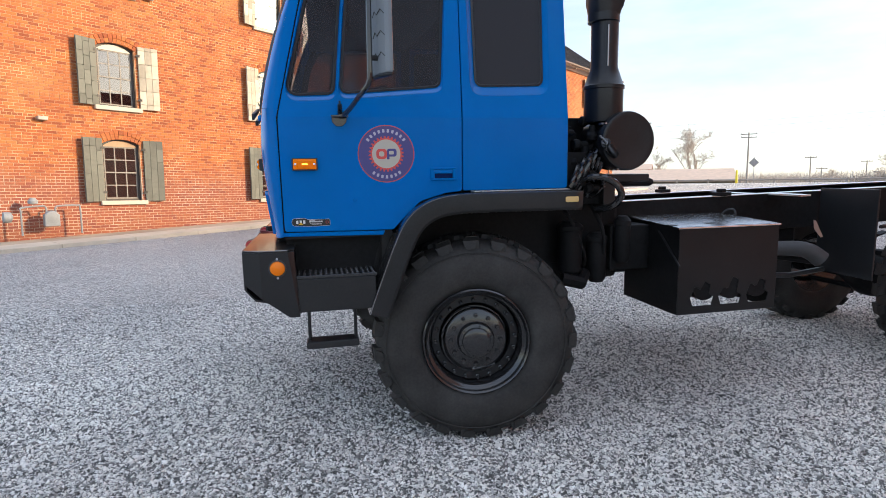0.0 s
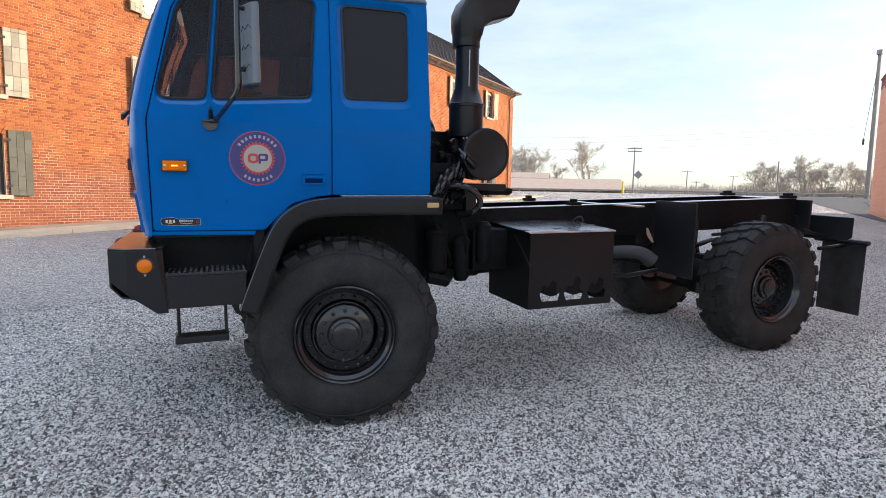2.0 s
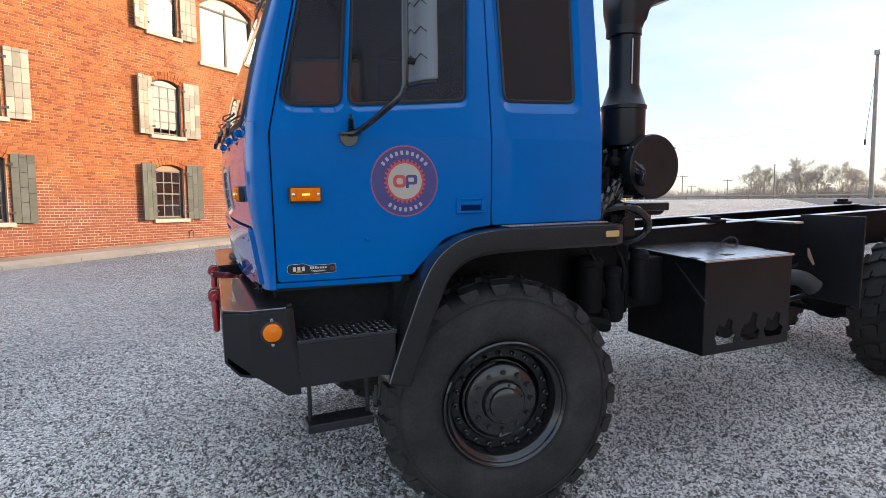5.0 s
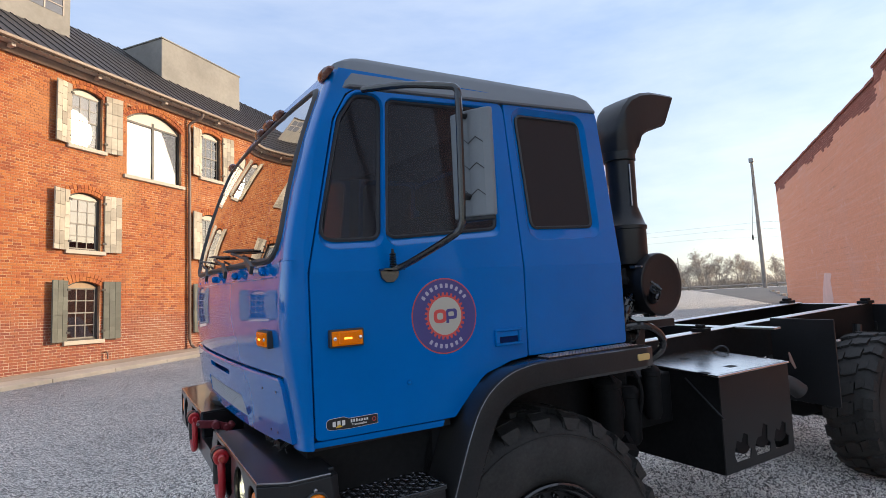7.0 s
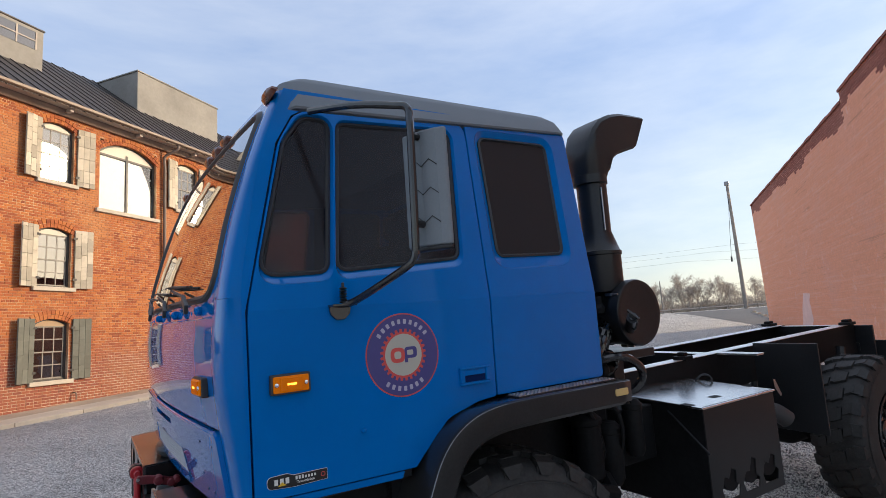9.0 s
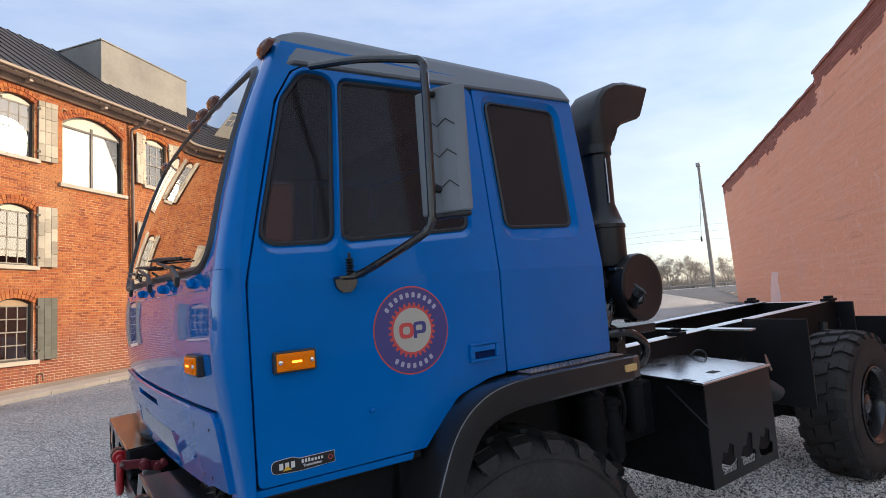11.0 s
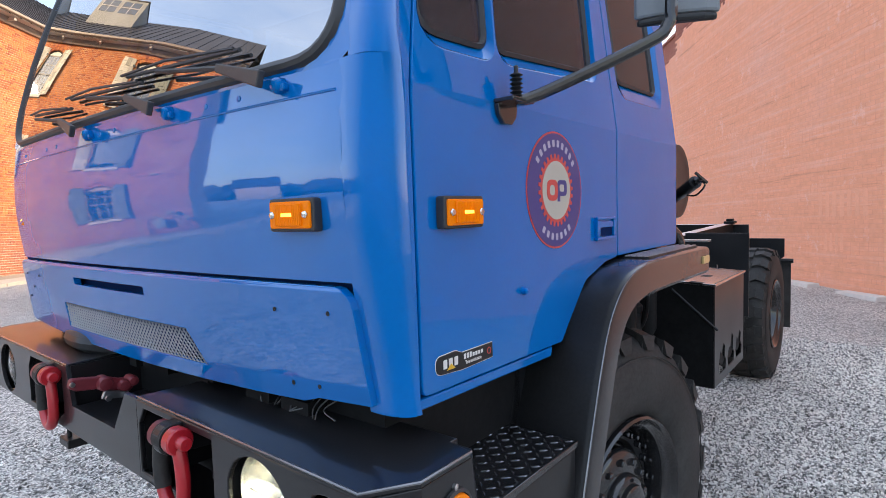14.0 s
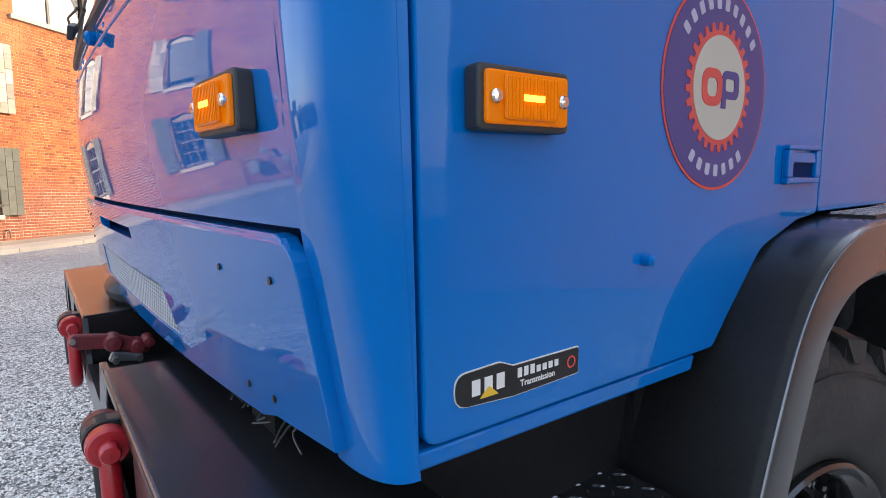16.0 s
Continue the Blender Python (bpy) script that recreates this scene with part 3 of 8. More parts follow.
def course_bricks(x0, x1, z0, z1, holes, seed, proud=0.007, length=0.208, height=0.075, joint=0.011, ragged=None, uneven=1.0):
    """Bricks in running bond with a header course now and then, as vertices and faces of five-sided blocks."""
    rng = random.Random(seed)
    verts, faces = [], []
    row, z = 0, z0
    while z < z1 - 0.02:
        head = row % 7 == 6
        step = length / 2 if head else length
        x = x0 - (step * 0.5 if row % 2 else 0)
        while x < x1:
            a, b = max(x, x0) + joint / 2, min(x + step, x1) - joint / 2
            c, d = z + joint / 2 + rng.uniform(-0.0015, 0.0015), z + height - joint / 2 + rng.uniform(-0.0015, 0.0015)
            x += step
            if b - a < 0.03:
                continue
            for h in holes:
                if h[2] - 0.03 < (c + d) / 2 < h[3] + 0.03:
                    if h[0] <= a and b <= h[1]:
                        a = b
                    elif a < h[0] < b <= h[1] + 0.2:
                        b = h[0]
                    elif h[0] - 0.2 <= a < h[1] < b:
                        a = h[1]
            if b - a < 0.03 or (ragged and ragged((a + b) / 2, (c + d) / 2)):
                continue
            y = -proud - uneven * rng.uniform(-0.0025, 0.003)
            n = len(verts)
            verts += [(a, 0.004, c), (b, 0.004, c), (b, 0.004, d), (a, 0.004, d), (a + 0.004, y, c + 0.004), (b - 0.004, y, c + 0.004), (b - 0.004, y, d - 0.004), (a + 0.004, y, d - 0.004)]
            faces += [(n + 4, n + 5, n + 6, n + 7), (n, n + 1, n + 5, n + 4), (n + 1, n + 2, n + 6, n + 5), (n + 2, n + 3, n + 7, n + 6), (n + 3, n, n + 4, n + 7)]
        z += height
        row += 1
    return verts, faces


def arch_line(x0, x1, top, rise, n, out=0.0):
    """Points of a flat arch over an opening, from left to right."""
    half, c = (x1 - x0) / 2, (x0 + x1) / 2
    r = (half * half + rise * rise) / (2 * rise)
    a = math.asin(half / r)
    zc = top - r
    return [(c + (r + out) * math.sin(-a + 2 * a * i / n), zc + (r + out) * math.cos(-a + 2 * a * i / n)) for i in range(n + 1)]


mill = thing("mill_building", "three-storey orange brick mill building with shuttered arched windows", "building", WALL)


def mill_wall():
    bm = bmesh.new()
    pierced(bm, S0, S1, WALL_BASE, EAVE + 0.2, 0.0, OPENINGS)
    for x0, x1, z0, z1, rise in OPENINGS:
        for q in (((x0, 0), (x0, 0.24)), ((x1, 0), (x1, 0.24))):
            bm.faces.new([bm.verts.new((q[i][0], q[i][1], z)) for i, z in ((0, z0), (1, z0), (1, z1), (0, z1))])
        bm.faces.new([bm.verts.new(p) for p in ((x0, 0, z0), (x1, 0, z0), (x1, 0.24, z0), (x0, 0.24, z0))])
        bm.faces.new([bm.verts.new(p) for p in ((x0, 0, z1), (x1, 0, z1), (x1, 0.24, z1), (x0, 0.24, z1))])
    pierced(bm, S0, S1, WALL_BASE, EAVE + 0.2, 0.24, OPENINGS)
    # end walls, back and a dark floor so that the rooms behind the panes are closed
    for x in (S0, S1):
        bm.faces.new([bm.verts.new(p) for p in ((x, 0, WALL_BASE), (x, 11, WALL_BASE), (x, 11, EAVE + 0.2), (x, 0, EAVE + 0.2))])
    bm.faces.new([bm.verts.new(p) for p in ((S0, 11, WALL_BASE), (S1, 11, WALL_BASE), (S1, 11, EAVE + 0.2), (S0, 11, EAVE + 0.2))])
    for z in (0.3, 3.2, 6.1, 9.0):
        bm.faces.new([bm.verts.new(p) for p in ((S0, 0.24, z), (S1, 0.24, z), (S1, 11, z), (S0, 11, z))])
    bm.faces.new([bm.verts.new(p) for p in ((S0, 3.2, 0.3), (S1, 3.2, 0.3), (S1, 3.2, 9), (S0, 3.2, 9))])
    return part("wall", bm, M["mortar"], mill, "orange brick wall with pale lime joints")


mill_face = mill_wall()


def mill_window(x0, x1, z0, z1, rise, big=False):
    w = bpy.data.objects.new("window", None)
    scene.collection.objects.link(w)
    w.parent = mill
    w.location = ((x0 + x1) / 2, 0, z0)
    hw, h = (x1 - x0) / 2, z1 - z0
    bm = bmesh.new()
    t = 0.05
    for a, b, c, d in ((-hw, -hw + t, 0, h), (hw - t, hw, 0, h), (-hw + t, hw - t, 0, t)):
        box(bm, a, b, 0.09, 0.17, c, d)
    head = [(p[0] - w.location.x, p[1] - z0) for p in arch_line(x0 + t, x1 - t, z1 - 0.03, rise, 10)]
    prism(bm, [(-hw + t, h), (-hw + t, head[0][1]), *head[1:-1], (hw - t, head[-1][1]), (hw - t, h)], "y", 0.09, 0.17)
    part("frame", bm, M["sash"], w)
    bm = bmesh.new()
    prism(bm, [(-hw - 0.12, -0.11), (hw + 0.12, -0.11), (hw + 0.12, 0.0), (-hw - 0.12, 0.0)], "y", -0.09, 0.1)
    part("sill", bm, M["stone"], w, "pale stone sill", bevel=0.008)
    spring = h - rise - 0.03
    if big:
        bm = bmesh.new()
        box(bm, -0.035, 0.035, 0.1, 0.15, t, spring + 0.12)
        box(bm, -hw + t, hw - t, 0.1, 0.15, spring - 0.06, spring)
        part("mullion", bm, M["sash"], w)
        for a, b in ((-hw + t, -0.035), (0.035, hw - t)):
            bm = bmesh.new()
            box(bm, a, b, 0.125, 0.131, t, spring - 0.06)
            part("pane", bm, M["clear_pane"], w)
            bm = bmesh.new()
            box(bm, a, b, 0.155, 0.162, t, spring - 0.06)
            part("blind", bm, M["sash_white"], w, "cream blind behind the glass")
        bm = bmesh.new()
        top = [(p[0] - w.location.x, p[1] - z0) for p in arch_line(x0 + t, x1 - t, z1 - 0.03, rise, 10)]
        prism(bm, [(-hw + t, spring), (hw - t, spring), *top[::-1]], "y", 0.125, 0.135)
        part("transom_pane", bm, M["sash_white"], w)
    else:
        bm = bmesh.new()
        top = [(p[0] - w.location.x, p[1] - z0) for p in arch_line(x0 + t, x1 - t, z1 - 0.03, rise, 8)]
        prism(bm, [(-hw + t, spring - 0.02), (hw - t, spring - 0.02), *top[::-1]], "y", 0.10, 0.14)
        part("head_board", bm, M["sash_white"] if z0 > 2.5 else M["head_wood"], w, "arched wooden head board")
        glass_top, mid = spring - 0.02, (spring + t) / 2
        for lo, hi, y in ((t, mid + 0.02, 0.13), (mid - 0.02, glass_top, 0.115)):
            bm = bmesh.new()
            a, b = -hw + t, hw - t
            r = 0.035
            for c, d, e, f in ((a, a + r, lo, hi), (b - r, b, lo, hi), (a + r, b - r, lo, lo + r), (a + r, b - r, hi - r, hi)):
                box(bm, c, d, y, y + 0.03, e, f)
            for i in (1, 2):
                x = a + (b - a) * i / 3
                box(bm, x - 0.014, x + 0.014, y + 0.003, y + 0.027, lo + r, hi - r)
            box(bm, a + r, b - r, y + 0.006, y + 0.024, (lo + hi) / 2 - 0.014, (lo + hi) / 2 + 0.014)
            part("sash", bm, M["muntin"], w)
            xs = [a + r] + [a + (b - a) * i / 3 for i in (1, 2)] + [b - r]
            for c, d in zip(xs, xs[1:]):
                for e, f in ((lo + r, (lo + hi) / 2), ((lo + hi) / 2, hi - r)):
                    bm = bmesh.new()
                    box(bm, c + 0.001, d - 0.001, y + 0.012, y + 0.018, e + 0.001, f - 0.001)
                    part("pane", bm, M["pane"], w)
    return w


def mill_shutter(x, z0, height, hand, swing, weathered):
    """A staggered-plank shutter on its hinge beside a window."""
    s = bpy.data.objects.new("shutter", None)
    scene.collection.objects.link(s)
    s.parent = mill
    s.location = (x, -0.045, z0)
    s.rotation_euler = (0, 0, radians(-swing if hand > 0 else swing))
    mat = M["shutter"] if weathered else M["shutter_back"]
    rng = random.Random(int(x * 100 + z0 * 7))
    bm = bmesh.new()
    box(bm, *sorted((0.0, hand * 0.5)), 0.005, 0.022, 0, height)
    part("back_board", bm, mat, s)
    for i in range(3):
        a, b = hand * (0.008 + i * 0.164), hand * (0.008 + i * 0.164 + 0.156)
        z = 0.0
        n = 0
        while z < height - 0.05:
            top = min(height, z + (0.36 if n else rng.choice((0.14, 0.25, 0.36))))
            bm = bmesh.new()
            d = -0.014 - rng.uniform(0, 0.007)
            box(bm, *sorted((a, b)), d, 0.006, z + 0.006, top - 0.006)
            part("plank", bm, mat, s)
            z, n = top, n + 1
    for z in (0.25, height - 0.25):
        bm = bmesh.new()
        box(bm, *sorted((-hand * 0.05, hand * 0.05)), -0.035, -0.02, z - 0.03, z + 0.03)
        part("hinge", bm, M["sash"], s)
    return s


for i, (x0, x1, z0, z1, rise) in enumerate(OPENINGS):
    mill_window(x0, x1, z0, z1, rise, big=rise > 0.2)
    if rise < 0.2 and x0 > -19:
        low = z0 < 2
        for hand, x in ((-1, x0 - 0.02), (1, x1 + 0.08)):
            mill_shutter(x, z0 - 0.02, z1 - z0 + 0.02, hand, (14 if hand < 0 else 9) + (i * 7) % 7, not low and not (hand < 0 and x0 < -4))


def mill_arches():
    """Rowlock bricks over every opening, two rings deep."""
    rng = random.Random(4)
    verts, faces = [], []
    for x0, x1, z0, z1, rise in OPENINGS:
        for ring, (lo, hi) in enumerate(((0.0, 0.105), (0.117, 0.222))):
            n = int((x1 - x0) / 0.078)
            inner, outer = arch_line(x0 - 0.03, x1 + 0.03, z1, rise, n, lo), arch_line(x0 - 0.03, x1 + 0.03, z1, rise, n, hi)
            for k in range(n):
                g = 0.07
                p = [Vector(inner[k]).lerp(Vector(inner[k + 1]), g), Vector(inner[k]).lerp(Vector(inner[k + 1]), 1 - g), Vector(outer[k]).lerp(Vector(outer[k + 1]), 1 - g), Vector(outer[k]).lerp(Vector(outer[k + 1]), g)]
                y, m = -0.014 - 0.012 * ring - rng.uniform(0, 0.004), len(verts)
                verts += [(q.x, y, q.y) for q in p] + [(q.x, 0.1, q.y) for q in p]
                faces += [(m, m + 1, m + 2, m + 3), (m, m + 4, m + 5, m + 1), (m + 1, m + 5, m + 6, m + 2), (m + 2, m + 6, m + 7, m + 3), (m + 3, m + 7, m + 4, m)]
    return from_quads("arch_bricks", verts, faces, M["brick"], mill)


mill_arches()["kind"] = "stuff"

# roof, eaves and gutter
ROOF_RISE = math.tan(radians(36.5))


def mill_roof():
    bm = bmesh.new()
    y0, y1 = -0.45, 5.5
    z = lambda y: EAVE + 0.22 + (y + 0.1) * ROOF_RISE  # noqa: E731
    for a, b in (((y0, z(y0)), (y1, z(y1))), ((y1, z(y1)), (11.4, z(y0)))):
        bm.faces.new([bm.verts.new(p) for p in ((S0 - 0.4, *a), (S1 + 0.4, *a), (S1 + 0.4, *b), (S0 - 0.4, *b))])
    for x in (S0, S1):
        bm.faces.new([bm.verts.new(p) for p in ((x, 0, EAVE), (x, 11, EAVE), (x, y1, z(y1)))])
    part("roof", bm, M["roof"], mill, "dark standing-seam metal roof")
    bm = bmesh.new()
    vs = [(-0.012, y0, z(y0)), (0.012, y0, z(y0)), (0.012, y1, z(y1)), (-0.012, y1, z(y1))]
    lo = [bm.verts.new(p) for p in vs]
    hi = [bm.verts.new((p[0], p[1] - 0.014, p[2] + 0.027)) for p in vs]
    bm.faces.new(hi)
    for i in range(4):
        bm.faces.new((lo[i], lo[(i + 1) % 4], hi[(i + 1) % 4], hi[i]))
    seam = part("roof_seam", bm, M["roof"], mill)
    x = S0 - 0.4
    seam.location.x = x
    while x < S1:
        x += 0.42
        o = new("roof_seam", seam.data)
        o.parent = mill
        o.location.x = x
    bm = bmesh.new()
    prism(bm, [(-0.42, EAVE - 0.02), (0.0, EAVE - 0.02), (0.0, EAVE + 0.2), (-0.42, EAVE + 0.02)], "x", S0 - 0.3, S1 + 0.3)
    part("soffit", bm, M["trim"], mill)
    bm = bmesh.new()
    prism(bm, [(-0.52, EAVE + 0.10), (-0.51, EAVE + 0.03), (-0.46, EAVE - 0.0), (-0.425, EAVE + 0.0), (-0.425, EAVE + 0.1)], "x", S0 - 0.4, S1 + 0.4)
    part("gutter", bm, M["gutter"], mill, "brown metal gutter")
    bm = bmesh.new()
    prism(bm, [(-0.1, EAVE - 0.2), (0.0, EAVE - 0.2), (0.0, EAVE - 0.03), (-0.2, EAVE - 0.03)], "x", S0, S1)
    part("cornice", bm, M["gutter"], mill)
    x = S0 + 0.8
    while x < S1:
        bm = bmesh.new()
        box(bm, x - 0.05, x + 0.05, -0.36, -0.02, EAVE - 0.12, EAVE - 0.025)
        part("eave_bracket", bm, M["trim"], mill)
        x += 2.3
    for s in (4.42, 27.2):
        bm = bmesh.new()
        tube(bm, smooth_line([(s + 0.25, -0.47, EAVE - 0.02), (s + 0.2, -0.42, EAVE - 0.2), (s, -0.12, EAVE - 0.42), (s, -0.1, EAVE - 0.8)]) + [Vector((s, -0.1, z)) for z in (6, 3, 0.95)] + [Vector((s + 0.03, -0.16, 0.78)), Vector((s + 0.08, -0.3, 0.66))], 0.05, 10)
        part("downpipe", bm, M["gutter"], mill, "brown metal downpipe", smooth=True)


mill_roof()


def roof_box(name, x0, x1, y0, y1, z1, label, windows):
    """A stucco block that stands up through the roof."""
    bm = bmesh.new()
    box(bm, x0, x1, y0, y1, 9.6, z1)
    t = part(name, bm, M["stucco"], mill, label, bevel=0.02)
    bm = bmesh.new()
    box(bm, x0 - 0.03, x1 + 0.03, y0 - 0.03, y1 + 0.03, z1 + 0.002, z1 + 0.05)
    part("coping", bm, M["stucco"] if not windows else M["roof"], t)
    if windows:
        n = 2
        for i in range(n):
            a = x0 + 0.25 + (x1 - x0 - 0.3) * i / n
            b = a + (x1 - x0 - 0.3) / n - 0.2
            bm = bmesh.new()
            box(bm, a, b, y0 - 0.012, y0 + 0.01, z1 - 0.75, z1 - 0.12)
            part("pane", bm, M["pane"], t)
            bm = bmesh.new()
            for c in (a, (a + b) / 2, b):
                box(bm, c - 0.025, c + 0.025, y0 - 0.03, y0 - 0.013, z1 - 0.75, z1 - 0.12)
            box(bm, a - 0.025, b + 0.025, y0 - 0.032, y0 - 0.014, z1 - 0.46, z1 - 0.42)
            part("sash", bm, M["trim"], t)
    return t


roof_box("roof_tower", 5.93, 10.3, 3.0, 6.2, 13.05, "plain grey stucco block rising through the roof", False)
roof_box("dormer", -0.9, 2.25, 3.0, 5.6, 12.8, "pale dormer with small sash windows", True)

# lower wing beyond the far end of the mill
wing = thing("mill_wing", "low brick wing with a pitched roof beyond the mill", "building", WALL)
bm = bmesh.new()
box(bm, S1 + 0.02, S1 + 1.0, 1.0, 9, 0.3, 6.2)
part("wall", bm, M["bare_brick"], wing)
bm = bmesh.new()
prism(bm, [(0.6, 6.0), (1.0, 6.2), (5.0, 9.0), (9.4, 6.1), (5.0, 8.8)], "x", S1 + 0.03, S1 + 1.5)
part("roof", bm, M["roof"], wing)

# ---- pavement along the mill ----
walkway = thing("pavement", "worn concrete pavement strip along the mill wall", "pavement", kind="structure")
x = -7.5
while x < 27.5:
    p, q = WALL @ Vector((x, -2.35, 0)), WALL @ Vector((x + 1.5, -1.55, 0))
    bm = bmesh.new()
    pts = [WALL @ Vector((a, b, 0)) for a, b in ((x + 0.006, -2.4), (x + 1.494, -2.4), (x + 1.494, -1.55), (x + 0.006, -1.55))]
    lo = [bm.verts.new((v.x, v.y, grade(v.x, v.y) - 0.05)) for v in pts]
    hi = [bm.verts.new((v.x, v.y, grade(v.x, v.y) + 0.09)) for v in pts]
    bm.faces.new(hi)
    for i in range(4):
        bm.faces.new((lo[i], lo[(i + 1) % 4], hi[(i + 1) % 4], hi[i]))
    part("slab", bm, M["concrete"], walkway, bevel=0.012)
    x += 1.5
strip = [(WALL @ Vector((a, b, 0))).xy for a, b in ((-7.5, -1.55), (27.5, -1.55), (27.5, -0.01), (-7.5, -0.01))]
sheet("verge", strip, 0.02, M["fines"], "dusty strip of fines between pavement and mill wall", "verge")

# gas meter set against the mill wall
meter = thing("gas_meter", "grey gas meter and pipework standing by the mill wall", "gas meter", WALL @ Matrix.Translation((-5.65, -0.4, 0.42)))
bm = bmesh.new()
lathe(bm, [(0.02, -0.1), (0.15, -0.09), (0.17, 0.0), (0.15, 0.09), (0.02, 0.1)], (0, 0, 0.42), "y", 20)
box(bm, -0.16, 0.16, -0.09, 0.09, 0.2, 0.5)
part("meter_body", bm, M["meter"], meter, "grey cast meter body", bevel=0.02)
bm = bmesh.new()
tube(bm, smooth_line([(-0.6, 0, 0), (-0.6, 0, 0.55), (-0.58, 0, 0.66), (-0.2, 0, 0.7), (-0.1, 0, 0.66), (-0.1, 0, 0.5)]), 0.022, 8)
tube(bm, smooth_line([(0.1, 0, 0.5), (0.1, 0, 0.66), (0.2, 0, 0.7), (0.55, 0, 0.7), (0.62, 0, 0.64), (0.63, 0, 0)]), 0.022, 8)
part("pipe", bm, M["meter"], meter, smooth=True)
bm = bmesh.new()
lathe(bm, [(0.01, -0.1), (0.12, -0.08), (0.13, 0.0), (0.12, 0.06), (0.05, 0.1), (0.01, 0.1)], (-0.86, 0, 0.45), "x", 18)
part("regulator", bm, M["meter"], meter, "round grey regulator", smooth=True)
bm = bmesh.new()
lathe(bm, [(0.01, -0.08), (0.1, -0.06), (0.11, 0.0), (0.05, 0.08), (0.01, 0.08)], (-0.35, 0, 0.82), "z", 18)
part("regulator", bm, M["meter"], meter, "round grey regulator", smooth=True)
for s, z in ((4.9, 0.62), (1.45, 0.62)):
    spigot = thing("wall_spigot", "small bent pipe spigot low on the mill wall", "spigot", WALL @ Matrix.Translation((s, 0, z + 0.1)))
    bm = bmesh.new()
    tube(bm, smooth_line([(0, 0.02, 0.1), (0, -0.07, 0.12), (0.02, -0.12, 0.08), (0.02, -0.13, -0.08)]), 0.02, 8)
    part("pipe", bm, M["gutter"], spigot, smooth=True)
lamp_box = thing("wall_lamp", "small pale floodlight fixed to the brick wall", "wall lamp", WALL @ Matrix.Translation((-5.6, 0, 3.25)))
bm = bmesh.new()
box(bm, -0.1, 0.1, -0.16, 0.0, -0.04, 0.05)
part("lamp_housing", bm, M["trim"], lamp_box, bevel=0.01)

# ---- salmon painted warehouse ----
PINK = pose(10.6, 0.4, 0, 0, 0, 217)
warehouse = thing("painted_warehouse", "long windowless brick warehouse painted faded salmon pink", "building", PINK)
P_TOP = [(-21.0, 7.05), (-6.27, 7.05), (-6.27, 7.36), (6.0, 7.36), (6.0, 7.66), (9.5, 7.66)]


def pink_top(x):
    return 7.05 if x < -6.27 else 7.36 if x < 6.0 else 7.66


def warehouse_shell():
    bm = bmesh.new()
    prism(bm, [(-21.0, -0.7), (9.5, -0.7)] + P_TOP[::-1], "y", 0.0, 14.0)
    part("wall", bm, M["pink_joint"], warehouse, "painted joints of the brick wall")
    for (x0, z0), (x1, z1) in zip(P_TOP, P_TOP[1:]):
        if x1 - x0 > 0.1:
            n = int((x1 - x0) / 0.6)
            for i in range(n):
                a, b = x0 + (x1 - x0) * i / n, x0 + (x1 - x0) * (i + 1) / n
                bm = bmesh.new()
                lift = 0.012 * math.sin(i * 2.3 + x0)
                box(bm, a + 0.006, b - 0.006, -0.045, 0.3, z0 + 0.002, z0 + 0.075 + lift)
                part("coping_tile", bm, M["bare_brick"], warehouse)


warehouse_shell()


def paint_edge(x):
    """Lower edge of the band under the parapet where the paint stops, stepped brick by brick."""
    return pink_top(x) - 0.45 - 0.075 * round(3 * noise.noise((x * 0.5, 3.1, 0))) - 0.075 * round(1.6 * noise.noise((x * 1.9, 7.7, 0)))


# ---- distance ----
def branchy(bm, p, d, length, radius, depth, rng):
    q = p + d * length
    mid = p.lerp(q, 0.5) + Vector((rng.uniform(-1, 1), rng.uniform(-1, 1), 0)) * length * 0.07
    tube(bm, [p, mid, q], radius, 5 if depth > 3 else 3, max(0.006, radius * 0.62))
    if depth == 0:
        return
    for i in range(3 if depth > 2 else 4 if depth == 2 else 7):
        t = rng.uniform(0.12 if depth > 3 else 0.25, 1.0)
        a = Vector((rng.uniform(-1, 1), rng.uniform(-1, 1), rng.uniform(-0.15, 0.8)))
        nd = (d * 0.62 + a.normalized() * 0.85).normalized()
        branchy(bm, p.lerp(q, t), nd, length * rng.uniform(0.52, 0.8), max(0.009, radius * 0.56), depth - 1, rng)


def bare_tree_mesh(seed, height):
    rng = random.Random(seed)
    bm = bmesh.new()
    for i in range(rng.choice((3, 4))):
        d = Vector((rng.uniform(-0.45, 0.45), rng.uniform(-0.45, 0.45), 1)).normalized()
        branchy(bm, Vector((rng.uniform(-0.2, 0.2), rng.uniform(-0.2, 0.2), height * 0.06)), d, height * 0.31, height * 0.0085, 5, rng)
    return bm


def tree_thing(name_seed, height):
    t = thing("bare_tree", "leafless winter tree with fine grey twigs", "tree", group="bare trees beyond the lot")
    bm = bare_tree_mesh(name_seed, height)
    part("crown", bm, M["bark"], t)
    bm = bmesh.new()
    tube(bm, [(0, 0, -0.3), (0.03, 0.02, height * 0.12), (0.0, 0.04, height * 0.3)], height * 0.012, 8, height * 0.008)
    part("trunk", bm, M["bark"], t)
    return t


trees = [tree_thing(s, h) for s, h in ((3, 10.0), (8, 8.0), (15, 9.0), (21, 6.0))]
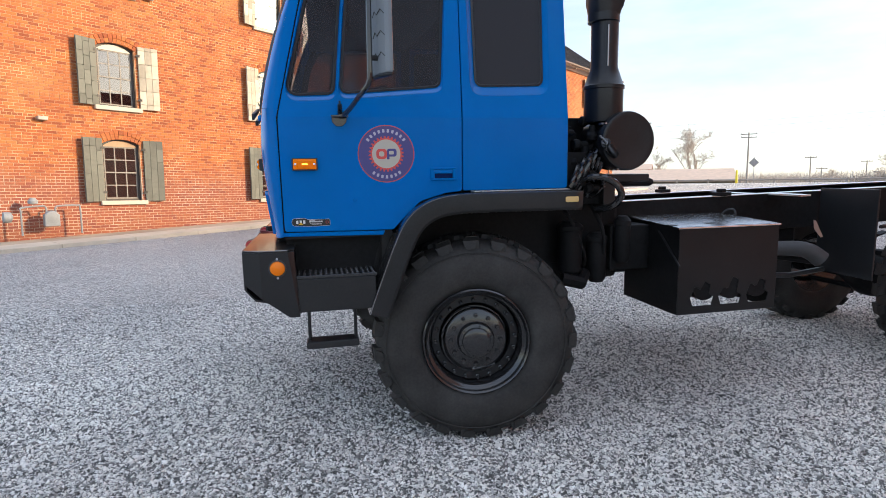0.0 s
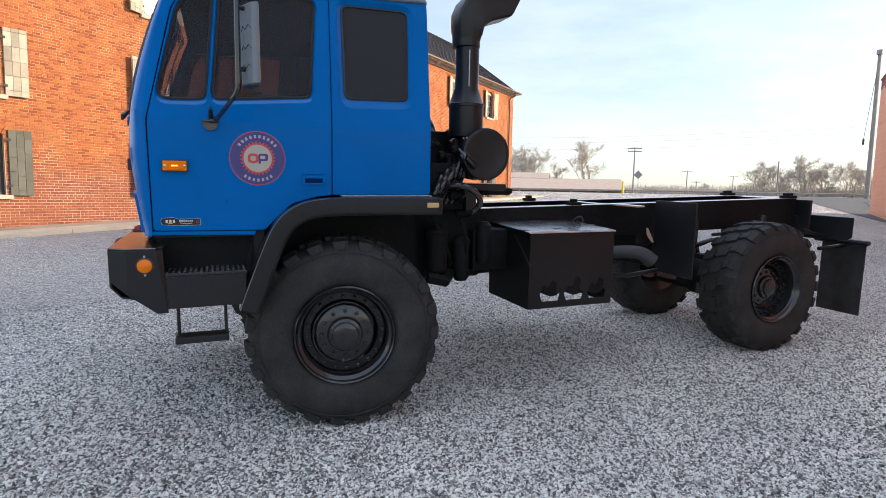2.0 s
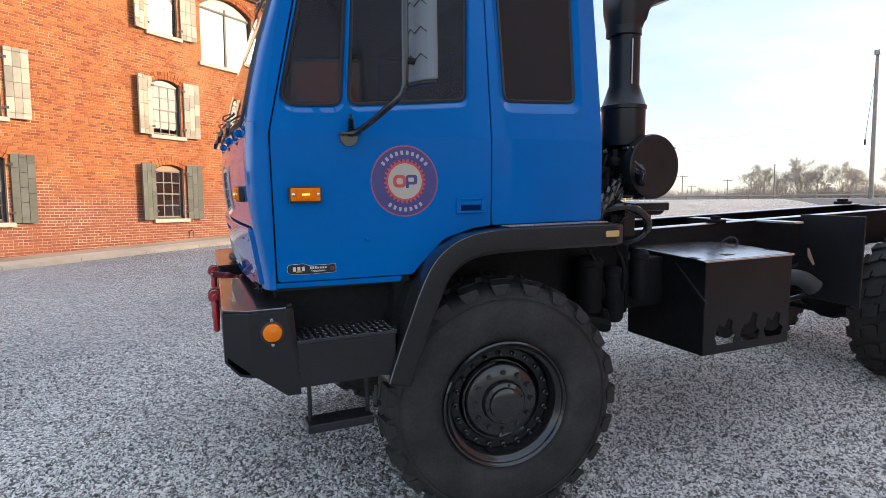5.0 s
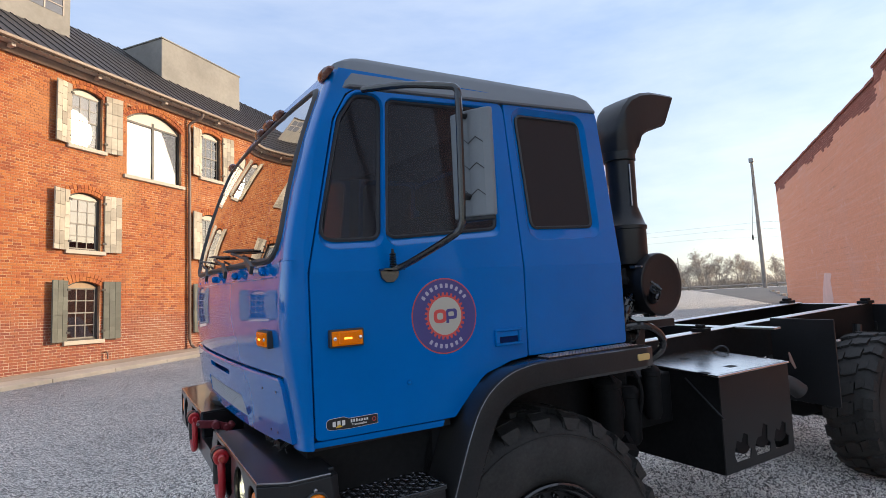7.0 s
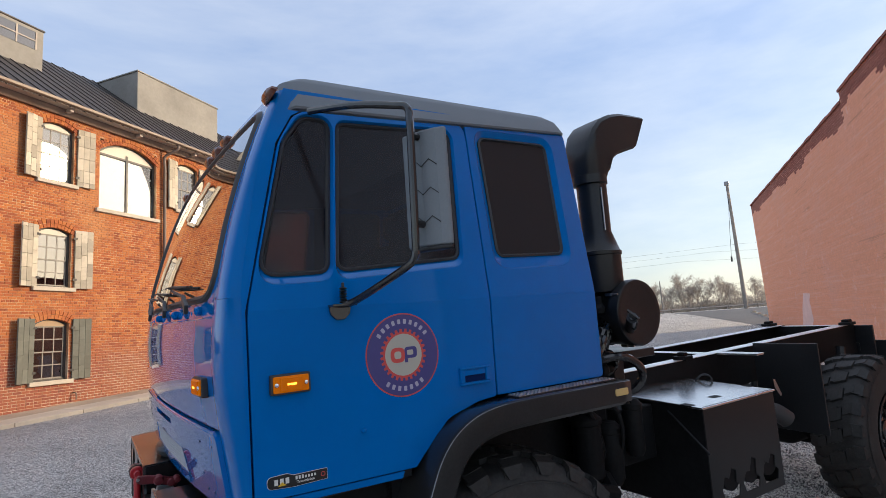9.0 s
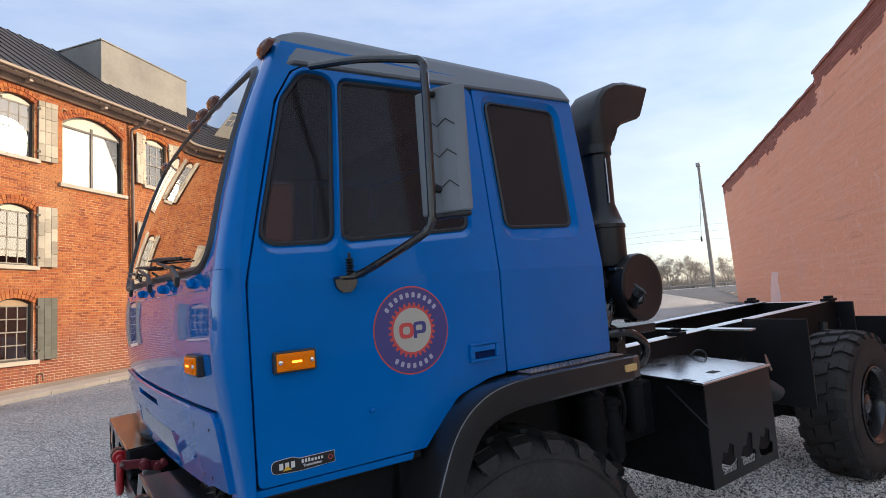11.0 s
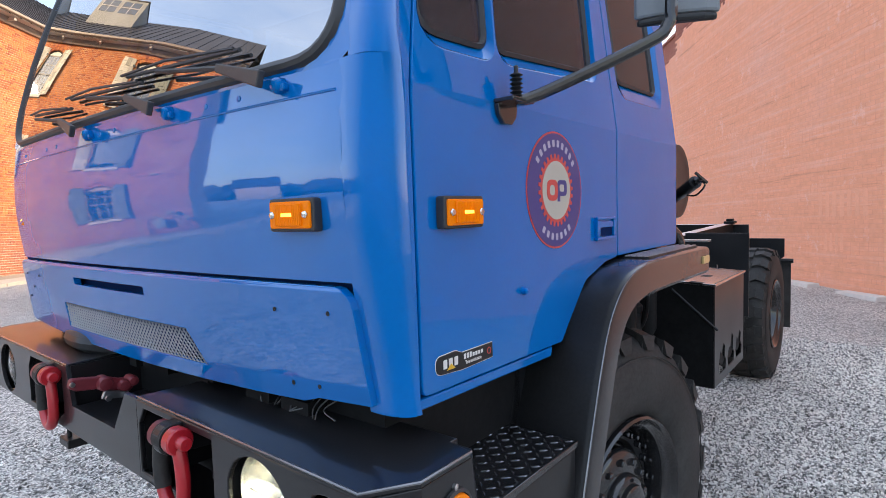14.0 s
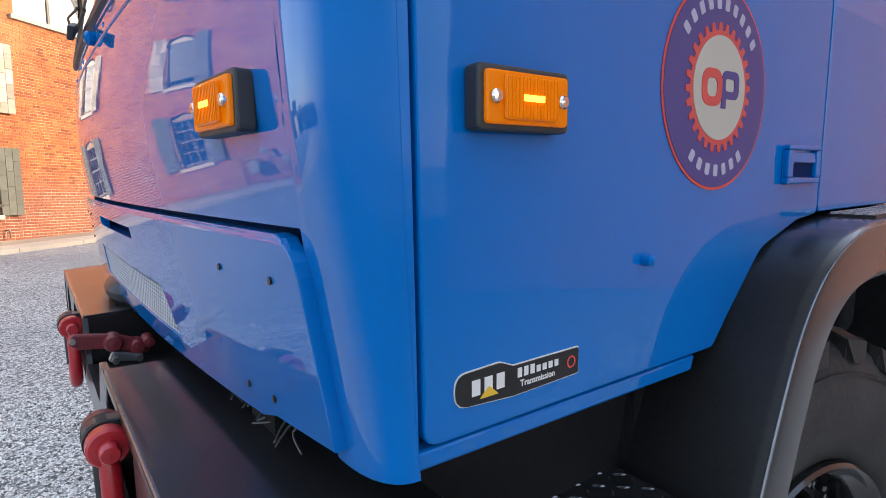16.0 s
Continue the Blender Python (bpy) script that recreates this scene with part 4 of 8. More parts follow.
spots = [(62.5, 110, 1.75), (65, 109, 1.85), (68, 107, 1.8), (71.5, 105, 1.7), (77.5, 101, 1.85), (104, 92, 0.55), (108, 86, 0.6), (112, 84, 0.55), (101, 90, 0.5), (107, 82, 0.55), (110, 79, 0.5), (97, 75, 0.75), (95, 70, 0.95), (96.5, 67, 1.0), (98.5, 64.5, 1.05), (100, 62, 0.95), (102, 59, 0.8), (103, 56.5, 0.6),
         (108, 51, 0.7), (110, 47, 0.75), (112, 44, 0.7), (100, 98, 0.45), (96, 101, 0.4), (118, 75, 0.5), (106, 69, 0.9), (121, 62, 1.0), (96, 72, 1.15), (97.5, 69, 1.25), (99.5, 66, 1.2), (101, 63.5, 1.3), (103, 61, 1.15), (104.5, 58, 1.0), (107, 55, 0.9), (99, 74, 0.9), (113, 66, 1.0), (110, 72, 0.95), (117, 57, 0.95), (84, 108, 0.35), (89, 104, 0.4)]
rng = random.Random(11)
for i, (x, y, k) in enumerate(spots):
    m = Matrix.Translation((x, y, grade(x, y) - 0.1)) @ Matrix.Rotation(rng.uniform(0, 6.28), 4, "Z")
    t = trees[i % 4] if i < 4 else copy_thing(trees[i % 4], m)
    t.matrix_world = m @ Matrix.Diagonal((k, k, k, 1))


def thicket():
    """Undergrowth under the far trees."""
    rng = random.Random(3)
    bm = bmesh.new()
    for i in range(1500):
        t = rng.random()
        x, y = 122 - 62 * t + rng.uniform(-5, 5), 42 + 78 * t + rng.uniform(-5, 5)
        p = Vector((x, y, grade(x, y) - 0.1))
        for j in range(8):
            d = Vector((rng.uniform(-1, 1), rng.uniform(-1, 1), rng.uniform(0.4, 1.6))).normalized()
            tube(bm, [p, p + d * rng.uniform(0.5, 1.2), p + d * rng.uniform(1.4, 3.0) + Vector((rng.uniform(-0.5, 0.5), rng.uniform(-0.5, 0.5), 0))], 0.05, 3, 0.015)
    return tagged(link_mesh("thicket", bm, M["bark"]), "low leafless brush along the far edge of the lot", "brush", kind="stuff")


thicket()


def pole_thing(name, label, category, x, y, top, radius, mat):
    z = grade(x, y)
    t = thing(name, label, category, Matrix.Translation((x, y, z)))
    bm = bmesh.new()
    tube(bm, [(0, 0, -0.3), (0, 0, (top - z) * 0.5), (0, 0, top - z)], radius, 10, radius * 0.65)
    part("post", bm, mat, t, smooth=True)
    return t, top - z


lamp_pole, hgt = pole_thing("lot_light_pole", "tall weathered wooden light pole with a floodlight at its top", "light pole", 53.5, 28.55, 14.6, 0.2, M["pole"])
bm = bmesh.new()
box(bm, -0.28, 0.1, -0.22, 0.22, hgt, hgt + 0.4, Matrix.Rotation(0.4, 4, "Z"))
part("floodlight", bm, M["sign_grey"], lamp_pole, "grey floodlight head", bevel=0.03)
bm = bmesh.new()
tube(bm, [(-0.05, -0.05, hgt - 0.5), (-0.35, 0.25, hgt * 0.62), (-0.5, 0.4, hgt * 0.42)], 0.02, 5)
box(bm, -0.56, -0.44, 0.34, 0.46, hgt * 0.38, hgt * 0.42)
part("cable", bm, M["black"], lamp_pole)
for x, y, top, arms in ((65, 72.2, 10.4, 2), (99.8, 94.3, 8.4, 1), (87.4, 62.6, 8.4, 0), (120, 99, 8.0, 1), (112, 103, 6.5, 1)):
    pole, hgt = pole_thing("utility_pole", "wooden utility pole with crossarms and insulators", "utility pole", x, y, top, 0.15, M["pole"])
    for i in range(arms):
        bm = bmesh.new()
        box(bm, -1.1, 1.1, -0.06, 0.06, hgt - 0.35 - 0.5 * i, hgt - 0.22 - 0.5 * i, Matrix.Rotation(radians(-40), 4, "Z"))
        for k in (-1.0, -0.4, 0.4, 1.0):
            box(bm, k - 0.04, k + 0.04, -0.04, 0.04, hgt - 0.22 - 0.5 * i, hgt - 0.05 - 0.5 * i, Matrix.Rotation(radians(-40), 4, "Z"))
        part("crossarm", bm, M["pole"], pole)
for k, z in ((0, 10.2), (1, 9.6), (2, 8.6)):
    wire = thing("power_line", "thin overhead power line sagging between poles", "power line", group="overhead wires")
    bm = bmesh.new()
    a, b = Vector((-40, 200 + 6 * k, z + 6)), Vector((170, -20 + 6 * k, z + 3))
    tube(bm, [a.lerp(b, i / 24) - Vector((0, 0, 1.2 * math.sin(math.pi * ((i % 8) / 8)))) for i in range(25)], 0.013, 4)
    part("cable", bm, M["wire"], wire)
sign, hgt = pole_thing("road_sign", "diamond road sign seen from its bare grey back", "road sign", 45.7, 49.2, 5.0, 0.04, M["sign_grey"])
bm = bmesh.new()
box(bm, -0.36, 0.36, -0.01, 0.01, -0.36, 0.36, Matrix.Translation((0, 0.05, hgt - 0.6)) @ Matrix.Rotation(radians(-43), 4, "Z") @ Matrix.Rotation(radians(45), 4, "Y"))
part("sign_plate", bm, M["sign_grey"], sign)
post, hgt = pole_thing("bollard", "bright yellow steel bollard at the lot edge", "bollard", 38.0, 42.7, 3.3, 0.12, M["yellow"])
shed = thing("low_shed", "long low shed with a pale sunlit roof", "shed", pose(39, 55, 1.55, 0, 0, -35))
bm = bmesh.new()
box(bm, -8, 7, -1, 5, -0.3, 0.9)
part("wall", bm, M["far_wall"], shed)
bm = bmesh.new()
prism(bm, [(-1.4, 0.85), (5.4, 2.4), (5.4, 2.5), (-1.4, 0.95)], "x", -8.4, 7.4)
part("roof", bm, M["far_roof"], shed)
hall = thing("brick_hall", "distant low brick building with an orange wall", "building", pose(39, 66, 1.7, 0, 0, -35))
bm = bmesh.new()
box(bm, -9, 4, 0, 6, -0.3, 2.6)
part("wall", bm, M["bare_brick"], hall)
bm = bmesh.new()
prism(bm, [(-0.5, 2.5), (3, 3.4), (6.5, 2.5), (3, 3.3)], "x", -9.3, 4.3)
part("roof", bm, M["far_roof"], hall)
# rail fence along the far edge of the lot
fence = thing("lot_fence", "low dark rail fence along the far edge of the lot", "fence")
pts = [Vector((31 + 2.4 * i, 58 - 2.0 * i, 0)) for i in range(22)]
for a, b in zip(pts, pts[1:]):
    bm = bmesh.new()
    za, zb = grade(a.x, a.y), grade(b.x, b.y)
    tube(bm, [(a.x, a.y, za + 0.32), (b.x, b.y, zb + 0.32)], 0.09, 5)
    part("rail", bm, M["pole"], fence)
    bm = bmesh.new()
    tube(bm, [(a.x, a.y, za - 0.1), (a.x, a.y, za + 0.45)], 0.1, 6)
    part("post", bm, M["pole"], fence)
# low dark woods beyond the mill's end, with one gabled roof before them
bm = bmesh.new()
rng = random.Random(12)
for i in range(150):
    az, far = radians(rng.uniform(108, 165)), rng.uniform(62, 70)
    x, y = far * math.cos(az), far * math.sin(az)
    z, h, r = grade(x, y), rng.uniform(1.8, 3.9), rng.uniform(1.0, 2.2)
    lathe(bm, [(0.15, -0.5), (r * 0.8, h * 0.25), (r, h * 0.5), (r * 0.7, h * 0.8), (0.05, h)], (x, y, z), "z", 7)
for v in bm.verts:
    v.co += Vector((rng.uniform(-1, 1), rng.uniform(-1, 1), rng.uniform(-1, 1))) * 0.35
woods = link_mesh("far_woods", bm, M["far_woods"], None, "dark low winter woods beyond the lot")
tagged(woods, label="dark low winter woods beyond the gravel lot", category="woods", kind="stuff")
x, y = 58 * math.cos(radians(131)), 58 * math.sin(radians(131))
shed = thing("far_house", "small far house with a dark gabled roof", "house", Matrix.Translation((x, y, grade(x, y))) @ Matrix.Rotation(radians(41), 4, "Z"))
bm = bmesh.new()
box(bm, -2.5, 2.5, -3.0, 3.0, -0.5, 2.4)
part("wall", bm, M["trim"], shed)
bm = bmesh.new()
prism(bm, [(-3.0, 2.2), (3.0, 2.2), (0.0, 4.6)], "x", -2.9, 2.9)
part("roof", bm, M["roof"], shed)
# access road with a row of kerb stones
sheet("road", [(20.5, 8.0), (24.6, 4.9), (60, 26), (52, 36)], 0.012, M["asphalt"], "worn grey asphalt access road", "road")
for i in range(7):
    x, y = 41.5 - 3.1 * i, 21.4 - 2.0 * i
    stone = thing("kerb_stone", "short pale concrete kerb block on the gravel", "kerb", Matrix.Translation((x, y, grade(x, y))) @ Matrix.Rotation(radians(33), 4, "Z"), group="kerb blocks along the road")
    bm = bmesh.new()
    box(bm, -0.85, 0.85, -0.09, 0.09, -0.03, 0.13)
    part("block", bm, M["concrete"], stone, bevel=0.02)
for x, y, half in ((10.5, 0.66, 0.42), (9.32, -0.32, 0.46)):
    stop = thing("wheel_stop", "low pale concrete kerb lying by the painted wall", "wheel stop", Matrix.Translation((x, y, grade(x, y))) @ Matrix.Rotation(radians(38), 4, "Z"), group="kerbs along the painted wall")
    bm = bmesh.new()
    prism(bm, [(-0.13, -0.03), (0.13, -0.03), (0.11, 0.06), (-0.1, 0.065)], "x", -half, half)
    part("block", bm, M["kerb"], stop, bevel=0.015)

# ---- truck ----
truck = thing("cab_over_truck", "bright blue cab-over truck with bare black chassis and off-road tyres", "truck", GRADE)
YC = 1.0
BELT = 1.8


def side_y(z):
    """The cab's flank: upright to the belt line, then leaning in."""
    return 0.13 * max(0.0, z - BELT)


def flank(pts, holes=(), depth=0.02, out=0.0, right=False, back=None):
    """A panel on the cab's flank, cut from (x, z) outlines."""
    bm = bmesh.new()
    edges = []
    for loop in (pts, *holes):
        vs = [bm.verts.new((x, 0, z)) for x, z in loop]
        edges += [bm.edges.new((vs[i], vs[(i + 1) % len(vs)])) for i in range(len(vs))]
    bmesh.ops.triangle_fill(bm, use_beauty=True, use_dissolve=False, edges=edges, normal=(0, -1, 0))
    bmesh.ops.bisect_plane(bm, geom=bm.verts[:] + bm.edges[:] + bm.faces[:], plane_co=(0, 0, BELT), plane_no=(0, 0, 1))
    bmesh.ops.dissolve_limit(bm, angle_limit=0.001, verts=bm.verts[:], edges=[e for e in bm.edges if not all(abs(v.co.z - BELT) < 1e-5 for v in e.verts)])
    for v in bm.verts:
        v.co.y = side_y(v.co.z) - out
    if depth:
        ext = bmesh.ops.extrude_face_region(bm, geom=bm.faces[:])
        for v in ext["geom"]:
            if isinstance(v, bmesh.types.BMVert):
                v.co.y += depth
    if right:
        for v in bm.verts:
            v.co.y = 2 * YC - v.co.y
    return bm


def ring_between(loop_a, ya, loop_b, yb, right=False):
    """A sloping band between two outlines of equal count on the flank, each set in by its own depth."""
    bm = bmesh.new()
    f = (lambda y: 2 * YC - y) if right else (lambda y: y)
    a = [bm.verts.new((x, f(side_y(z) + ya), z)) for x, z in loop_a]
    b = [bm.verts.new((x, f(side_y(z) + yb), z)) for x, z in loop_b]
    n = len(a)
    for i in range(n):
        j = (i + 1) % n
        bm.faces.new((a[i], a[j], b[j], b[i]))
    return bm


def grown(loop, d):
    """An outline moved outwards by d."""
    n = len(loop)
    area = sum(loop[i][0] * loop[(i + 1) % n][1] - loop[(i + 1) % n][0] * loop[i][1] for i in range(n))
    s = 1 if area > 0 else -1
    out = []
    for i in range(n):
        t = (Vector(loop[(i + 1) % n]) - Vector(loop[i - 1])).normalized()
        out.append((loop[i][0] + s * d * t.y, loop[i][1] - s * d * t.x))
    return out


QUARTER = rounded([(-0.958, 1.913), (-0.728, 1.922), (-0.672, 2.484), (-0.772, 2.48), (-0.842, 2.38)], [0.05, 0.04, 0.04, 0.06, 0.12])
DOOR_WIN = rounded([(-0.690, 1.925), (-0.182, 1.966), (-0.142, 2.50), (-0.634, 2.476)], 0.035)
REAR_WIN = rounded([(0.022, 1.972), (0.392, 1.982), (0.404, 2.502), (0.018, 2.494)], 0.035)
DOOR = rounded([(-0.998, 1.231), (-0.446, 1.224), (-0.41, 1.262), (-0.3, 1.368), (-0.16, 1.408), (-0.073, 1.416), (-0.062, 2.544), (-0.715, 2.536), (-0.808, 2.48), (-0.868, 2.372), (-1.003, 1.8)], [0.02, 0.02, 0.1, 0.1, 0.08, 0.012, 0.05, 0.1, 0.08, 0.2, 0.3])
PILLAR_FRONT = [(1.218, -1.006), (1.45, -1.016), (1.65, -1.02), (1.87, -1.02), (2.2, -0.96), (2.36, -0.922), (2.5, -0.868), (2.585, -0.832)]
PILLAR = [(-1.004, 1.206), (-1.009, 1.8), (-0.875, 2.372), (-0.813, 2.481), (-0.719, 2.54), (-0.06, 2.548), (-0.06, 2.585)] + [(x, z) for z, x in PILLAR_FRONT[::-1]]


def pillar_x(z):
    """Where the rounded front corner meets the flank."""
    for (z0, x0), (z1, x1) in zip(PILLAR_FRONT, PILLAR_FRONT[1:]):
        if z <= z1:
            return x0 + (x1 - x0) * (z - z0) / (z1 - z0)
    return PILLAR_FRONT[-1][1]


REAR_SIDE = rounded([(-0.067, 1.418), (0.535, 1.418), (0.535, 2.585), (-0.057, 2.585)], [0.01, 0.02, 0.05, 0.01])


def lip_of(loop, lip):
    """Outer edge of a window's pressed recess: wider below the pane."""
    low = min(z for x, z in loop) + 0.12
    return [(x, z - (0.02 * min(1.0, (low - z) / 0.08) if z < low else 0.0)) for x, z in grown(loop, lip)]


def window_set(name, owner, loop, mat, right, label, lip=0.022):
    """Pressed recess, rubber seal and pane of one window."""
    part("window_recess", ring_between(lip_of(loop, lip), 0.0005, grown(loop, 0.008), 0.018, right), M["blue"], owner, smooth=True)
    seal = ring_between(grown(loop, 0.009), 0.013, loop, 0.008, right)
    part("window_seal", seal, M["seal"], owner, "black rubber window seal")
    part("seal_lip", ring_between(loop, 0.008, grown(loop, -0.006), 0.02, right), M["seal"], owner)
    g = part(name, flank(grown(loop, -0.002), depth=0.005, out=-0.018, right=right), mat, owner, label)
    g.visible_shadow = False
    return g


def make_side(right):
    hand = "far" if right else "near"
    door = part("cab_door", flank(DOOR, [lip_of(QUARTER, 0.014), lip_of(DOOR_WIN, 0.014)], 0.03, 0.0, right), M["blue"], truck, "glossy blue cab door", bevel=0.003)
    window_set("quarter_window", door, QUARTER, M["side_glass"], right, "fixed tinted quarter window", 0.014)
    window_set("door_window", door, DOOR_WIN, M["side_glass"], right, "tinted sliding door window", 0.014)
    part("front_pillar", flank(PILLAR, (), 0.03, 0.0, right), M["blue"], truck, bevel=0.004)
    rear = part("rear_side_panel", flank(REAR_SIDE, [lip_of(REAR_WIN, 0.036)], 0.03, 0.0, right), M["blue"], truck, "blue panel behind the door", bevel=0.003)
    window_set("rear_side_window", rear, REAR_WIN, M["dark_glass"], right, "near-black privacy window", 0.036)
    # dark strips behind the gaps, painting the shade in them
    part("gap_backing", flank([(-1.008, 1.23), (-0.93, 1.23), (-0.965, 1.8), (-0.84, 2.36), (-0.78, 2.455), (-0.82, 2.53), (-0.89, 2.37), (-1.012, 1.8)], (), 0.01, -0.022, right), M["chassis"], truck)
    part("gap_backing", flank([(-0.1, 1.43), (-0.03, 1.43), (-0.03, 2.57), (-0.1, 2.57)], (), 0.01, -0.022, right), M["blue_in"], truck)
    part("gap_backing", flank([(-0.8, 2.5), (-0.06, 2.52), (-0.06, 2.57), (-0.8, 2.56)], (), 0.01, -0.022, right), M["blue_in"], truck)
    return door


door_near = make_side(False)
door_far = make_side(True)


def front_x(y, z):
    """The cab's nose: bowed across, raked back above the belt."""
    u = (y - YC) / YC
    x = -1.125 + 0.035 * u * u - 0.02 * u
    if z > 1.87:
        d = z - 1.87
        x += 0.18 * d + 0.2 * d * d
    elif z < 1.45:
        x += (1.45 - z) * 0.14
    else:
        x -= 0.018 * math.sin((z - 1.45) / 0.42 * math.pi)
    return x


def nose(y0, y1, z0, z1, out=0.0, ny=24, nz=6, shape=None, depth=0.0):
    """A skin laid over the nose between heights and widths; shape gives the y limits at a height."""
    bm = bmesh.new()
    rows = []
    for k in range(nz + 1):
        z = z0 + (z1 - z0) * k / nz
        a, b = shape(z) if shape else (y0, y1)
        rows.append([bm.verts.new((front_x(a + (b - a) * i / ny, z) - out, a + (b - a) * i / ny, z)) for i in range(ny + 1)])
    for r0, r1 in zip(rows, rows[1:]):
        for i in range(ny):
            bm.faces.new((r0[i], r0[i + 1], r1[i + 1], r1[i]))
    if depth:
        ext = bmesh.ops.extrude_face_region(bm, geom=bm.faces[:])
        for v in ext["geom"]:
            if isinstance(v, bmesh.types.BMVert):
                v.co.x += depth
    return bm


def corner_skin(right):
    """The rounded front corner of the cab, from the nose round to the flank."""
    bm = bmesh.new()
    rows = []
    for z in [1.204, 1.21, 1.225, 1.3, 1.45, 1.55, 1.65, 1.75, 1.843, 1.8445, 1.9, 2.0, 2.1, 2.2, 2.3, 2.4, 2.5, 2.575]:
        s = side_y(z)
        w = 0.09 if z < 1.844 else 0.068
        fx = front_x(s + w, z)
        back = pillar_x(z)
        if z < 1.215:
            s, fx = s - 0.004, fx - 0.005
        p0, p1, p2 = Vector((back, s)), Vector((fx - 0.002, s + 0.001)), Vector((fx, s + w))
        row = []
        for i in range(11):
            t = i / 10
            q = (1 - t) ** 2 * p0 + 2 * t * (1 - t) * p1 + t * t * p2
            row.append(bm.verts.new((q.x, 2 * YC - q.y if right else q.y, z)))
        rows.append(row)
    for r0, r1 in zip(rows, rows[1:]):
        for i in range(10):
            bm.faces.new((r0[i], r0[i + 1], r1[i + 1], r1[i]))
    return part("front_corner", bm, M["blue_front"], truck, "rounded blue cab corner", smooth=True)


corner_skin(False)
corner_skin(True)
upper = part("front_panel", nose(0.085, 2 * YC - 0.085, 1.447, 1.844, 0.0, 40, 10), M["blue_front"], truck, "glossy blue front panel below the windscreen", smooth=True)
bm = bmesh.new()
tube(bm, [(front_x(y, 1.79), y, 1.79) for y in [0.1 + 1.8 * i / 30 for i in range(31)]], 0.0028, 6)
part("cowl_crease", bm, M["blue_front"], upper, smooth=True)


def skirt_shape(z):
    t = (z - 1.215) / (1.44 - 1.215)
    a = 0.07 + 0.014 * min(1, t * 1.05)
    if z > 1.4:
        k = min(1.0, (z - 1.4) / 0.04)
        a += 0.045 * (1 - math.sqrt(max(0.0, 1 - k * k)))
    return a, 2 * YC - a


# dark sheet painting the shade round the skirt
part("skirt_backing", nose(0.02, 2 * YC - 0.02, 1.225, 1.46, -0.018, 20, 3), M["blue_in"], truck)


def skirt():
    """The hinged lower front panel: mesh grille, slot and bowed lower edge."""
    ys = sorted({0.0, 2.0, *[i / 20 for i in range(41)], 0.585, 1.34, 1.51, 0.83, 1.17, 1.36} - {0.6, 0.65, 1.5})
    zs = [1.205, 1.225, 1.308, 1.32, 1.378, 1.40, 1.415, 1.425, 1.432, 1.437, 1.44]
    bm = bmesh.new()
    grid = {}
    low = lambda y: 1.228 - 0.028 * (1 - ((y - YC) / YC) ** 2) + (0.012 if y < 0.255 else 0.0)  # noqa: E731
    for z in zs:
        a, b = skirt_shape(z)
        for y in ys:
            yy = a + (b - a) * y / 2
            if y == 0.585:
                yy = 0.594 + 0.82 * (min(max(z, 1.225), 1.308) - 1.225)
            zz = max(z, low(yy)) if z < 1.23 else z
            if z == 1.205:
                zz = low(yy) - 0.018
            grid[y, z] = bm.verts.new((front_x(yy, zz) - 0.016 - (0.0 if z < 1.436 else -0.004), yy, zz))
    for y0, y1 in zip(ys, ys[1:]):
        for z0, z1 in zip(zs, zs[1:]):
            my, mz = (y0 + y1) / 2, (z0 + z1) / 2
            if 0.585 < my < 1.51 and 1.225 < mz < 1.308:
                continue
            if 0.83 < my < 1.36 and 1.378 < mz < 1.40:
                continue
            bm.faces.new((grid[y0, z0], grid[y1, z0], grid[y1, z1], grid[y0, z1]))
    ext = bmesh.ops.extrude_face_region(bm, geom=bm.faces[:])
    for v in ext["geom"]:
        if isinstance(v, bmesh.types.BMVert):
            v.co.x += 0.02
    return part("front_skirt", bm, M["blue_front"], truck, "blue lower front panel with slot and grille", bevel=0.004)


skirt_ob = skirt()


def grille():
    """Crossed wires of the grille mesh."""
    bm = bmesh.new()
    step = 0.0175
    y0, y1, z0, z1 = 0.585, 1.515, 1.222, 1.31
    n = int((y1 - y0 + z1 - z0) / step)
    for k in range(n):
        for sgn in (1, -1):
            a = y0 - (z1 - z0) + k * step
            p = [(a, z0), (a + z1 - z0, z1)] if sgn > 0 else [(a, z1), (a + z1 - z0, z0)]
            (ya, za), (yb, zb) = p
            if ya < y0:
                za += (zb - za) * (y0 - ya) / (yb - ya)
                ya = y0
            if yb > y1:
                zb = za + (zb - za) * (y1 - ya) / (yb - ya)
                yb = y1
            if yb - ya < 0.005:
                continue
            tube(bm, [(front_x(ya, za) - 0.012, ya, za), (front_x(yb, zb) - 0.012, yb, zb)], 0.0018, 4)
    return part("grille_mesh", bm, M["steel"], skirt_ob, "bright wire mesh grille")


grille()
bm = bmesh.new()
box(bm, -1.06, -1.05, 0.5, 1.5, 1.2, 1.42)
part("grille_backing", bm, M["chassis"], skirt_ob)
for y, z in ((0.298, 1.386), (0.146, 1.389), (0.278, 1.234), (0.201, 1.237), (1.702, 1.386), (1.854, 1.389), (1.8, 1.34), (1.88, 1.3)):
    bm = bmesh.new()
    x = front_x(y, z) - 0.0175
    lathe(bm, [(0.0045, 0.001), (0.0045, -0.0006), (0.001, -0.0006)], (x, y, z), "x", 10)
    part("bolt_hole", bm, M["black_vinyl"], skirt_ob)

# windscreen
WS_OUT = rounded([(0.085, 1.852), (2 * YC - 0.085, 1.862), (2 * YC - 0.17, 2.525), (0.17, 2.525)], [0.12, 0.12, 0.09, 0.09], 7)


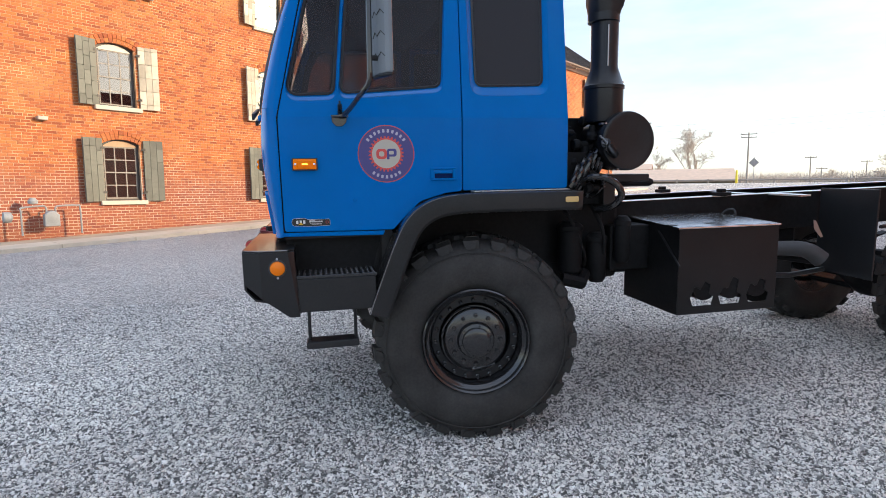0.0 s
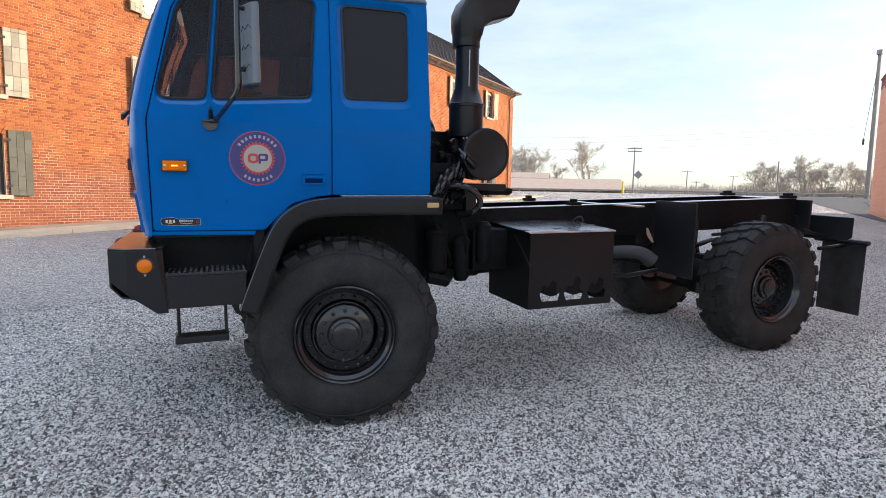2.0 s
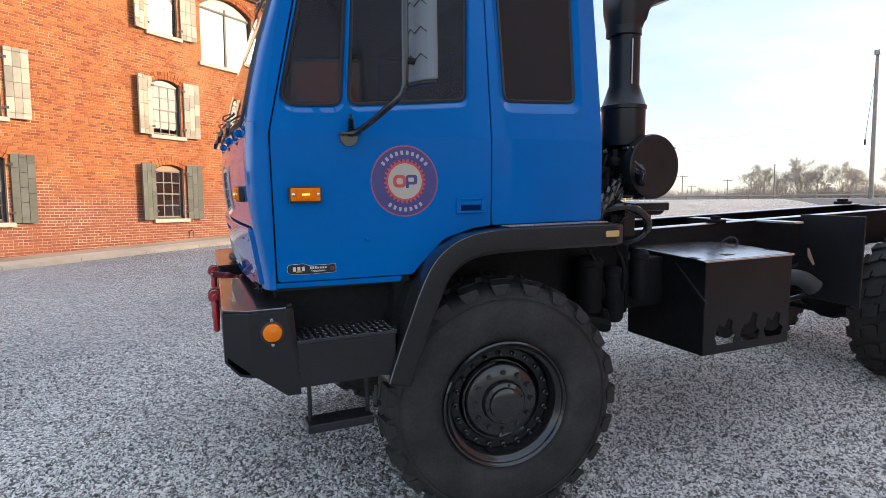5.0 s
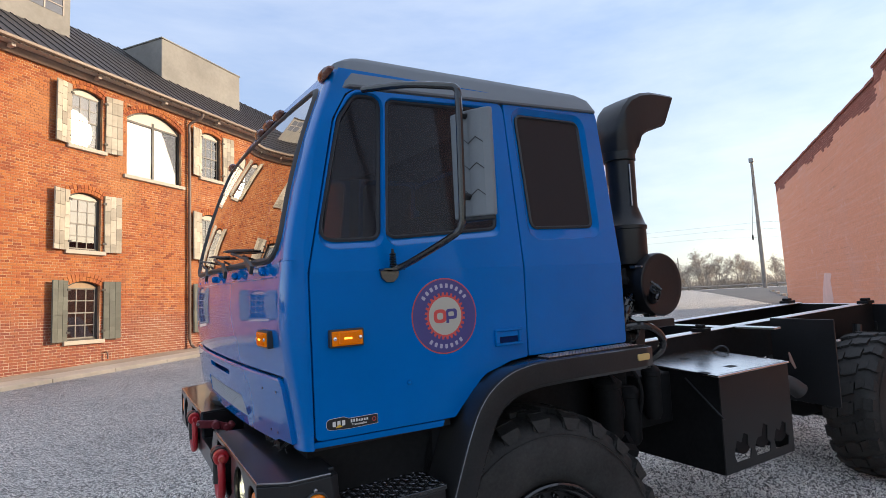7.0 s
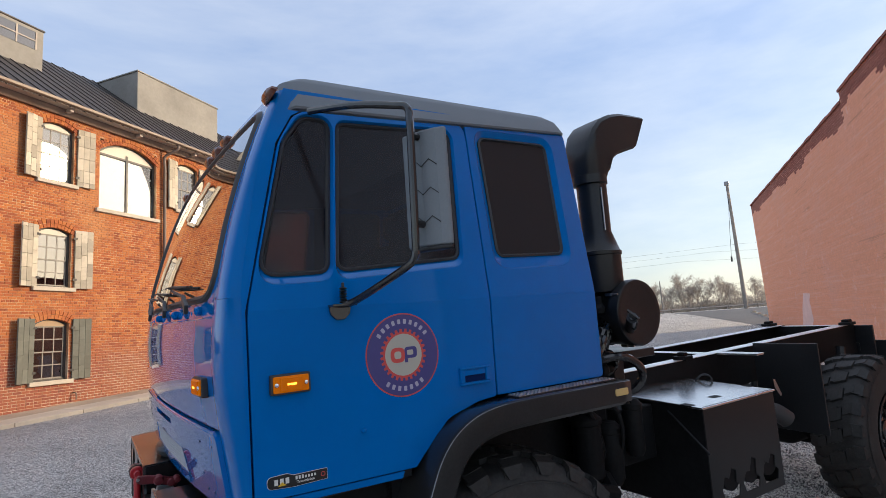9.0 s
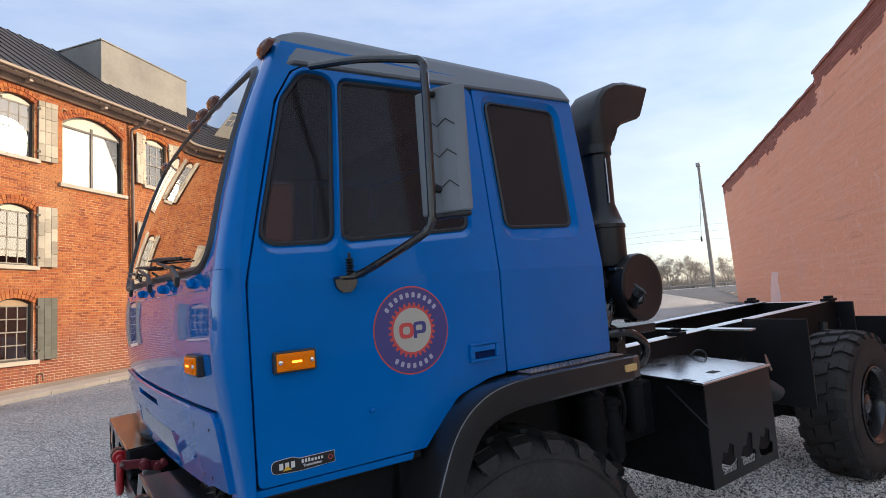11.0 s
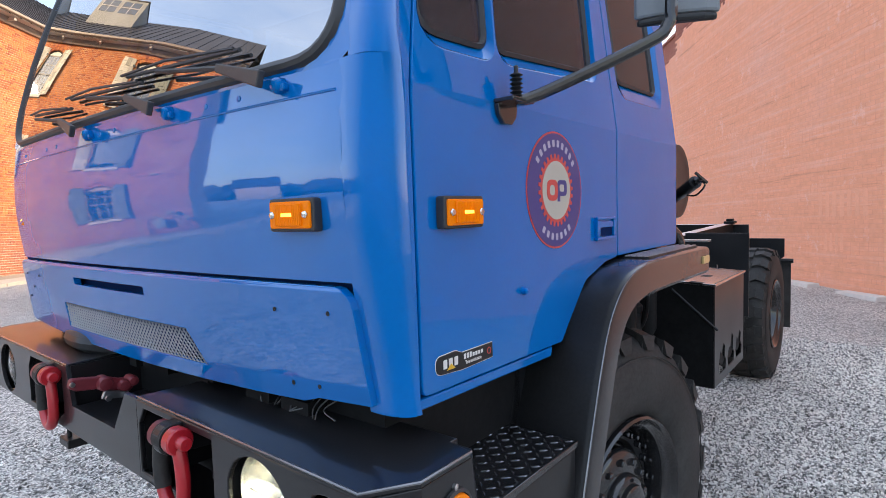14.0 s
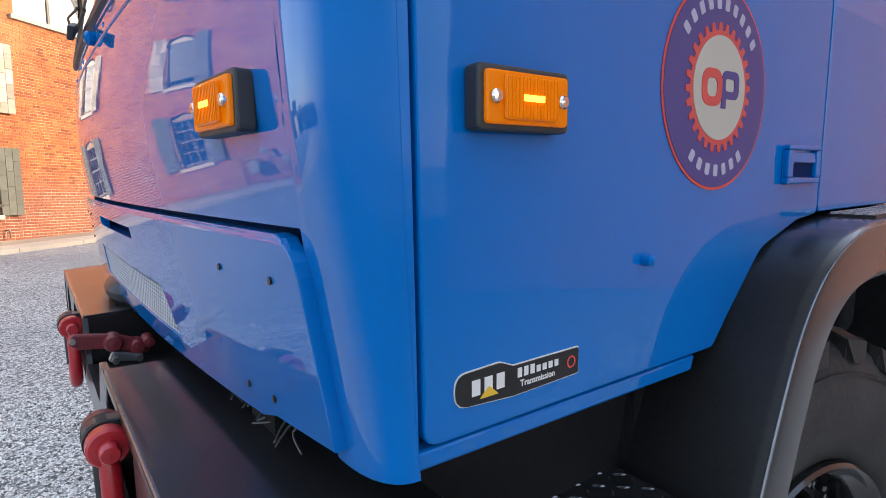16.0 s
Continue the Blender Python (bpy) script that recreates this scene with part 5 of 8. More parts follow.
def screen_skin(loop, out, ny=1):
    bm = bmesh.new()
    vs = [bm.verts.new((0, y, z)) for y, z in loop]
    f = bm.faces.new(vs)
    for i in range(1, 16):
        bmesh.ops.bisect_plane(bm, geom=bm.verts[:] + bm.edges[:] + bm.faces[:], plane_co=(0, 2 * YC * i / 16, 0), plane_no=(0, 1, 0))
    for z in (2.0, 2.15, 2.3, 2.42):
        bmesh.ops.bisect_plane(bm, geom=bm.verts[:] + bm.edges[:] + bm.faces[:], plane_co=(0, 0, z), plane_no=(0, 0, 1))
    for v in bm.verts:
        v.co.x = front_x(v.co.y, v.co.z) - out
    return bm


def screen_band(a, b, oa, ob):
    bm = bmesh.new()
    r0 = [bm.verts.new((front_x(y, z) - oa, y, z)) for y, z in a]
    r1 = [bm.verts.new((front_x(y, z) - ob, y, z)) for y, z in b]
    for i in range(len(a)):
        j = (i + 1) % len(a)
        bm.faces.new((r0[i], r0[j], r1[j], r1[i]))
    return bm


def dense(loop, step=0.08):
    out = []
    for i in range(len(loop)):
        a, b = Vector(loop[i]), Vector(loop[(i + 1) % len(loop)])
        n = max(1, int((b - a).length / step))
        out += [tuple(a.lerp(b, k / n)) for k in range(n)]
    return out


WS = dense(WS_OUT)
screen = part("windscreen", screen_skin(WS_OUT, 0.004), M["screen_glass"], truck, "raked windscreen reflecting the brick mill", smooth=True)
screen.visible_shadow = False
seal_bm = screen_band(grown(WS, 0.012), grown(WS, 0.006), 0.0, 0.01)
for oa, ob, da, db in ((0.006, -0.003, 0.01, 0.014), (-0.003, -0.011, 0.014, 0.011), (-0.011, -0.016, 0.011, 0.003)):
    extra = screen_band(grown(WS, oa), grown(WS, ob), da, db)
    me = bpy.data.meshes.new("seal")
    extra.to_mesh(me)
    extra.free()
    seal_bm.from_mesh(me)
    bpy.data.meshes.remove(me)
bmesh.ops.remove_doubles(seal_bm, verts=seal_bm.verts[:], dist=0.0005)
part("windscreen_seal", seal_bm, M["seal"], screen, "black rubber screen seal", smooth=True)
OUTER = dense(rounded([(0.066, 1.836), (2 * YC - 0.066, 1.84), (2 * YC - 0.15, 2.585), (0.15, 2.585)], 0.02, 3))
# blue surround of the screen
ws_n = 120


def resample(loop, n):
    pts = [Vector(p) for p in loop] + [Vector(loop[0])]
    ls = [0.0]
    for a, b in zip(pts, pts[1:]):
        ls.append(ls[-1] + (b - a).length)
    out, k = [], 0
    for i in range(n):
        t = ls[-1] * i / n
        while ls[k + 1] < t:
            k += 1
        out.append(tuple(pts[k].lerp(pts[k + 1], (t - ls[k]) / max(1e-9, ls[k + 1] - ls[k]))))
    return out


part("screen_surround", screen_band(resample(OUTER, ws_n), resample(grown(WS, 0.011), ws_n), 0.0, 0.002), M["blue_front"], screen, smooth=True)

# roof
def roof_skin():
    rings = []
    for z, inset, r in ((2.566, -0.012, 0.05), (2.574, -0.016, 0.05), (2.582, -0.012, 0.05), (2.63, 0.012, 0.07), (2.662, 0.045, 0.09), (2.682, 0.1, 0.1), (2.692, 0.4, 0.12)):
        s = side_y(2.58) + inset
        fx = front_x(YC, 2.57) + 0.055 + max(0, inset) * 1.2
        ring = rounded([(fx + 0.0, s), (0.545 - max(inset, 0) * 0.9, s), (0.545 - max(inset, 0) * 0.9, 2 * YC - s), (fx, 2 * YC - s)], r, 5)
        rings.append((z, ring))
    bm = bmesh.new()
    rows = [[bm.verts.new((x, y, z + (0.01 * x if z > 2.59 else 0) - (0.085 * min(1.0, max(0.0, (-0.7 - x) / 0.15)) if z < 2.6 else 0))) for x, y in ring] for z, ring in rings]
    n = len(rows[0])
    for r0, r1 in zip(rows, rows[1:]):
        for i in range(n):
            bm.faces.new((r0[i], r0[(i + 1) % n], r1[(i + 1) % n], r1[i]))
    bm.faces.new(rows[-1])
    bm.faces.new(rows[0][::-1])
    return part("cab_roof", bm, M["roof_grey"], truck, "textured grey cab roof", smooth=True)


roof_ob = roof_skin()
for y in (0.13, 0.7, 0.87, 1.04, 1.87):
    x = front_x(y, 2.556) - 0.006
    bm = bmesh.new()
    lathe(bm, [(0.028, -0.004), (0.028, 0.004), (0.024, 0.02), (0.012, 0.032), (0.001, 0.034)], (0, 0, 0), "z", 14)
    bmesh.ops.transform(bm, matrix=Matrix.Translation((x, y, 2.558)) @ Matrix.Rotation(radians(-60), 4, "Y") @ Matrix.Diagonal((0.75, 2.75, 0.8, 1)), verts=bm.verts[:])
    part("marker_lamp", bm, M["marker_red"], roof_ob, "small orange-red roof marker lamp", smooth=True)

# cab shell: back wall, floor, firewall, inside trim
bm = bmesh.new()
prism(bm, [(0.03, 1.42), (2 * YC - 0.03, 1.42), (2 * YC - 0.03, 1.82), (2 * YC - 0.13, 2.58), (0.13, 2.58), (0.03, 1.82)], "x", 0.49, 0.53)
part("cab_back", bm, M["blue"], truck)
bm = bmesh.new()
box(bm, -1.0, -0.45, 0.035, 2 * YC - 0.035, 1.19, 1.22)
box(bm, -0.42, 0.5, 0.035, 2 * YC - 0.035, 1.36, 1.40)
box(bm, -1.02, -0.98, 0.05, 2 * YC - 0.05, 1.2, 1.8)
prism(bm, [(0.06, 1.4), (2 * YC - 0.06, 1.4), (2 * YC - 0.06, 1.82), (2 * YC - 0.16, 2.5), (0.16, 2.5), (0.06, 1.82)], "x", 0.46, 0.488)
part("cab_floor", bm, M["cab_in"], truck)
bm = bmesh.new()
box(bm, -0.82, 0.47, 0.14, 2 * YC - 0.14, 2.535, 2.55)
part("headliner", bm, M["cab_in"], truck, "dark cloth headliner", bevel=0.004)
bm = bmesh.new()
prism(bm, [(-1.06, 1.7), (-0.72, 1.66), (-0.68, 1.8), (-0.76, 1.9), (-1.06, 1.87)], "y", 0.08, 2 * YC - 0.08)
part("dashboard", bm, M["cab_in"], truck, "dark dashboard", bevel=0.02)
bm = bmesh.new()
ringpts = [(0.21 * math.cos(a), 0.21 * math.sin(a), 0) for a in [2 * math.pi * i / 28 for i in range(29)]]
tube(bm, ringpts, 0.016, 8)
tube(bm, [(-0.2, 0, 0), (0, 0, -0.03), (0.2, 0, 0)], 0.014, 6)
tube(bm, [(0, 0, -0.02), (0, 0, -0.35)], 0.03, 8)
bmesh.ops.transform(bm, matrix=Matrix.Translation((-0.6, 0.48, 1.93)) @ Matrix.Rotation(radians(-24), 4, "Y"), verts=bm.verts[:])
part("steering_wheel", bm, M["cab_in"], truck, "black steering wheel", smooth=True)
for y in (0.48, 1.52):
    seat = part("seat", bmesh.new(), M["seat"], truck, "grey cloth cab seat")
    bm = bmesh.new()
    box(bm, -0.32, 0.16, y - 0.24, y + 0.24, 1.40, 1.66)
    part("cushion", bm, M["seat"], seat, bevel=0.05)
    bm = bmesh.new()
    prism(bm, [(0.1, 1.6), (0.24, 1.6), (0.36, 2.22), (0.26, 2.24)], "y", y - 0.23, y + 0.23)
    part("backrest", bm, M["seat"], seat, bevel=0.05)
    bm = bmesh.new()
    box(bm, 0.29, 0.39, y - 0.13, y + 0.13, 2.27, 2.44)
    part("headrest", bm, M["seat"], seat, bevel=0.04)

# sill strip under the door, dark under-cab
bm = bmesh.new()
prism(bm, [(-1.012, 1.207), (-0.5, 1.197), (-0.49, 1.2205), (-1.012, 1.2275)], "y", 0.004, 0.06)
part("door_sill", bm, M["blue"], truck, bevel=0.004)


# ---- lamps on cab ----
def side_marker(origin, outward, name="side_marker"):
    """A rectangular amber lamp with two screws on a black base. Its length runs across the outward direction."""
    o = Vector(outward).normalized()
    u = Vector((0, 0, 1)).cross(o).normalized()
    m = Matrix((( u.x, o.x, 0, origin[0]), (u.y, o.y, 0, origin[1]), (u.z, o.z, 1, origin[2]), (0, 0, 0, 1)))
    bm = bmesh.new()
    prism(bm, rounded([(-0.063, -0.031), (0.063, -0.031), (0.063, 0.031), (-0.063, 0.031)], 0.007, 3), "y", 0.0, 0.021)
    bmesh.ops.transform(bm, matrix=m, verts=bm.verts[:])
    base = part(name, bm, M["seal"], truck, "amber side marker lamp on a black rubber base", bevel=0.003)
    bm = bmesh.new()
    prism(bm, rounded([(-0.056, -0.025), (0.056, -0.025), (0.056, 0.025), (-0.056, 0.025)], 0.005, 3), "y", 0.016, 0.026)
    bmesh.ops.transform(bm, matrix=m, verts=bm.verts[:])
    lens = part("lens", bm, M["amber_on"], base, "ribbed amber lens", bevel=0.002)
    bm = bmesh.new()
    prism(bm, rounded([(-0.036, -0.021), (0.036, -0.021), (0.036, 0.021), (-0.036, 0.021)], 0.004, 3), "y", 0.025, 0.031)
    bmesh.ops.transform(bm, matrix=m, verts=bm.verts[:])
    part("lens_dome", bm, M["amber_on"], lens, bevel=0.003)
    bm = bmesh.new()
    for k in range(15):
        box(bm, -0.034 + k * 0.0048, -0.0322 + k * 0.0048, 0.0305, 0.0317, -0.019, 0.019)
    bmesh.ops.transform(bm, matrix=m, verts=bm.verts[:])
    part("lens_rib", bm, M["amber_on"], lens)["kind"] = "stuff"
    bm = bmesh.new()
    box(bm, -0.014, 0.014, 0.0312, 0.0326, -0.003, 0.003)
    bmesh.ops.transform(bm, matrix=m, verts=bm.verts[:])
    part("filament", bm, M["amber_lit"], base)
    for k in (-0.046, 0.046):
        bm = bmesh.new()
        lathe(bm, [(0.007, 0.024), (0.007, 0.029), (0.0055, 0.031), (0.001, 0.0315)], (k, 0, 0), "y", 14)
        bmesh.ops.transform(bm, matrix=m, verts=bm.verts[:])
        part("screw", bm, M["chrome"], base, smooth=True)
    return base


side_marker((-0.883, 0.0, 1.569), (0, -1, 0))
side_marker((-0.883, 2 * YC, 1.569), (0, 1, 0))
fx = front_x(0.2, 1.572)
side_marker((fx + 0.002, 0.205, 1.572), (-1, -0.06, 0.03), "front_marker")
side_marker((fx + 0.002, 2 * YC - 0.14, 1.585), (-1, 0.06, 0.03), "front_marker")

# ---- door furniture ----
bm = bmesh.new()
prism(bm, rounded([(-0.243, 1.474), (-0.104, 1.474), (-0.104, 1.542), (-0.243, 1.542)], 0.006, 3), "y", -0.003, 0.0)
handle = part("door_handle", bm, M["blue"], door_near, "blue door handle in a raised frame", bevel=0.002)
for a, b, c, d in ((-0.243, -0.104, 1.533, 1.542), (-0.243, -0.104, 1.474, 1.485), (-0.243, -0.222, 1.485, 1.533), (-0.124, -0.104, 1.485, 1.533)):
    bm = bmesh.new()
    box(bm, a, b, -0.012, -0.002, c, d)
    part("handle_rim", bm, M["blue"], handle, bevel=0.003)
bm = bmesh.new()
prism(bm, [(-0.0105, 1.511), (-0.0035, 1.511), (-0.0035, 1.529), (-0.0085, 1.529)], "x", -0.2215, -0.1245)
part("handle_flap", bm, M["blue"], handle, bevel=0.002)
# flat dark plate paints the shade of the uncut pocket
bm = bmesh.new()
box(bm, -0.221, -0.125, -0.0045, -0.003, 1.486, 1.5105)
part("handle_pocket", bm, M["blue_in"], handle)
bm = bmesh.new()
lathe(bm, [(0.009, 0.0), (0.008, -0.012), (0.003, -0.016), (0.001, -0.016)], (-0.641, 0.0, 1.383), "y", 12)
part("door_stud", bm, M["blue"], door_near, smooth=True)


# round emblem
def disc(bm, r, y, cx, cz, n=64, teeth=0, deep=0.0, thick=0.0012):
    pts = []
    if teeth:
        for i in range(teeth):
            for f, k in ((0.0, 0), (0.12, 1), (0.5, 1), (0.62, 0)):
                w = 2 * math.pi * (i + f) / teeth
                pts.append((cx + (r - deep * (1 - k)) * math.cos(w), cz + (r - deep * (1 - k)) * math.sin(w)))
    else:
        pts = [(cx + r * math.cos(2 * math.pi * i / n), cz + r * math.sin(2 * math.pi * i / n)) for i in range(n)]
    prism(bm, pts, "y", y - thick, y)


EX, EZ = -0.473, 1.616
emblem_parts = (("emblem", 0.146, 0, "red_vinyl", "round red, navy and white vinyl emblem"), ("emblem_field", 0.1415, 0, "navy_vinyl", ""), ("emblem_gear", 0.091, 28, "red_vinyl", "red gear ring"), ("emblem_centre", 0.073, 0, "badge_cream", ""))
for k, (nm, r, teeth, mat, lab) in enumerate(emblem_parts):
    bm = bmesh.new()
    disc(bm, r, -0.0004 - 0.0009 * k, EX, EZ, teeth=teeth, deep=0.011)
    part(nm, bm, M[mat], door_near, lab)


def lettering(body, size, mat, m, parent, name="lettering", extrude=0.0004, shear=0.0, bold=0.0, space=1.0):
    cu = bpy.data.curves.new(name, "FONT")
    cu.body, cu.size, cu.extrude, cu.align_x, cu.align_y = body, size, extrude, "CENTER", "CENTER"
    cu.shear, cu.offset, cu.space_character = shear, bold, space
    tmp = bpy.data.objects.new(name, cu)
    scene.collection.objects.link(tmp)
    bpy.context.view_layer.update()
    me = bpy.data.meshes.new_from_object(tmp.evaluated_get(bpy.context.evaluated_depsgraph_get()))
    bpy.data.objects.remove(tmp)
    me.name = name
    me.transform(m)
    me.materials.clear()
    me.materials.append(mat)
    ob = new(name, me)
    ob.parent = parent
    ob["label"] = "printed words on vinyl"
    return ob


UPRIGHT = Matrix.Rotation(radians(90), 4, "X")
for count, mid, step in ((10, 90, 11.6), (7, -90, 11.6)):
    for i in range(count):
        w = radians(mid + step * (i - (count - 1) / 2))
        bm = bmesh.new()
        prism(bm, rounded([(-0.006, -0.0085), (0.006, -0.0085), (0.006, 0.0085), (-0.006, 0.0085)], 0.003, 2), "y", -0.0006, 0.0006)
        bmesh.ops.transform(bm, matrix=Matrix.Translation((EX + 0.117 * math.cos(w), -0.0026, EZ + 0.117 * math.sin(w))) @ Matrix.Rotation(math.pi / 2 - w, 4, "Y"), verts=bm.verts[:])
        part("emblem_bar", bm, M["pale_vinyl"], door_near)
# monogram: a broad ring and a bowed stem
bm = bmesh.new()


def flat_ring(bm, outer, inner, y, thick=0.0012):
    n = len(outer)
    a, b = [bm.verts.new((x, y, z)) for x, z in outer], [bm.verts.new((x, y, z)) for x, z in inner]
    for i in range(n):
        j = (i + 1) % n
        bm.faces.new((a[i], a[j], b[j], b[i]))
    ext = bmesh.ops.extrude_face_region(bm, geom=bm.faces[:])
    for v in ext["geom"]:
        if isinstance(v, bmesh.types.BMVert):
            v.co.y -= thick


def rrect(cx, cz, w, h, r):
    return rounded([(cx - w / 2, cz - h / 2), (cx + w / 2, cz - h / 2), (cx + w / 2, cz + h / 2), (cx - w / 2, cz + h / 2)], r, 5)


flat_ring(bm, rrect(EX - 0.024, EZ, 0.056, 0.052, 0.022), rrect(EX - 0.024, EZ, 0.028, 0.026, 0.011), -0.0041)
part("monogram", bm, M["red_vinyl"], door_near)
bm = bmesh.new()
flat_ring(bm, rrect(EX + 0.028, EZ + 0.006, 0.05, 0.04, 0.014), rrect(EX + 0.026, EZ + 0.006, 0.026, 0.018, 0.006), -0.0041)
box(bm, EX + 0.003, EX + 0.0155, -0.0055, -0.0041, EZ - 0.028, EZ - 0.005)
part("monogram", bm, M["navy_vinyl"], door_near)

# engine badge low on the door
bm = bmesh.new()
prism(bm, rounded([(-0.962, 1.262), (-0.88, 1.256), (-0.772, 1.258), (-0.772, 1.292), (-0.88, 1.292), (-0.9, 1.3), (-0.962, 1.298)], [0.022, 0.012, 0.003, 0.003, 0.01, 0.02, 0.022], 5), "y", -0.0015, -0.0002)
badge = part("badge", bm, M["white_vinyl"], door_near, "black and white oblong engine badge")
bm = bmesh.new()
prism(bm, rounded([(-0.9608, 1.2629), (-0.88, 1.2573), (-0.7734, 1.2593), (-0.7734, 1.2907), (-0.88, 1.2907), (-0.9, 1.2987), (-0.9608, 1.2968)], [0.02, 0.012, 0.003, 0.003, 0.01, 0.02, 0.02], 5), "y", -0.0026, -0.0012)
part("badge_field", bm, M["black_vinyl"], door_near)
for a, b in ((-0.940, -0.929), (-0.923, -0.912), (-0.906, -0.895)):
    bm = bmesh.new()
    prism(bm, [(a, 1.271), (b, 1.271), (b, 1.288), (a, 1.288)], "y", -0.0034, -0.0022)
    part("badge_bar", bm, M["white_vinyl"], door_near)
bm = bmesh.new()
prism(bm, [(-0.93, 1.2665), (-0.904, 1.2665), (-0.917, 1.278)], "y", -0.0039, -0.003)
part("badge_wedge", bm, M["yellow_vinyl"], door_near)
for i in range(7):
    a, top = -0.875 + i * 0.0098, 1.2765 + (0.0105 if i in (0, 1, 2) else 0.0075)
    bm = bmesh.new()
    prism(bm, [(a, 1.2765), (a + 0.0062, 1.2765), (a + 0.0062, top), (a, top)], "y", -0.0034, -0.0022)
    part("badge_bar", bm, M["white_vinyl"], door_near)
lettering("Transmission", 0.0105, M["white_vinyl"], Matrix.Translation((-0.843, -0.0026, 1.2685)) @ UPRIGHT, door_near, bold=0.0002)
bm = bmesh.new()
flat_ring(bm, [(-0.787 + 0.0075 * math.cos(i * 0.3927), 1.2755 + 0.0075 * math.sin(i * 0.3927)) for i in range(16)], [(-0.787 + 0.0055 * math.cos(i * 0.3927), 1.2755 + 0.0055 * math.sin(i * 0.3927)) for i in range(16)], -0.0027, 0.0006)
part("badge_roundel", bm, M["red_vinyl"], door_near)


# ---- mirror ----
def mirror(right):
    f = (lambda p: (p[0], 2 * YC - p[1], p[2])) if right else (lambda p: p)
    arm_pts = [f(p) for p in ((-0.70, -0.03, 1.806), (-0.67, -0.07, 1.815), (-0.6, -0.27, 1.893), (-0.578, -0.305, 1.925), (-0.572, -0.312, 1.97), (-0.57, -0.316, 2.15), (-0.567, -0.316, 2.36), (-0.57, -0.308, 2.402), (-0.595, -0.275, 2.418), (-0.68, -0.14, 2.455), (-0.767, 0.03, 2.482))]
    bm = bmesh.new()
    tube(bm, smooth_line(arm_pts, 4), 0.0125, 10)
    arm = part("mirror_arm", bm, M["black_gloss"], truck, "bent black tubular mirror arm", smooth=True)
    bm = bmesh.new()
    sgn = (lambda y: 2 * YC - y) if right else (lambda y: y)
    prism(bm, rounded([(-0.745, 1.80), (-0.665, 1.80), (-0.672, 1.772), (-0.69, 1.755), (-0.72, 1.755), (-0.738, 1.772)], 0.008, 2), "y", sgn(-0.012), sgn(0.0))
    box(bm, -0.745, -0.66, *sorted((sgn(-0.05), sgn(0.0))), 1.798, 1.806)
    part("mirror_bracket", bm, M["black_gloss"], arm, bevel=0.002)
    bm = bmesh.new()
    for i in range(6):
        lathe(bm, [(0.008, 0), (0.0145, 0.004), (0.008, 0.008)], (-0.70, sgn(-0.03), 1.808 + 0.009 * i), "z", 12)
    lathe(bm, [(0.005, 0), (0.005, 0.07), (0.001, 0.072)], (-0.70, sgn(-0.03), 1.806), "z", 8)
    part("spring", bm, M["black"], arm, "small black spring on the mirror pivot", smooth=True)
    # housing seen edge-on along its diagonal
    bm = bmesh.new()
    a, b = Vector((-0.545, -0.225)), Vector((-0.472, -0.378))
    d = (b - a).normalized()
    n = Vector((-d.y, d.x)) * (1 if (-d.y) < 0 else -1)
    mid = (a + b) / 2
    prof = [a, a + n * 0.012 + d * 0.006, a + n * 0.022 + d * 0.04, mid + n * 0.028, b + n * 0.024 - d * 0.03, b + n * 0.014 - d * 0.004, b]
    pts = [(p.x, sgn(p.y)) for p in prof]
    prism(bm, pts, "z", 1.96, 2.33)
    house = part("mirror_housing", bm, M["mirror_grey"], truck, "grey ribbed mirror housing", bevel=0.006)
    bm = bmesh.new()
    prism(bm, [((p - (p - mid) * 0.06).x, sgn((p - (p - mid) * 0.06).y)) for p in prof], "z", 1.945, 1.961)
    part("housing_cap", bm, M["black"], house, bevel=0.006)
    bm = bmesh.new()
    q = [a + d * 0.008 - n * 0.003, b - d * 0.008 - n * 0.003, b - d * 0.008 - n * 0.0005, a + d * 0.008 - n * 0.0005]
    prism(bm, [(p.x, sgn(p.y)) for p in q], "z", 1.97, 2.32)
    part("mirror_glass", bm, M["mirror"], house, "silvered mirror glass")
    for z in (2.03, 2.12, 2.21):
        bm = bmesh.new()
        p0, p1, p2 = prof[2] + n * 0.001, prof[3] + n * 0.002, prof[4] + n * 0.001
        tube(bm, [(p0.x, sgn(p0.y), z), ((p0.x + p1.x) / 2, sgn((p0.y + p1.y) / 2), z + 0.022), (p1.x, sgn(p1.y), z + 0.002), ((p2.x + p1.x) / 2, sgn((p2.y + p1.y) / 2), z + 0.022), (p2.x, sgn(p2.y), z)], 0.0016, 5)
        part("rib", bm, M["black"], house)
    for z in (2.03, 2.31):
        bm = bmesh.new()
        tube(bm, [f((-0.57, -0.314, z)), f((-0.52, -0.3, z))], 0.012, 8)
        part("mirror_clamp", bm, M["black"], arm)


mirror(False)
mirror(True)

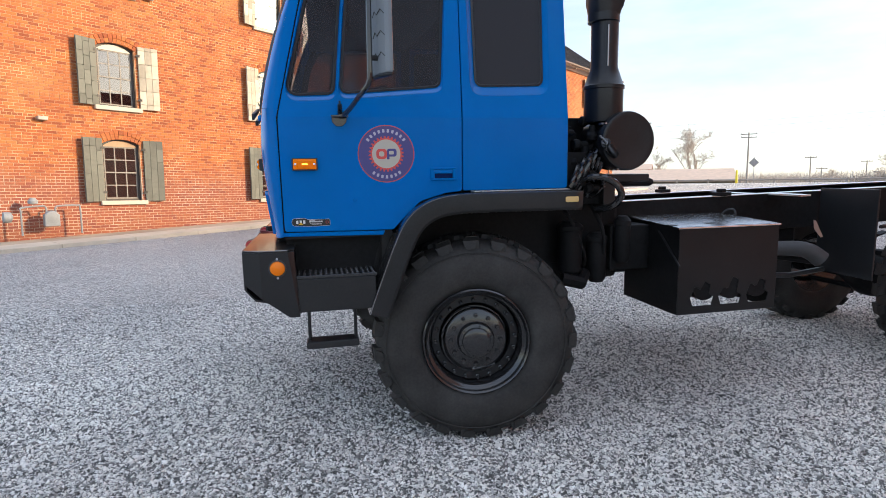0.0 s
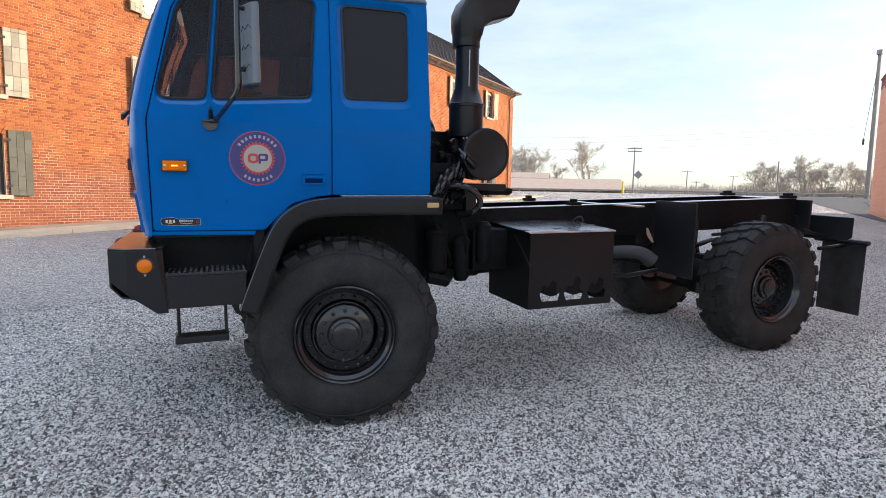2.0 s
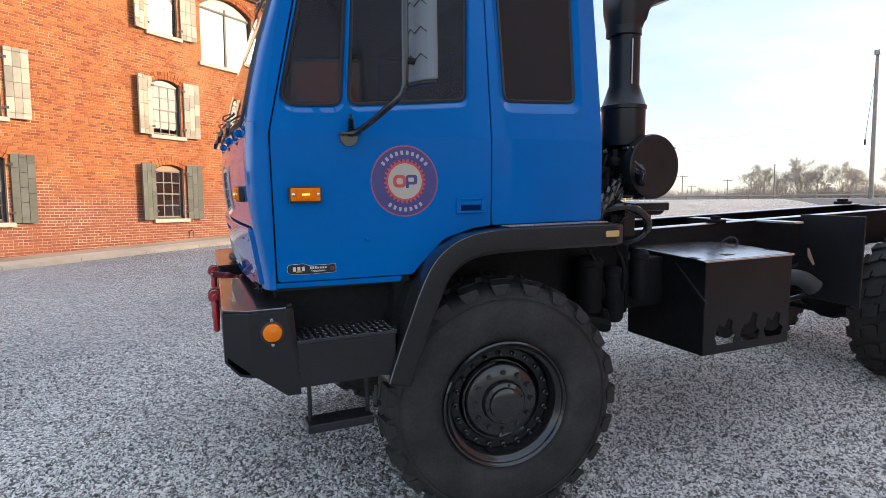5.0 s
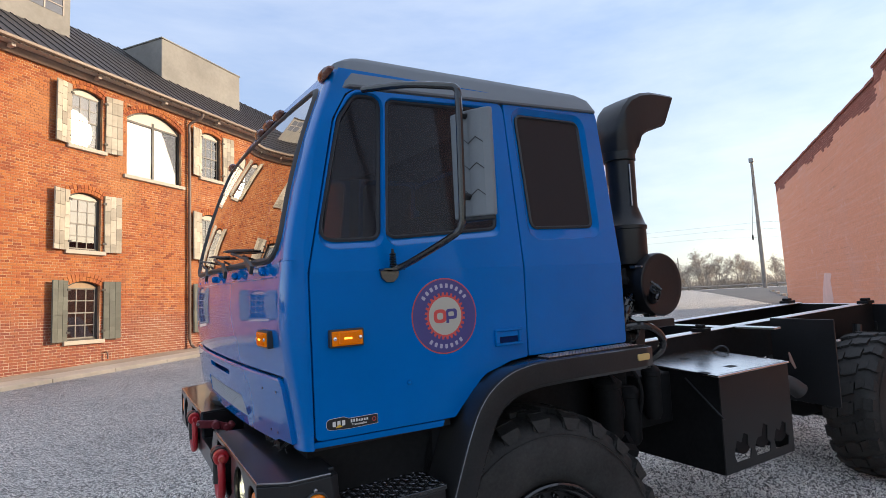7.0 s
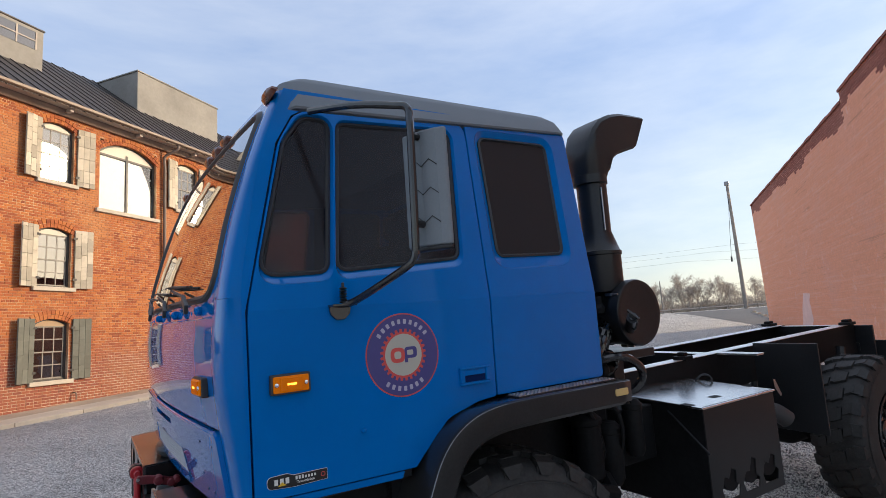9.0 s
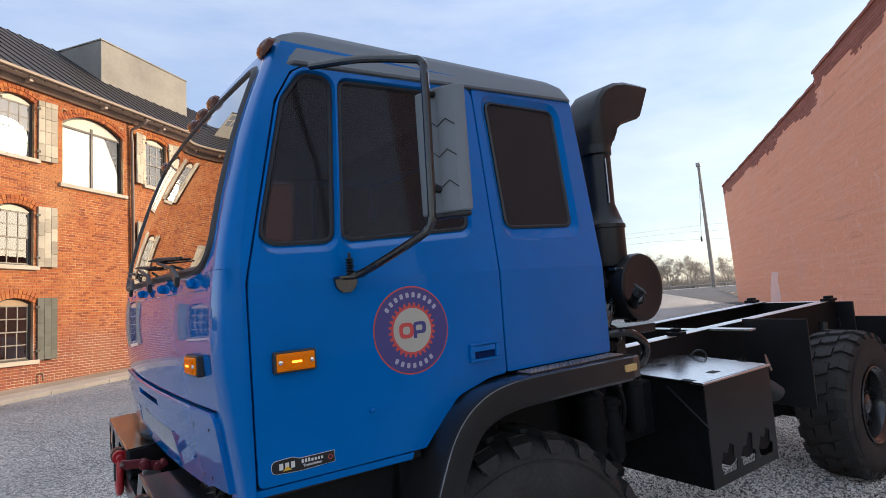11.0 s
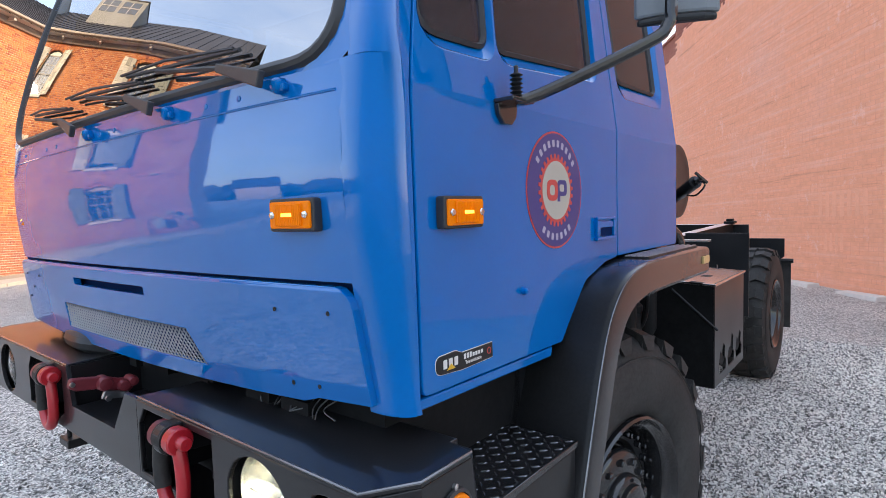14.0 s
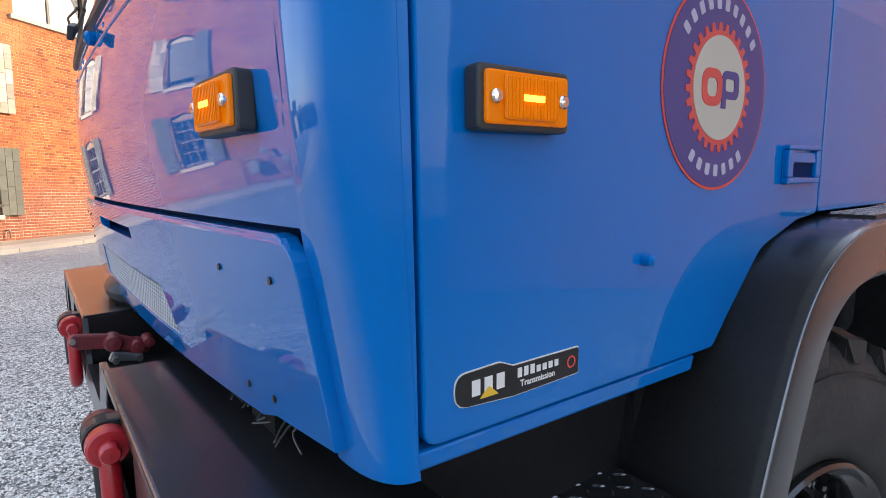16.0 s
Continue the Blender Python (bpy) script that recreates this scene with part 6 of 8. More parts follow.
# ---- wipers ----
for y, span in ((0.245, 0.62), (0.65, 0.6), (1.11, 0.5)):
    bm = bmesh.new()
    x = front_x(y, 1.82)
    lathe(bm, [(0.016, 0.0), (0.016, -0.018), (0.012, -0.026), (0.001, -0.028)], (x + 0.006, y, 1.817), "x", 18)
    box(bm, x - 0.014, x + 0.0, y - 0.024, y + 0.01, 1.805, 1.819)
    wiper = part("wiper", bm, M["blue"], truck, "black windscreen wiper on a blue pivot", bevel=0.004)
    bm = bmesh.new()
    p0, p1 = Vector((x - 0.045, y, 1.823)), Vector((front_x(y + 0.17, 1.885) - 0.03, y + 0.17, 1.876))
    prism(bm, [(-0.016, 0), (0.016, 0), (0.009, 1), (-0.009, 1)], "x", -0.007, 0.007)
    d = p1 - p0
    rot = Vector((0, 0, 1)).rotation_difference(d.normalized()).to_matrix().to_4x4()
    bmesh.ops.transform(bm, matrix=Matrix.Translation(p0) @ rot @ Matrix.Diagonal((1, 1, d.length, 1)), verts=bm.verts[:])
    part("wiper_arm", bm, M["seal"], wiper, bevel=0.003)
    bm = bmesh.new()
    p2 = Vector((front_x(y + 0.43, 1.925) - 0.03, y + 0.43, 1.915))
    tube(bm, [p1 - d * 0.12, p1, p2], 0.0055, 6)
    q0, q1 = Vector((front_x(y + 0.12, 1.908) - 0.016, y + 0.12, 1.908)), Vector((front_x(y + span, 1.942) - 0.016, y + span, 1.938))
    tube(bm, [q0, q1], 0.005, 5)
    tube(bm, [q0 + Vector((-0.014, 0, 0)), q0.lerp(q1, 0.5) + Vector((-0.028, 0, 0.004)), q1 + Vector((-0.014, 0, 0))], 0.0035, 5)
    part("wiper_blade", bm, M["seal"], wiper)
for y in (0.38, 0.5, 0.95, 1.04, 1.4, 1.5, 1.75):
    bm = bmesh.new()
    lathe(bm, [(0.007, 0.004), (0.007, 0.001), (0.004, 0.0), (0.001, 0.0)], (front_x(y, 1.812) - 0.002, y, 1.812), "x", 14)
    part("cowl_plug", bm, M["blue"], upper, smooth=True)

# ---- bumper ----
BX, BZ0, BZ1 = -1.205, 0.954, 1.147


def bumper():
    """Steel plate bumper: pierced face, folded top, cheek plates and a notch for the tow hook."""
    bump_ob = part("bumper", bmesh.new(), M["black_plate"], truck, "black steel plate bumper with lamp openings")
    y0, y1 = -0.045, 2 * YC + 0.13
    for a, b, hand in ((y0, 0.735, 1), (1.225, y1, -1)):
        bm = bmesh.new()
        outline = [(a, BZ0), (b, BZ0), (b, BZ1), (a, BZ1)]
        lam = (0.232, 0.02) if hand > 0 else (1.86, 2.07)
        holes = [[(lam[0] + 0.098 * math.cos(w), 1.045 + 0.088 * math.sin(w)) for w in [2 * math.pi * i / 24 for i in range(24)]],
                 rounded([(lam[1] - 0.055, 0.99), (lam[1] + 0.058, 0.99), (lam[1] + 0.058, 1.125), (lam[1] - 0.055, 1.125)], 0.05, 5)]
        sh = (0.385, 0.725) if hand > 0 else (1.265, 1.6)
        holes.append([(sh[0] + 0.05, 0.972), (sh[1] - 0.0, 0.972), (sh[1], 1.09), (sh[1] - 0.03, 1.13), (sh[0], 1.13), (sh[0], 1.0)])
        edges = []
        for loop in (outline, *holes):
            vs = [bm.verts.new((BX, u, v)) for u, v in loop]
            edges += [bm.edges.new((vs[i], vs[(i + 1) % len(vs)])) for i in range(len(vs))]
        bmesh.ops.triangle_fill(bm, use_beauty=True, edges=edges, normal=(-1, 0, 0))
        bmesh.ops.dissolve_limit(bm, angle_limit=0.001, verts=bm.verts[:], edges=bm.edges[:])
        ext = bmesh.ops.extrude_face_region(bm, geom=bm.faces[:])
        for v in ext["geom"]:
            if isinstance(v, bmesh.types.BMVert):
                v.co.x += 0.012
        part("face_plate", bm, M["black_plate"], bump_ob, bevel=0.003)
        bm = bmesh.new()
        e, w = (a, a - 0.053) if hand > 0 else (b, b + 0.05)
        inner = b - 0.03 if hand > 0 else a + 0.03
        first = b if hand > 0 else a
        prism(bm, [(BX + 0.002, first), (BX + 0.002, e), (-1.118, w), (-0.985, w), (-0.975, e), (-0.955, e), (-0.955, inner)], "z", BZ1 - 0.006, BZ1 + 0.006)
        part("top_plate", bm, M["black_plate"], bump_ob, bevel=0.003)
        # pale bead paints the bright line along the top edge
        bm = bmesh.new()
        tube(bm, [(BX + 0.004, first, BZ1 + 0.004), (BX + 0.004, e, BZ1 + 0.004), (-1.118, w + 0.001 * hand, BZ1 + 0.004), (-0.985, w + 0.001 * hand, BZ1 + 0.004)], 0.0028, 6)
        part("worn_fold", bm, M["pale_edge"], bump_ob, "pale highlight painted along the top fold", smooth=True)
        bm = bmesh.new()
        box(bm, -1.03, -1.02, min(a, b), max(a, b), 0.88, 1.13)
        for yy in (sh[0] - 0.01, sh[1] + 0.0, lam[0] - 0.115, lam[0] + 0.1):
            box(bm, BX + 0.012, -1.03, yy, yy + 0.008, 0.94, 1.13)
        part("bracing", bm, M["chassis"], bump_ob)
    bm = bmesh.new()
    prism(bm, [(0.735, BZ0), (1.225, BZ0), (1.225, BZ1), (1.19, 1.036), (0.88, 1.04), (0.8, BZ1), (0.735, BZ1)], "x", BX, BX + 0.012)
    part("face_plate", bm, M["black_plate"], bump_ob)
    bm = bmesh.new()
    for yy in (0.735, 1.225):
        box(bm, BX + 0.012, -1.0, yy - 0.005, yy + 0.005, 0.95, BZ1)
    box(bm, BX + 0.012, -1.0, 0.86, 1.2, 1.02, 1.03)
    part("notch_plate", bm, M["black_plate"], bump_ob)
    bm = bmesh.new()
    prism(bm, [(BX, BZ0), (BX + 0.05, BZ0 - 0.06), (-0.99, BZ0 - 0.1), (-0.99, BZ0 - 0.09), (BX + 0.05, BZ0 - 0.05), (BX + 0.01, BZ0)], "y", y0, y1)
    part("lower_plate", bm, M["black_plate"], bump_ob)
    for hand, ya, yb in ((1, -0.098, -0.04), (-1, 2 * YC + 0.12, 2 * YC + 0.18)):
        bm = bmesh.new()
        top = BZ1 - 0.0055
        pr = [(BX, top), (BX, 0.985), (-1.118, 0.914), (-0.99, 0.812), (-0.94, 0.812), (-0.955, top), (-0.985, top), (-1.118, top)]
        o0, o1 = (ya, yb) if hand > 0 else (yb, ya)
        lo = [bm.verts.new((x, o0 + (0.05 * hand if x < -1.15 else 0.022 * hand if x == -0.955 else 0), z)) for x, z in pr]
        hi = [bm.verts.new((x, o1, z)) for x, z in pr]
        bm.faces.new((lo[0], lo[1], lo[2], lo[7]))
        bm.faces.new((lo[7], lo[2], lo[3], lo[6]))
        bm.faces.new((lo[6], lo[3], lo[4], lo[5]))
        bm.faces.new(hi)
        for i in range(8):
            j = (i + 1) % 8
            bm.faces.new((lo[i], lo[j], hi[j], hi[i]))
        part("cheek_plate", bm, M["black_plate"], bump_ob, bevel=0.002)
        bm = bmesh.new()
        o, s = (o0, -hand)
        lathe(bm, [(0.043, 0.0), (0.043, 0.012 * s), (0.037, 0.014 * s), (0.037, 0.0)], (-1.037, o + 0.006 * hand, 1.064), "y", 28, True)
        part("lamp_bezel", bm, M["seal"], bump_ob, smooth=True)
        bm = bmesh.new()
        lathe(bm, [(0.037, 0.004 * s), (0.034, 0.015 * s), (0.02, 0.021 * s), (0.001, 0.023 * s)], (-1.037, o + 0.004 * hand, 1.064), "y", 28)
        part("side_reflector", bm, M["amber"], bump_ob, "round amber reflector", smooth=True)
        for k in (-0.047, 0.047):
            bm = bmesh.new()
            lathe(bm, [(0.006, 0.0), (0.006, 0.006 * s), (0.001, 0.008 * s)], (-1.037, o, 1.064 + k), "y", 10)
            part("bolt", bm, M["steel"], bump_ob)
    for lam, am, lit in ((0.232, 0.028, True), (1.86, 2.075, False)):
        bm = bmesh.new()
        lathe(bm, [(0.088, 0.012), (0.09, 0.02), (0.084, 0.045), (0.05, 0.085), (0.02, 0.1), (0.001, 0.1)], (BX + 0.01, lam, 1.045), "x", 32)
        lamp = part("headlamp", bm, M["reflector"], bump_ob, "round chrome headlamp", smooth=True)
        bm = bmesh.new()
        lathe(bm, [(0.086, 0.02), (0.06, 0.006), (0.03, 0.0), (0.001, -0.002)], (BX + 0.006, lam, 1.045), "x", 32)
        lens = part("headlamp_lens", bm, M["lens_glass"], bump_ob, "clear glass lens", smooth=True)
        bm = bmesh.new()
        for k in (-0.03, 0.0, 0.03):
            box(bm, BX + 0.03, BX + 0.05, lam - 0.07, lam + 0.07, 1.045 + k - 0.002, 1.045 + k + 0.002)
        part("reflector_rib", bm, M["reflector"], bump_ob)
        bm = bmesh.new()
        lathe(bm, [(0.02, 0.03), (0.02, 0.07)], (BX, lam - (0.05 if lit else 0), 1.045), "x", 14)
        part("bulb", bm, M["lamp_lit"] if lit else M["chrome"], bump_ob, smooth=True)
        bm = bmesh.new()
        lathe(bm, [(0.05, 0.035), (0.05, 0.012), (0.046, 0.004), (0.03, 0.0), (0.001, -0.001)], (BX + 0.002, am - 0.012, 1.06), "x", 28)
        part("turn_signal", bm, M["amber"], bump_ob, "round amber turn signal", smooth=True)
    return bump_ob


bumper_ob = bumper()


def shackle(y):
    """A bow shackle hanging from its lug in front of the bumper's opening, one leg in a black rubber isolator."""
    s = part("tow_shackle", bmesh.new(), M["red"], bumper_ob, "bright red bow shackle")
    half = [(-0.034, 1.108), (-0.044, 1.078), (-0.05, 1.035), (-0.045, 0.992), (-0.026, 0.962), (0, 0.951)]
    line = half + [(-u, z) for u, z in half[-2::-1]]
    at = lambda u, z: Vector((BX - 0.02, y + u, z))  # noqa: E731
    bm = bmesh.new()
    tube(bm, smooth_line([tuple(at(u, z)) for u, z in line], 5), 0.0145, 14)
    part("bow", bm, M["red"], s, smooth=True)
    bm = bmesh.new()
    lathe(bm, [(0.001, -0.05), (0.026, -0.05), (0.029, -0.046), (0.029, -0.024), (0.026, -0.02), (0.001, -0.02)], tuple(at(0, 1.112)), "y", 24)
    part("eye", bm, M["red"], s, smooth=True)
    bm = bmesh.new()
    lathe(bm, [(0.001, 0.02), (0.026, 0.02), (0.029, 0.024), (0.029, 0.042), (0.026, 0.046), (0.001, 0.046)], tuple(at(0, 1.112)), "y", 24)
    part("eye", bm, M["hook_red"], s, smooth=True)
    bm = bmesh.new()
    lathe(bm, [(0.001, -0.074), (0.012, -0.074), (0.014, -0.071), (0.014, 0.05), (0.001, 0.052)], tuple(at(0, 1.112)), "y", 14)
    part("pin", bm, M["red"], s, smooth=True)
    bm = bmesh.new()
    lathe(bm, [(0.001, -0.0195), (0.031, -0.0195), (0.031, 0.0195), (0.001, 0.0195)], tuple(at(0, 1.112)), "y", 24)
    tube(bm, smooth_line([tuple(at(u, z)) for u, z in line[::-1][:4]], 5), 0.0175, 14)
    part("isolator", bm, M["rubber"], s, "black rubber isolator", smooth=True)
    bm = bmesh.new()
    prism(bm, rounded([(BX - 0.05, 1.08), (BX + 0.17, 1.06), (BX + 0.17, 1.145), (BX - 0.05, 1.142)], [0.03, 0, 0, 0.03], 4), "y", y - 0.015, y + 0.015)
    part("lug", bm, M["black"], s, bevel=0.003)


bumper_ob.data.name = "bumper"
shackle(0.52)
shackle(1.34)
# worn pintle hook in the notch
hook = part("tow_hook", bmesh.new(), M["hook_red"], truck, "worn maroon winch hook in the bumper notch")
bm = bmesh.new()
prism(bm, rounded([(-1.243, 1.118), (-1.225, 1.105), (-1.16, 1.096), (-1.09, 1.068), (-1.075, 1.082), (-1.085, 1.102), (-1.15, 1.128), (-1.235, 1.142)], 0.008, 3), "y", 1.078, 1.102)
part("hook_bar", bm, M["hook_red"], hook, bevel=0.004)
for x, z, r in ((-1.155, 1.11, 0.021), (-1.105, 1.092, 0.018), (-1.08, 1.1, 0.015)):
    bm = bmesh.new()
    lathe(bm, [(0.001, -0.03), (r * 0.8, -0.028), (r, -0.018), (r, 0.018), (r * 0.8, 0.024), (0.001, 0.026)], (x, 1.09, z), "y", 18)
    part("hook_boss", bm, M["hook_red"], hook, smooth=True)
bm = bmesh.new()
prism(bm, rounded([(-1.17, 1.07), (-1.1, 1.058), (-1.095, 1.075), (-1.16, 1.092)], 0.004, 2), "y", 1.062, 1.074)
part("latch", bm, M["steel"], hook, "bare steel latch", bevel=0.002)
for x, y, z, r in ((-1.155, 1.056, 1.072, 0.009), (-1.105, 1.056, 1.068, 0.008), (-1.235, 1.076, 1.128, 0.007)):
    bm = bmesh.new()
    lathe(bm, [(0.001, -0.008), (r, -0.008), (r, 0.0), (0.001, 0.002)], (x, y, z), "y", 6)
    part("hook_bolt", bm, M["steel"], hook)

# hoses and cut wires under the nose
rng = random.Random(2)
for i in range(9):
    bm = bmesh.new()
    y = 0.2 + i * 0.03 + rng.uniform(-0.02, 0.02)
    tube(bm, smooth_line([(-1.02, y, 1.19), (-1.04, y + rng.uniform(-0.02, 0.02), 1.172), (-1.045 - rng.uniform(0, 0.03), y + rng.uniform(-0.03, 0.03), 1.162)], 4), 0.0016, 5)
    part("wire_end", bm, M["wire"], truck, "cut wire end hanging below the cab")
bm = bmesh.new()
tube(bm, smooth_line([(-1.0, 1.25, 1.15), (-1.1, 1.35, 1.18), (-1.08, 1.55, 1.18), (-0.98, 1.62, 1.15)], 5), 0.03, 10)
part("air_hose", bm, M["black"], truck, smooth=True)
bm = bmesh.new()
box(bm, -1.0, -0.5, 0.1, 2 * YC - 0.1, 1.0, 1.19)
box(bm, -0.98, -0.6, 0.3, 2 * YC - 0.3, 0.8, 1.02)
for i in range(16):
    y, z = rng.uniform(0.15, 1.8), rng.uniform(1.14, 1.19)
    box(bm, -1.05, -1.0, y, y + rng.uniform(0.03, 0.12), z - 0.03, z)
part("radiator_block", bm, M["chassis"], truck)

# ---- steps ----
def step_box(right):
    f = (lambda y: 2 * YC - y) if right else (lambda y: y)
    bm = bmesh.new()
    box(bm, -0.948, -0.555, *sorted((f(-0.085), f(0.26))), 0.83, 1.0)
    s = part("step_box", bm, M["black"], truck, "black step box with a diamond-plate tread", bevel=0.004)
    bm = bmesh.new()
    box(bm, -0.948, -0.46, *sorted((f(0.255), f(0.27))), 0.83, 1.19)
    part("riser", bm, M["chassis"], s)
    bm = bmesh.new()
    tube(bm, [(-0.548, f(0.148), 1.2), (-0.548, f(0.154), 1.1), (-0.548, f(0.172), 1.018)], 0.003, 6)
    part("wing_seam", bm, M["pale_edge"], s, "pale welded seam")
    bm = bmesh.new()
    box(bm, -0.95, -0.55, *sorted((f(-0.09), f(0.25))), 1.002, 1.018)
    part("tread_plate", bm, M["black_gloss"], s, bevel=0.002)
    bm = bmesh.new()
    for i in range(15):
        for j in range(13):
            x, y = -0.938 + i * 0.0265, -0.075 + j * 0.0255
            m = Matrix.Translation((x, f(y), 1.0175)) @ Matrix.Rotation(radians(45 if (i + j) % 2 else -45), 4, "Z")
            vs = [bm.verts.new(m @ Vector(p)) for p in ((-0.012, 0, 0), (0, -0.0042, 0), (0.012, 0, 0), (0, 0.0042, 0), (-0.006, 0, 0.0026), (0.006, 0, 0.0026))]
            for q in ((0, 1, 5, 4), (1, 2, 5), (2, 3, 4, 5), (3, 0, 4)):
                bm.faces.new([vs[k] for k in q])
    part("tread_relief", bm, M["tread"], s)["kind"] = "stuff"
    for x in ((-0.985, -0.75) if right else (-0.9, -0.665)):
        bm = bmesh.new()
        tube(bm, [(x, f(-0.02), 0.84), (x, f(-0.02), 0.66)], 0.009, 8)
        part("hanger", bm, M["black"], s)
    bm = bmesh.new()
    d = -0.09 if right else 0.0
    prism(bm, rounded([(-0.918 + d, 0.632), (-0.652 + d, 0.632), (-0.652 + d, 0.668), (-0.918 + d, 0.668)], 0.006, 2), "y", f(-0.075), f(0.03))
    part("lower_tread", bm, M["black"], s, "hanging black foot step", bevel=0.004)


step_box(False)
step_box(True)

# ---- front wing over the wheel ----
ARCH = [(-0.595, 0.80), (-0.575, 0.86), (-0.51, 1.03), (-0.455, 1.165), (-0.405, 1.262), (-0.34, 1.332), (-0.25, 1.38), (-0.14, 1.402), (0.0, 1.408), (0.3, 1.408), (0.578, 1.406)]


def wing(right):
    f = (lambda y: 2 * YC - y) if right else (lambda y: y)
    line = [(p.x, p.y) for p in smooth_line(ARCH, 4)]
    bm = bmesh.new()
    prof = [(-0.06, 0.108), (-0.098, 0.104), (-0.11, 0.09), (-0.111, 0.016), (-0.108, 0.006), (-0.1, 0.001), (-0.09, 0.0), (0.36, 0.0)]
    rows = []
    for i, (x, z) in enumerate(line):
        t = (Vector(line[min(i + 1, len(line) - 1)]) - Vector(line[max(i - 1, 0)])).normalized()
        nx, nz = t.y, -t.x
        rows.append([bm.verts.new((x + nx * d, f(y), z + nz * d)) for y, d in prof])
    for r0, r1 in zip(rows, rows[1:]):
        for k in range(len(prof) - 1):
            bm.faces.new((r0[k], r0[k + 1], r1[k + 1], r1[k]))
    w = part("mudguard", bm, M["guard"], truck, "black moulded mudguard over the front wheel", smooth=True)
    sol = w.modifiers.new("thickness", "SOLIDIFY")
    sol.thickness = 0.006
    # thin pale bead paints the highlight on the crease
    bm = bmesh.new()
    crease = []
    for i, (x, z) in enumerate(line):
        t = (Vector(line[min(i + 1, len(line) - 1)]) - Vector(line[max(i - 1, 0)])).normalized()
        crease.append((x + 0.0042 * t.y, f(-0.1062), z - 0.0042 * t.x))
    tube(bm, crease[: len(crease) * 3 // 4], 0.0034, 6, 0.001)
    part("worn_crease", bm, M["pale_edge"], w, "pale highlight painted along the crease", smooth=True)
    bm = bmesh.new()
    box(bm, -0.03, 0.52, *sorted((f(-0.082), f(-0.004))), 1.408, 1.413)
    part("tread_strip", bm, M["black"], w, "ribbed metal tread strip")
    bm = bmesh.new()
    for i in range(28):
        for j in range(4):
            x, y = -0.018 + i * 0.0195, -0.072 + j * 0.02
            box(bm, x - 0.006, x + 0.006, *sorted((f(y - 0.005), f(y + 0.005))), 1.413, 1.4165)
    part("stud_relief", bm, M["bright_top"], w)["kind"] = "stuff"
    bm = bmesh.new()
    prism(bm, rounded([(0.474, 1.346), (0.55, 1.346), (0.55, 1.376), (0.474, 1.376)], 0.008, 3), "y", f(-0.119), f(-0.109))
    part("side_lamp", bm, M["pale_lens"], w, "small pale amber side lamp", bevel=0.003)
    bm = bmesh.new()
    prism(bm, [(-0.58, 0.83), (-0.5, 0.83), (-0.42, 1.05), (-0.36, 1.2), (-0.5, 1.2), (-0.55, 1.02)], "y", f(0.1), f(0.11))
    part("inner_plate", bm, M["black"], w)
    bm = bmesh.new()
    prism(bm, [(-0.5, 0.75), (0.62, 0.75), (0.62, 1.4), (-0.2, 1.395), (-0.36, 1.3), (-0.46, 1.1)], "y", f(0.40), f(0.41))
    part("wheel_well", bm, M["chassis"], w)
    bm = bmesh.new()
    box(bm, 0.56, 0.98, *sorted((f(0.4), f(0.5))), 0.92, 1.3)
    part("splash_panel", bm, M["chassis"], w, bevel=0.02)
    for x, y, r, z0, z1 in ((0.7, 0.3, 0.075, 0.86, 1.2), (0.9, 0.33, 0.06, 0.8, 1.12), (1.06, 0.3, 0.05, 0.92, 1.22)):
        bm = bmesh.new()
        lathe(bm, [(0.001, z0), (r * 0.7, z0), (r, z0 + 0.03), (r, z1 - 0.06), (r * 1.08, z1 - 0.055), (r * 1.08, z1 - 0.03), (r * 0.6, z1), (0.001, z1)], (x, f(y), 0), "z", 20)
        part("filter_bowl", bm, M["chassis"], w, smooth=True)
    for k in range(2):
        bm = bmesh.new()
        tube(bm, smooth_line([(0.66 + 0.2 * k, f(0.36), 1.3), (0.68 + 0.2 * k, f(0.24), 1.2 - 0.03 * k), (0.78 + 0.14 * k, f(0.27), 1.0), (0.84 + 0.1 * k, f(0.38), 0.9)], 5), 0.012, 8)
        part("fuel_hose", bm, M["chassis"], w, smooth=True)


wing(False)
wing(True)


# ---- wheels ----
def tyre_bm():
    """Off-road tyre with chunky alternating lugs, lying along y with its outer face at y = 0."""
    bm = bmesh.new()
    W, R = 0.40, 0.566
    prof = [(0.297, 0.037), (0.309, 0.02), (0.33, 0.012), (0.345, 0.006), (0.38, 0.001), (0.42, 0.0), (0.47, 0.004), (0.515, 0.018), (0.545, 0.04), (0.56, 0.065), (R, 0.1), (R + 0.002, W / 2)]
    prof += [(r, W - y) for r, y in prof[::-1][1:]]
    lathe(bm, prof, (0, 0, 0), "y", 72, True)
    for r in (0.50,):
        lathe(bm, [(r - 0.004, 0.001), (r, -0.0025 + (0.006 if r > 0.48 else 0)), (r + 0.004, 0.001)], (0, 0.0015 if r < 0.48 else 0.006, 0), "y", 72)
    return bm


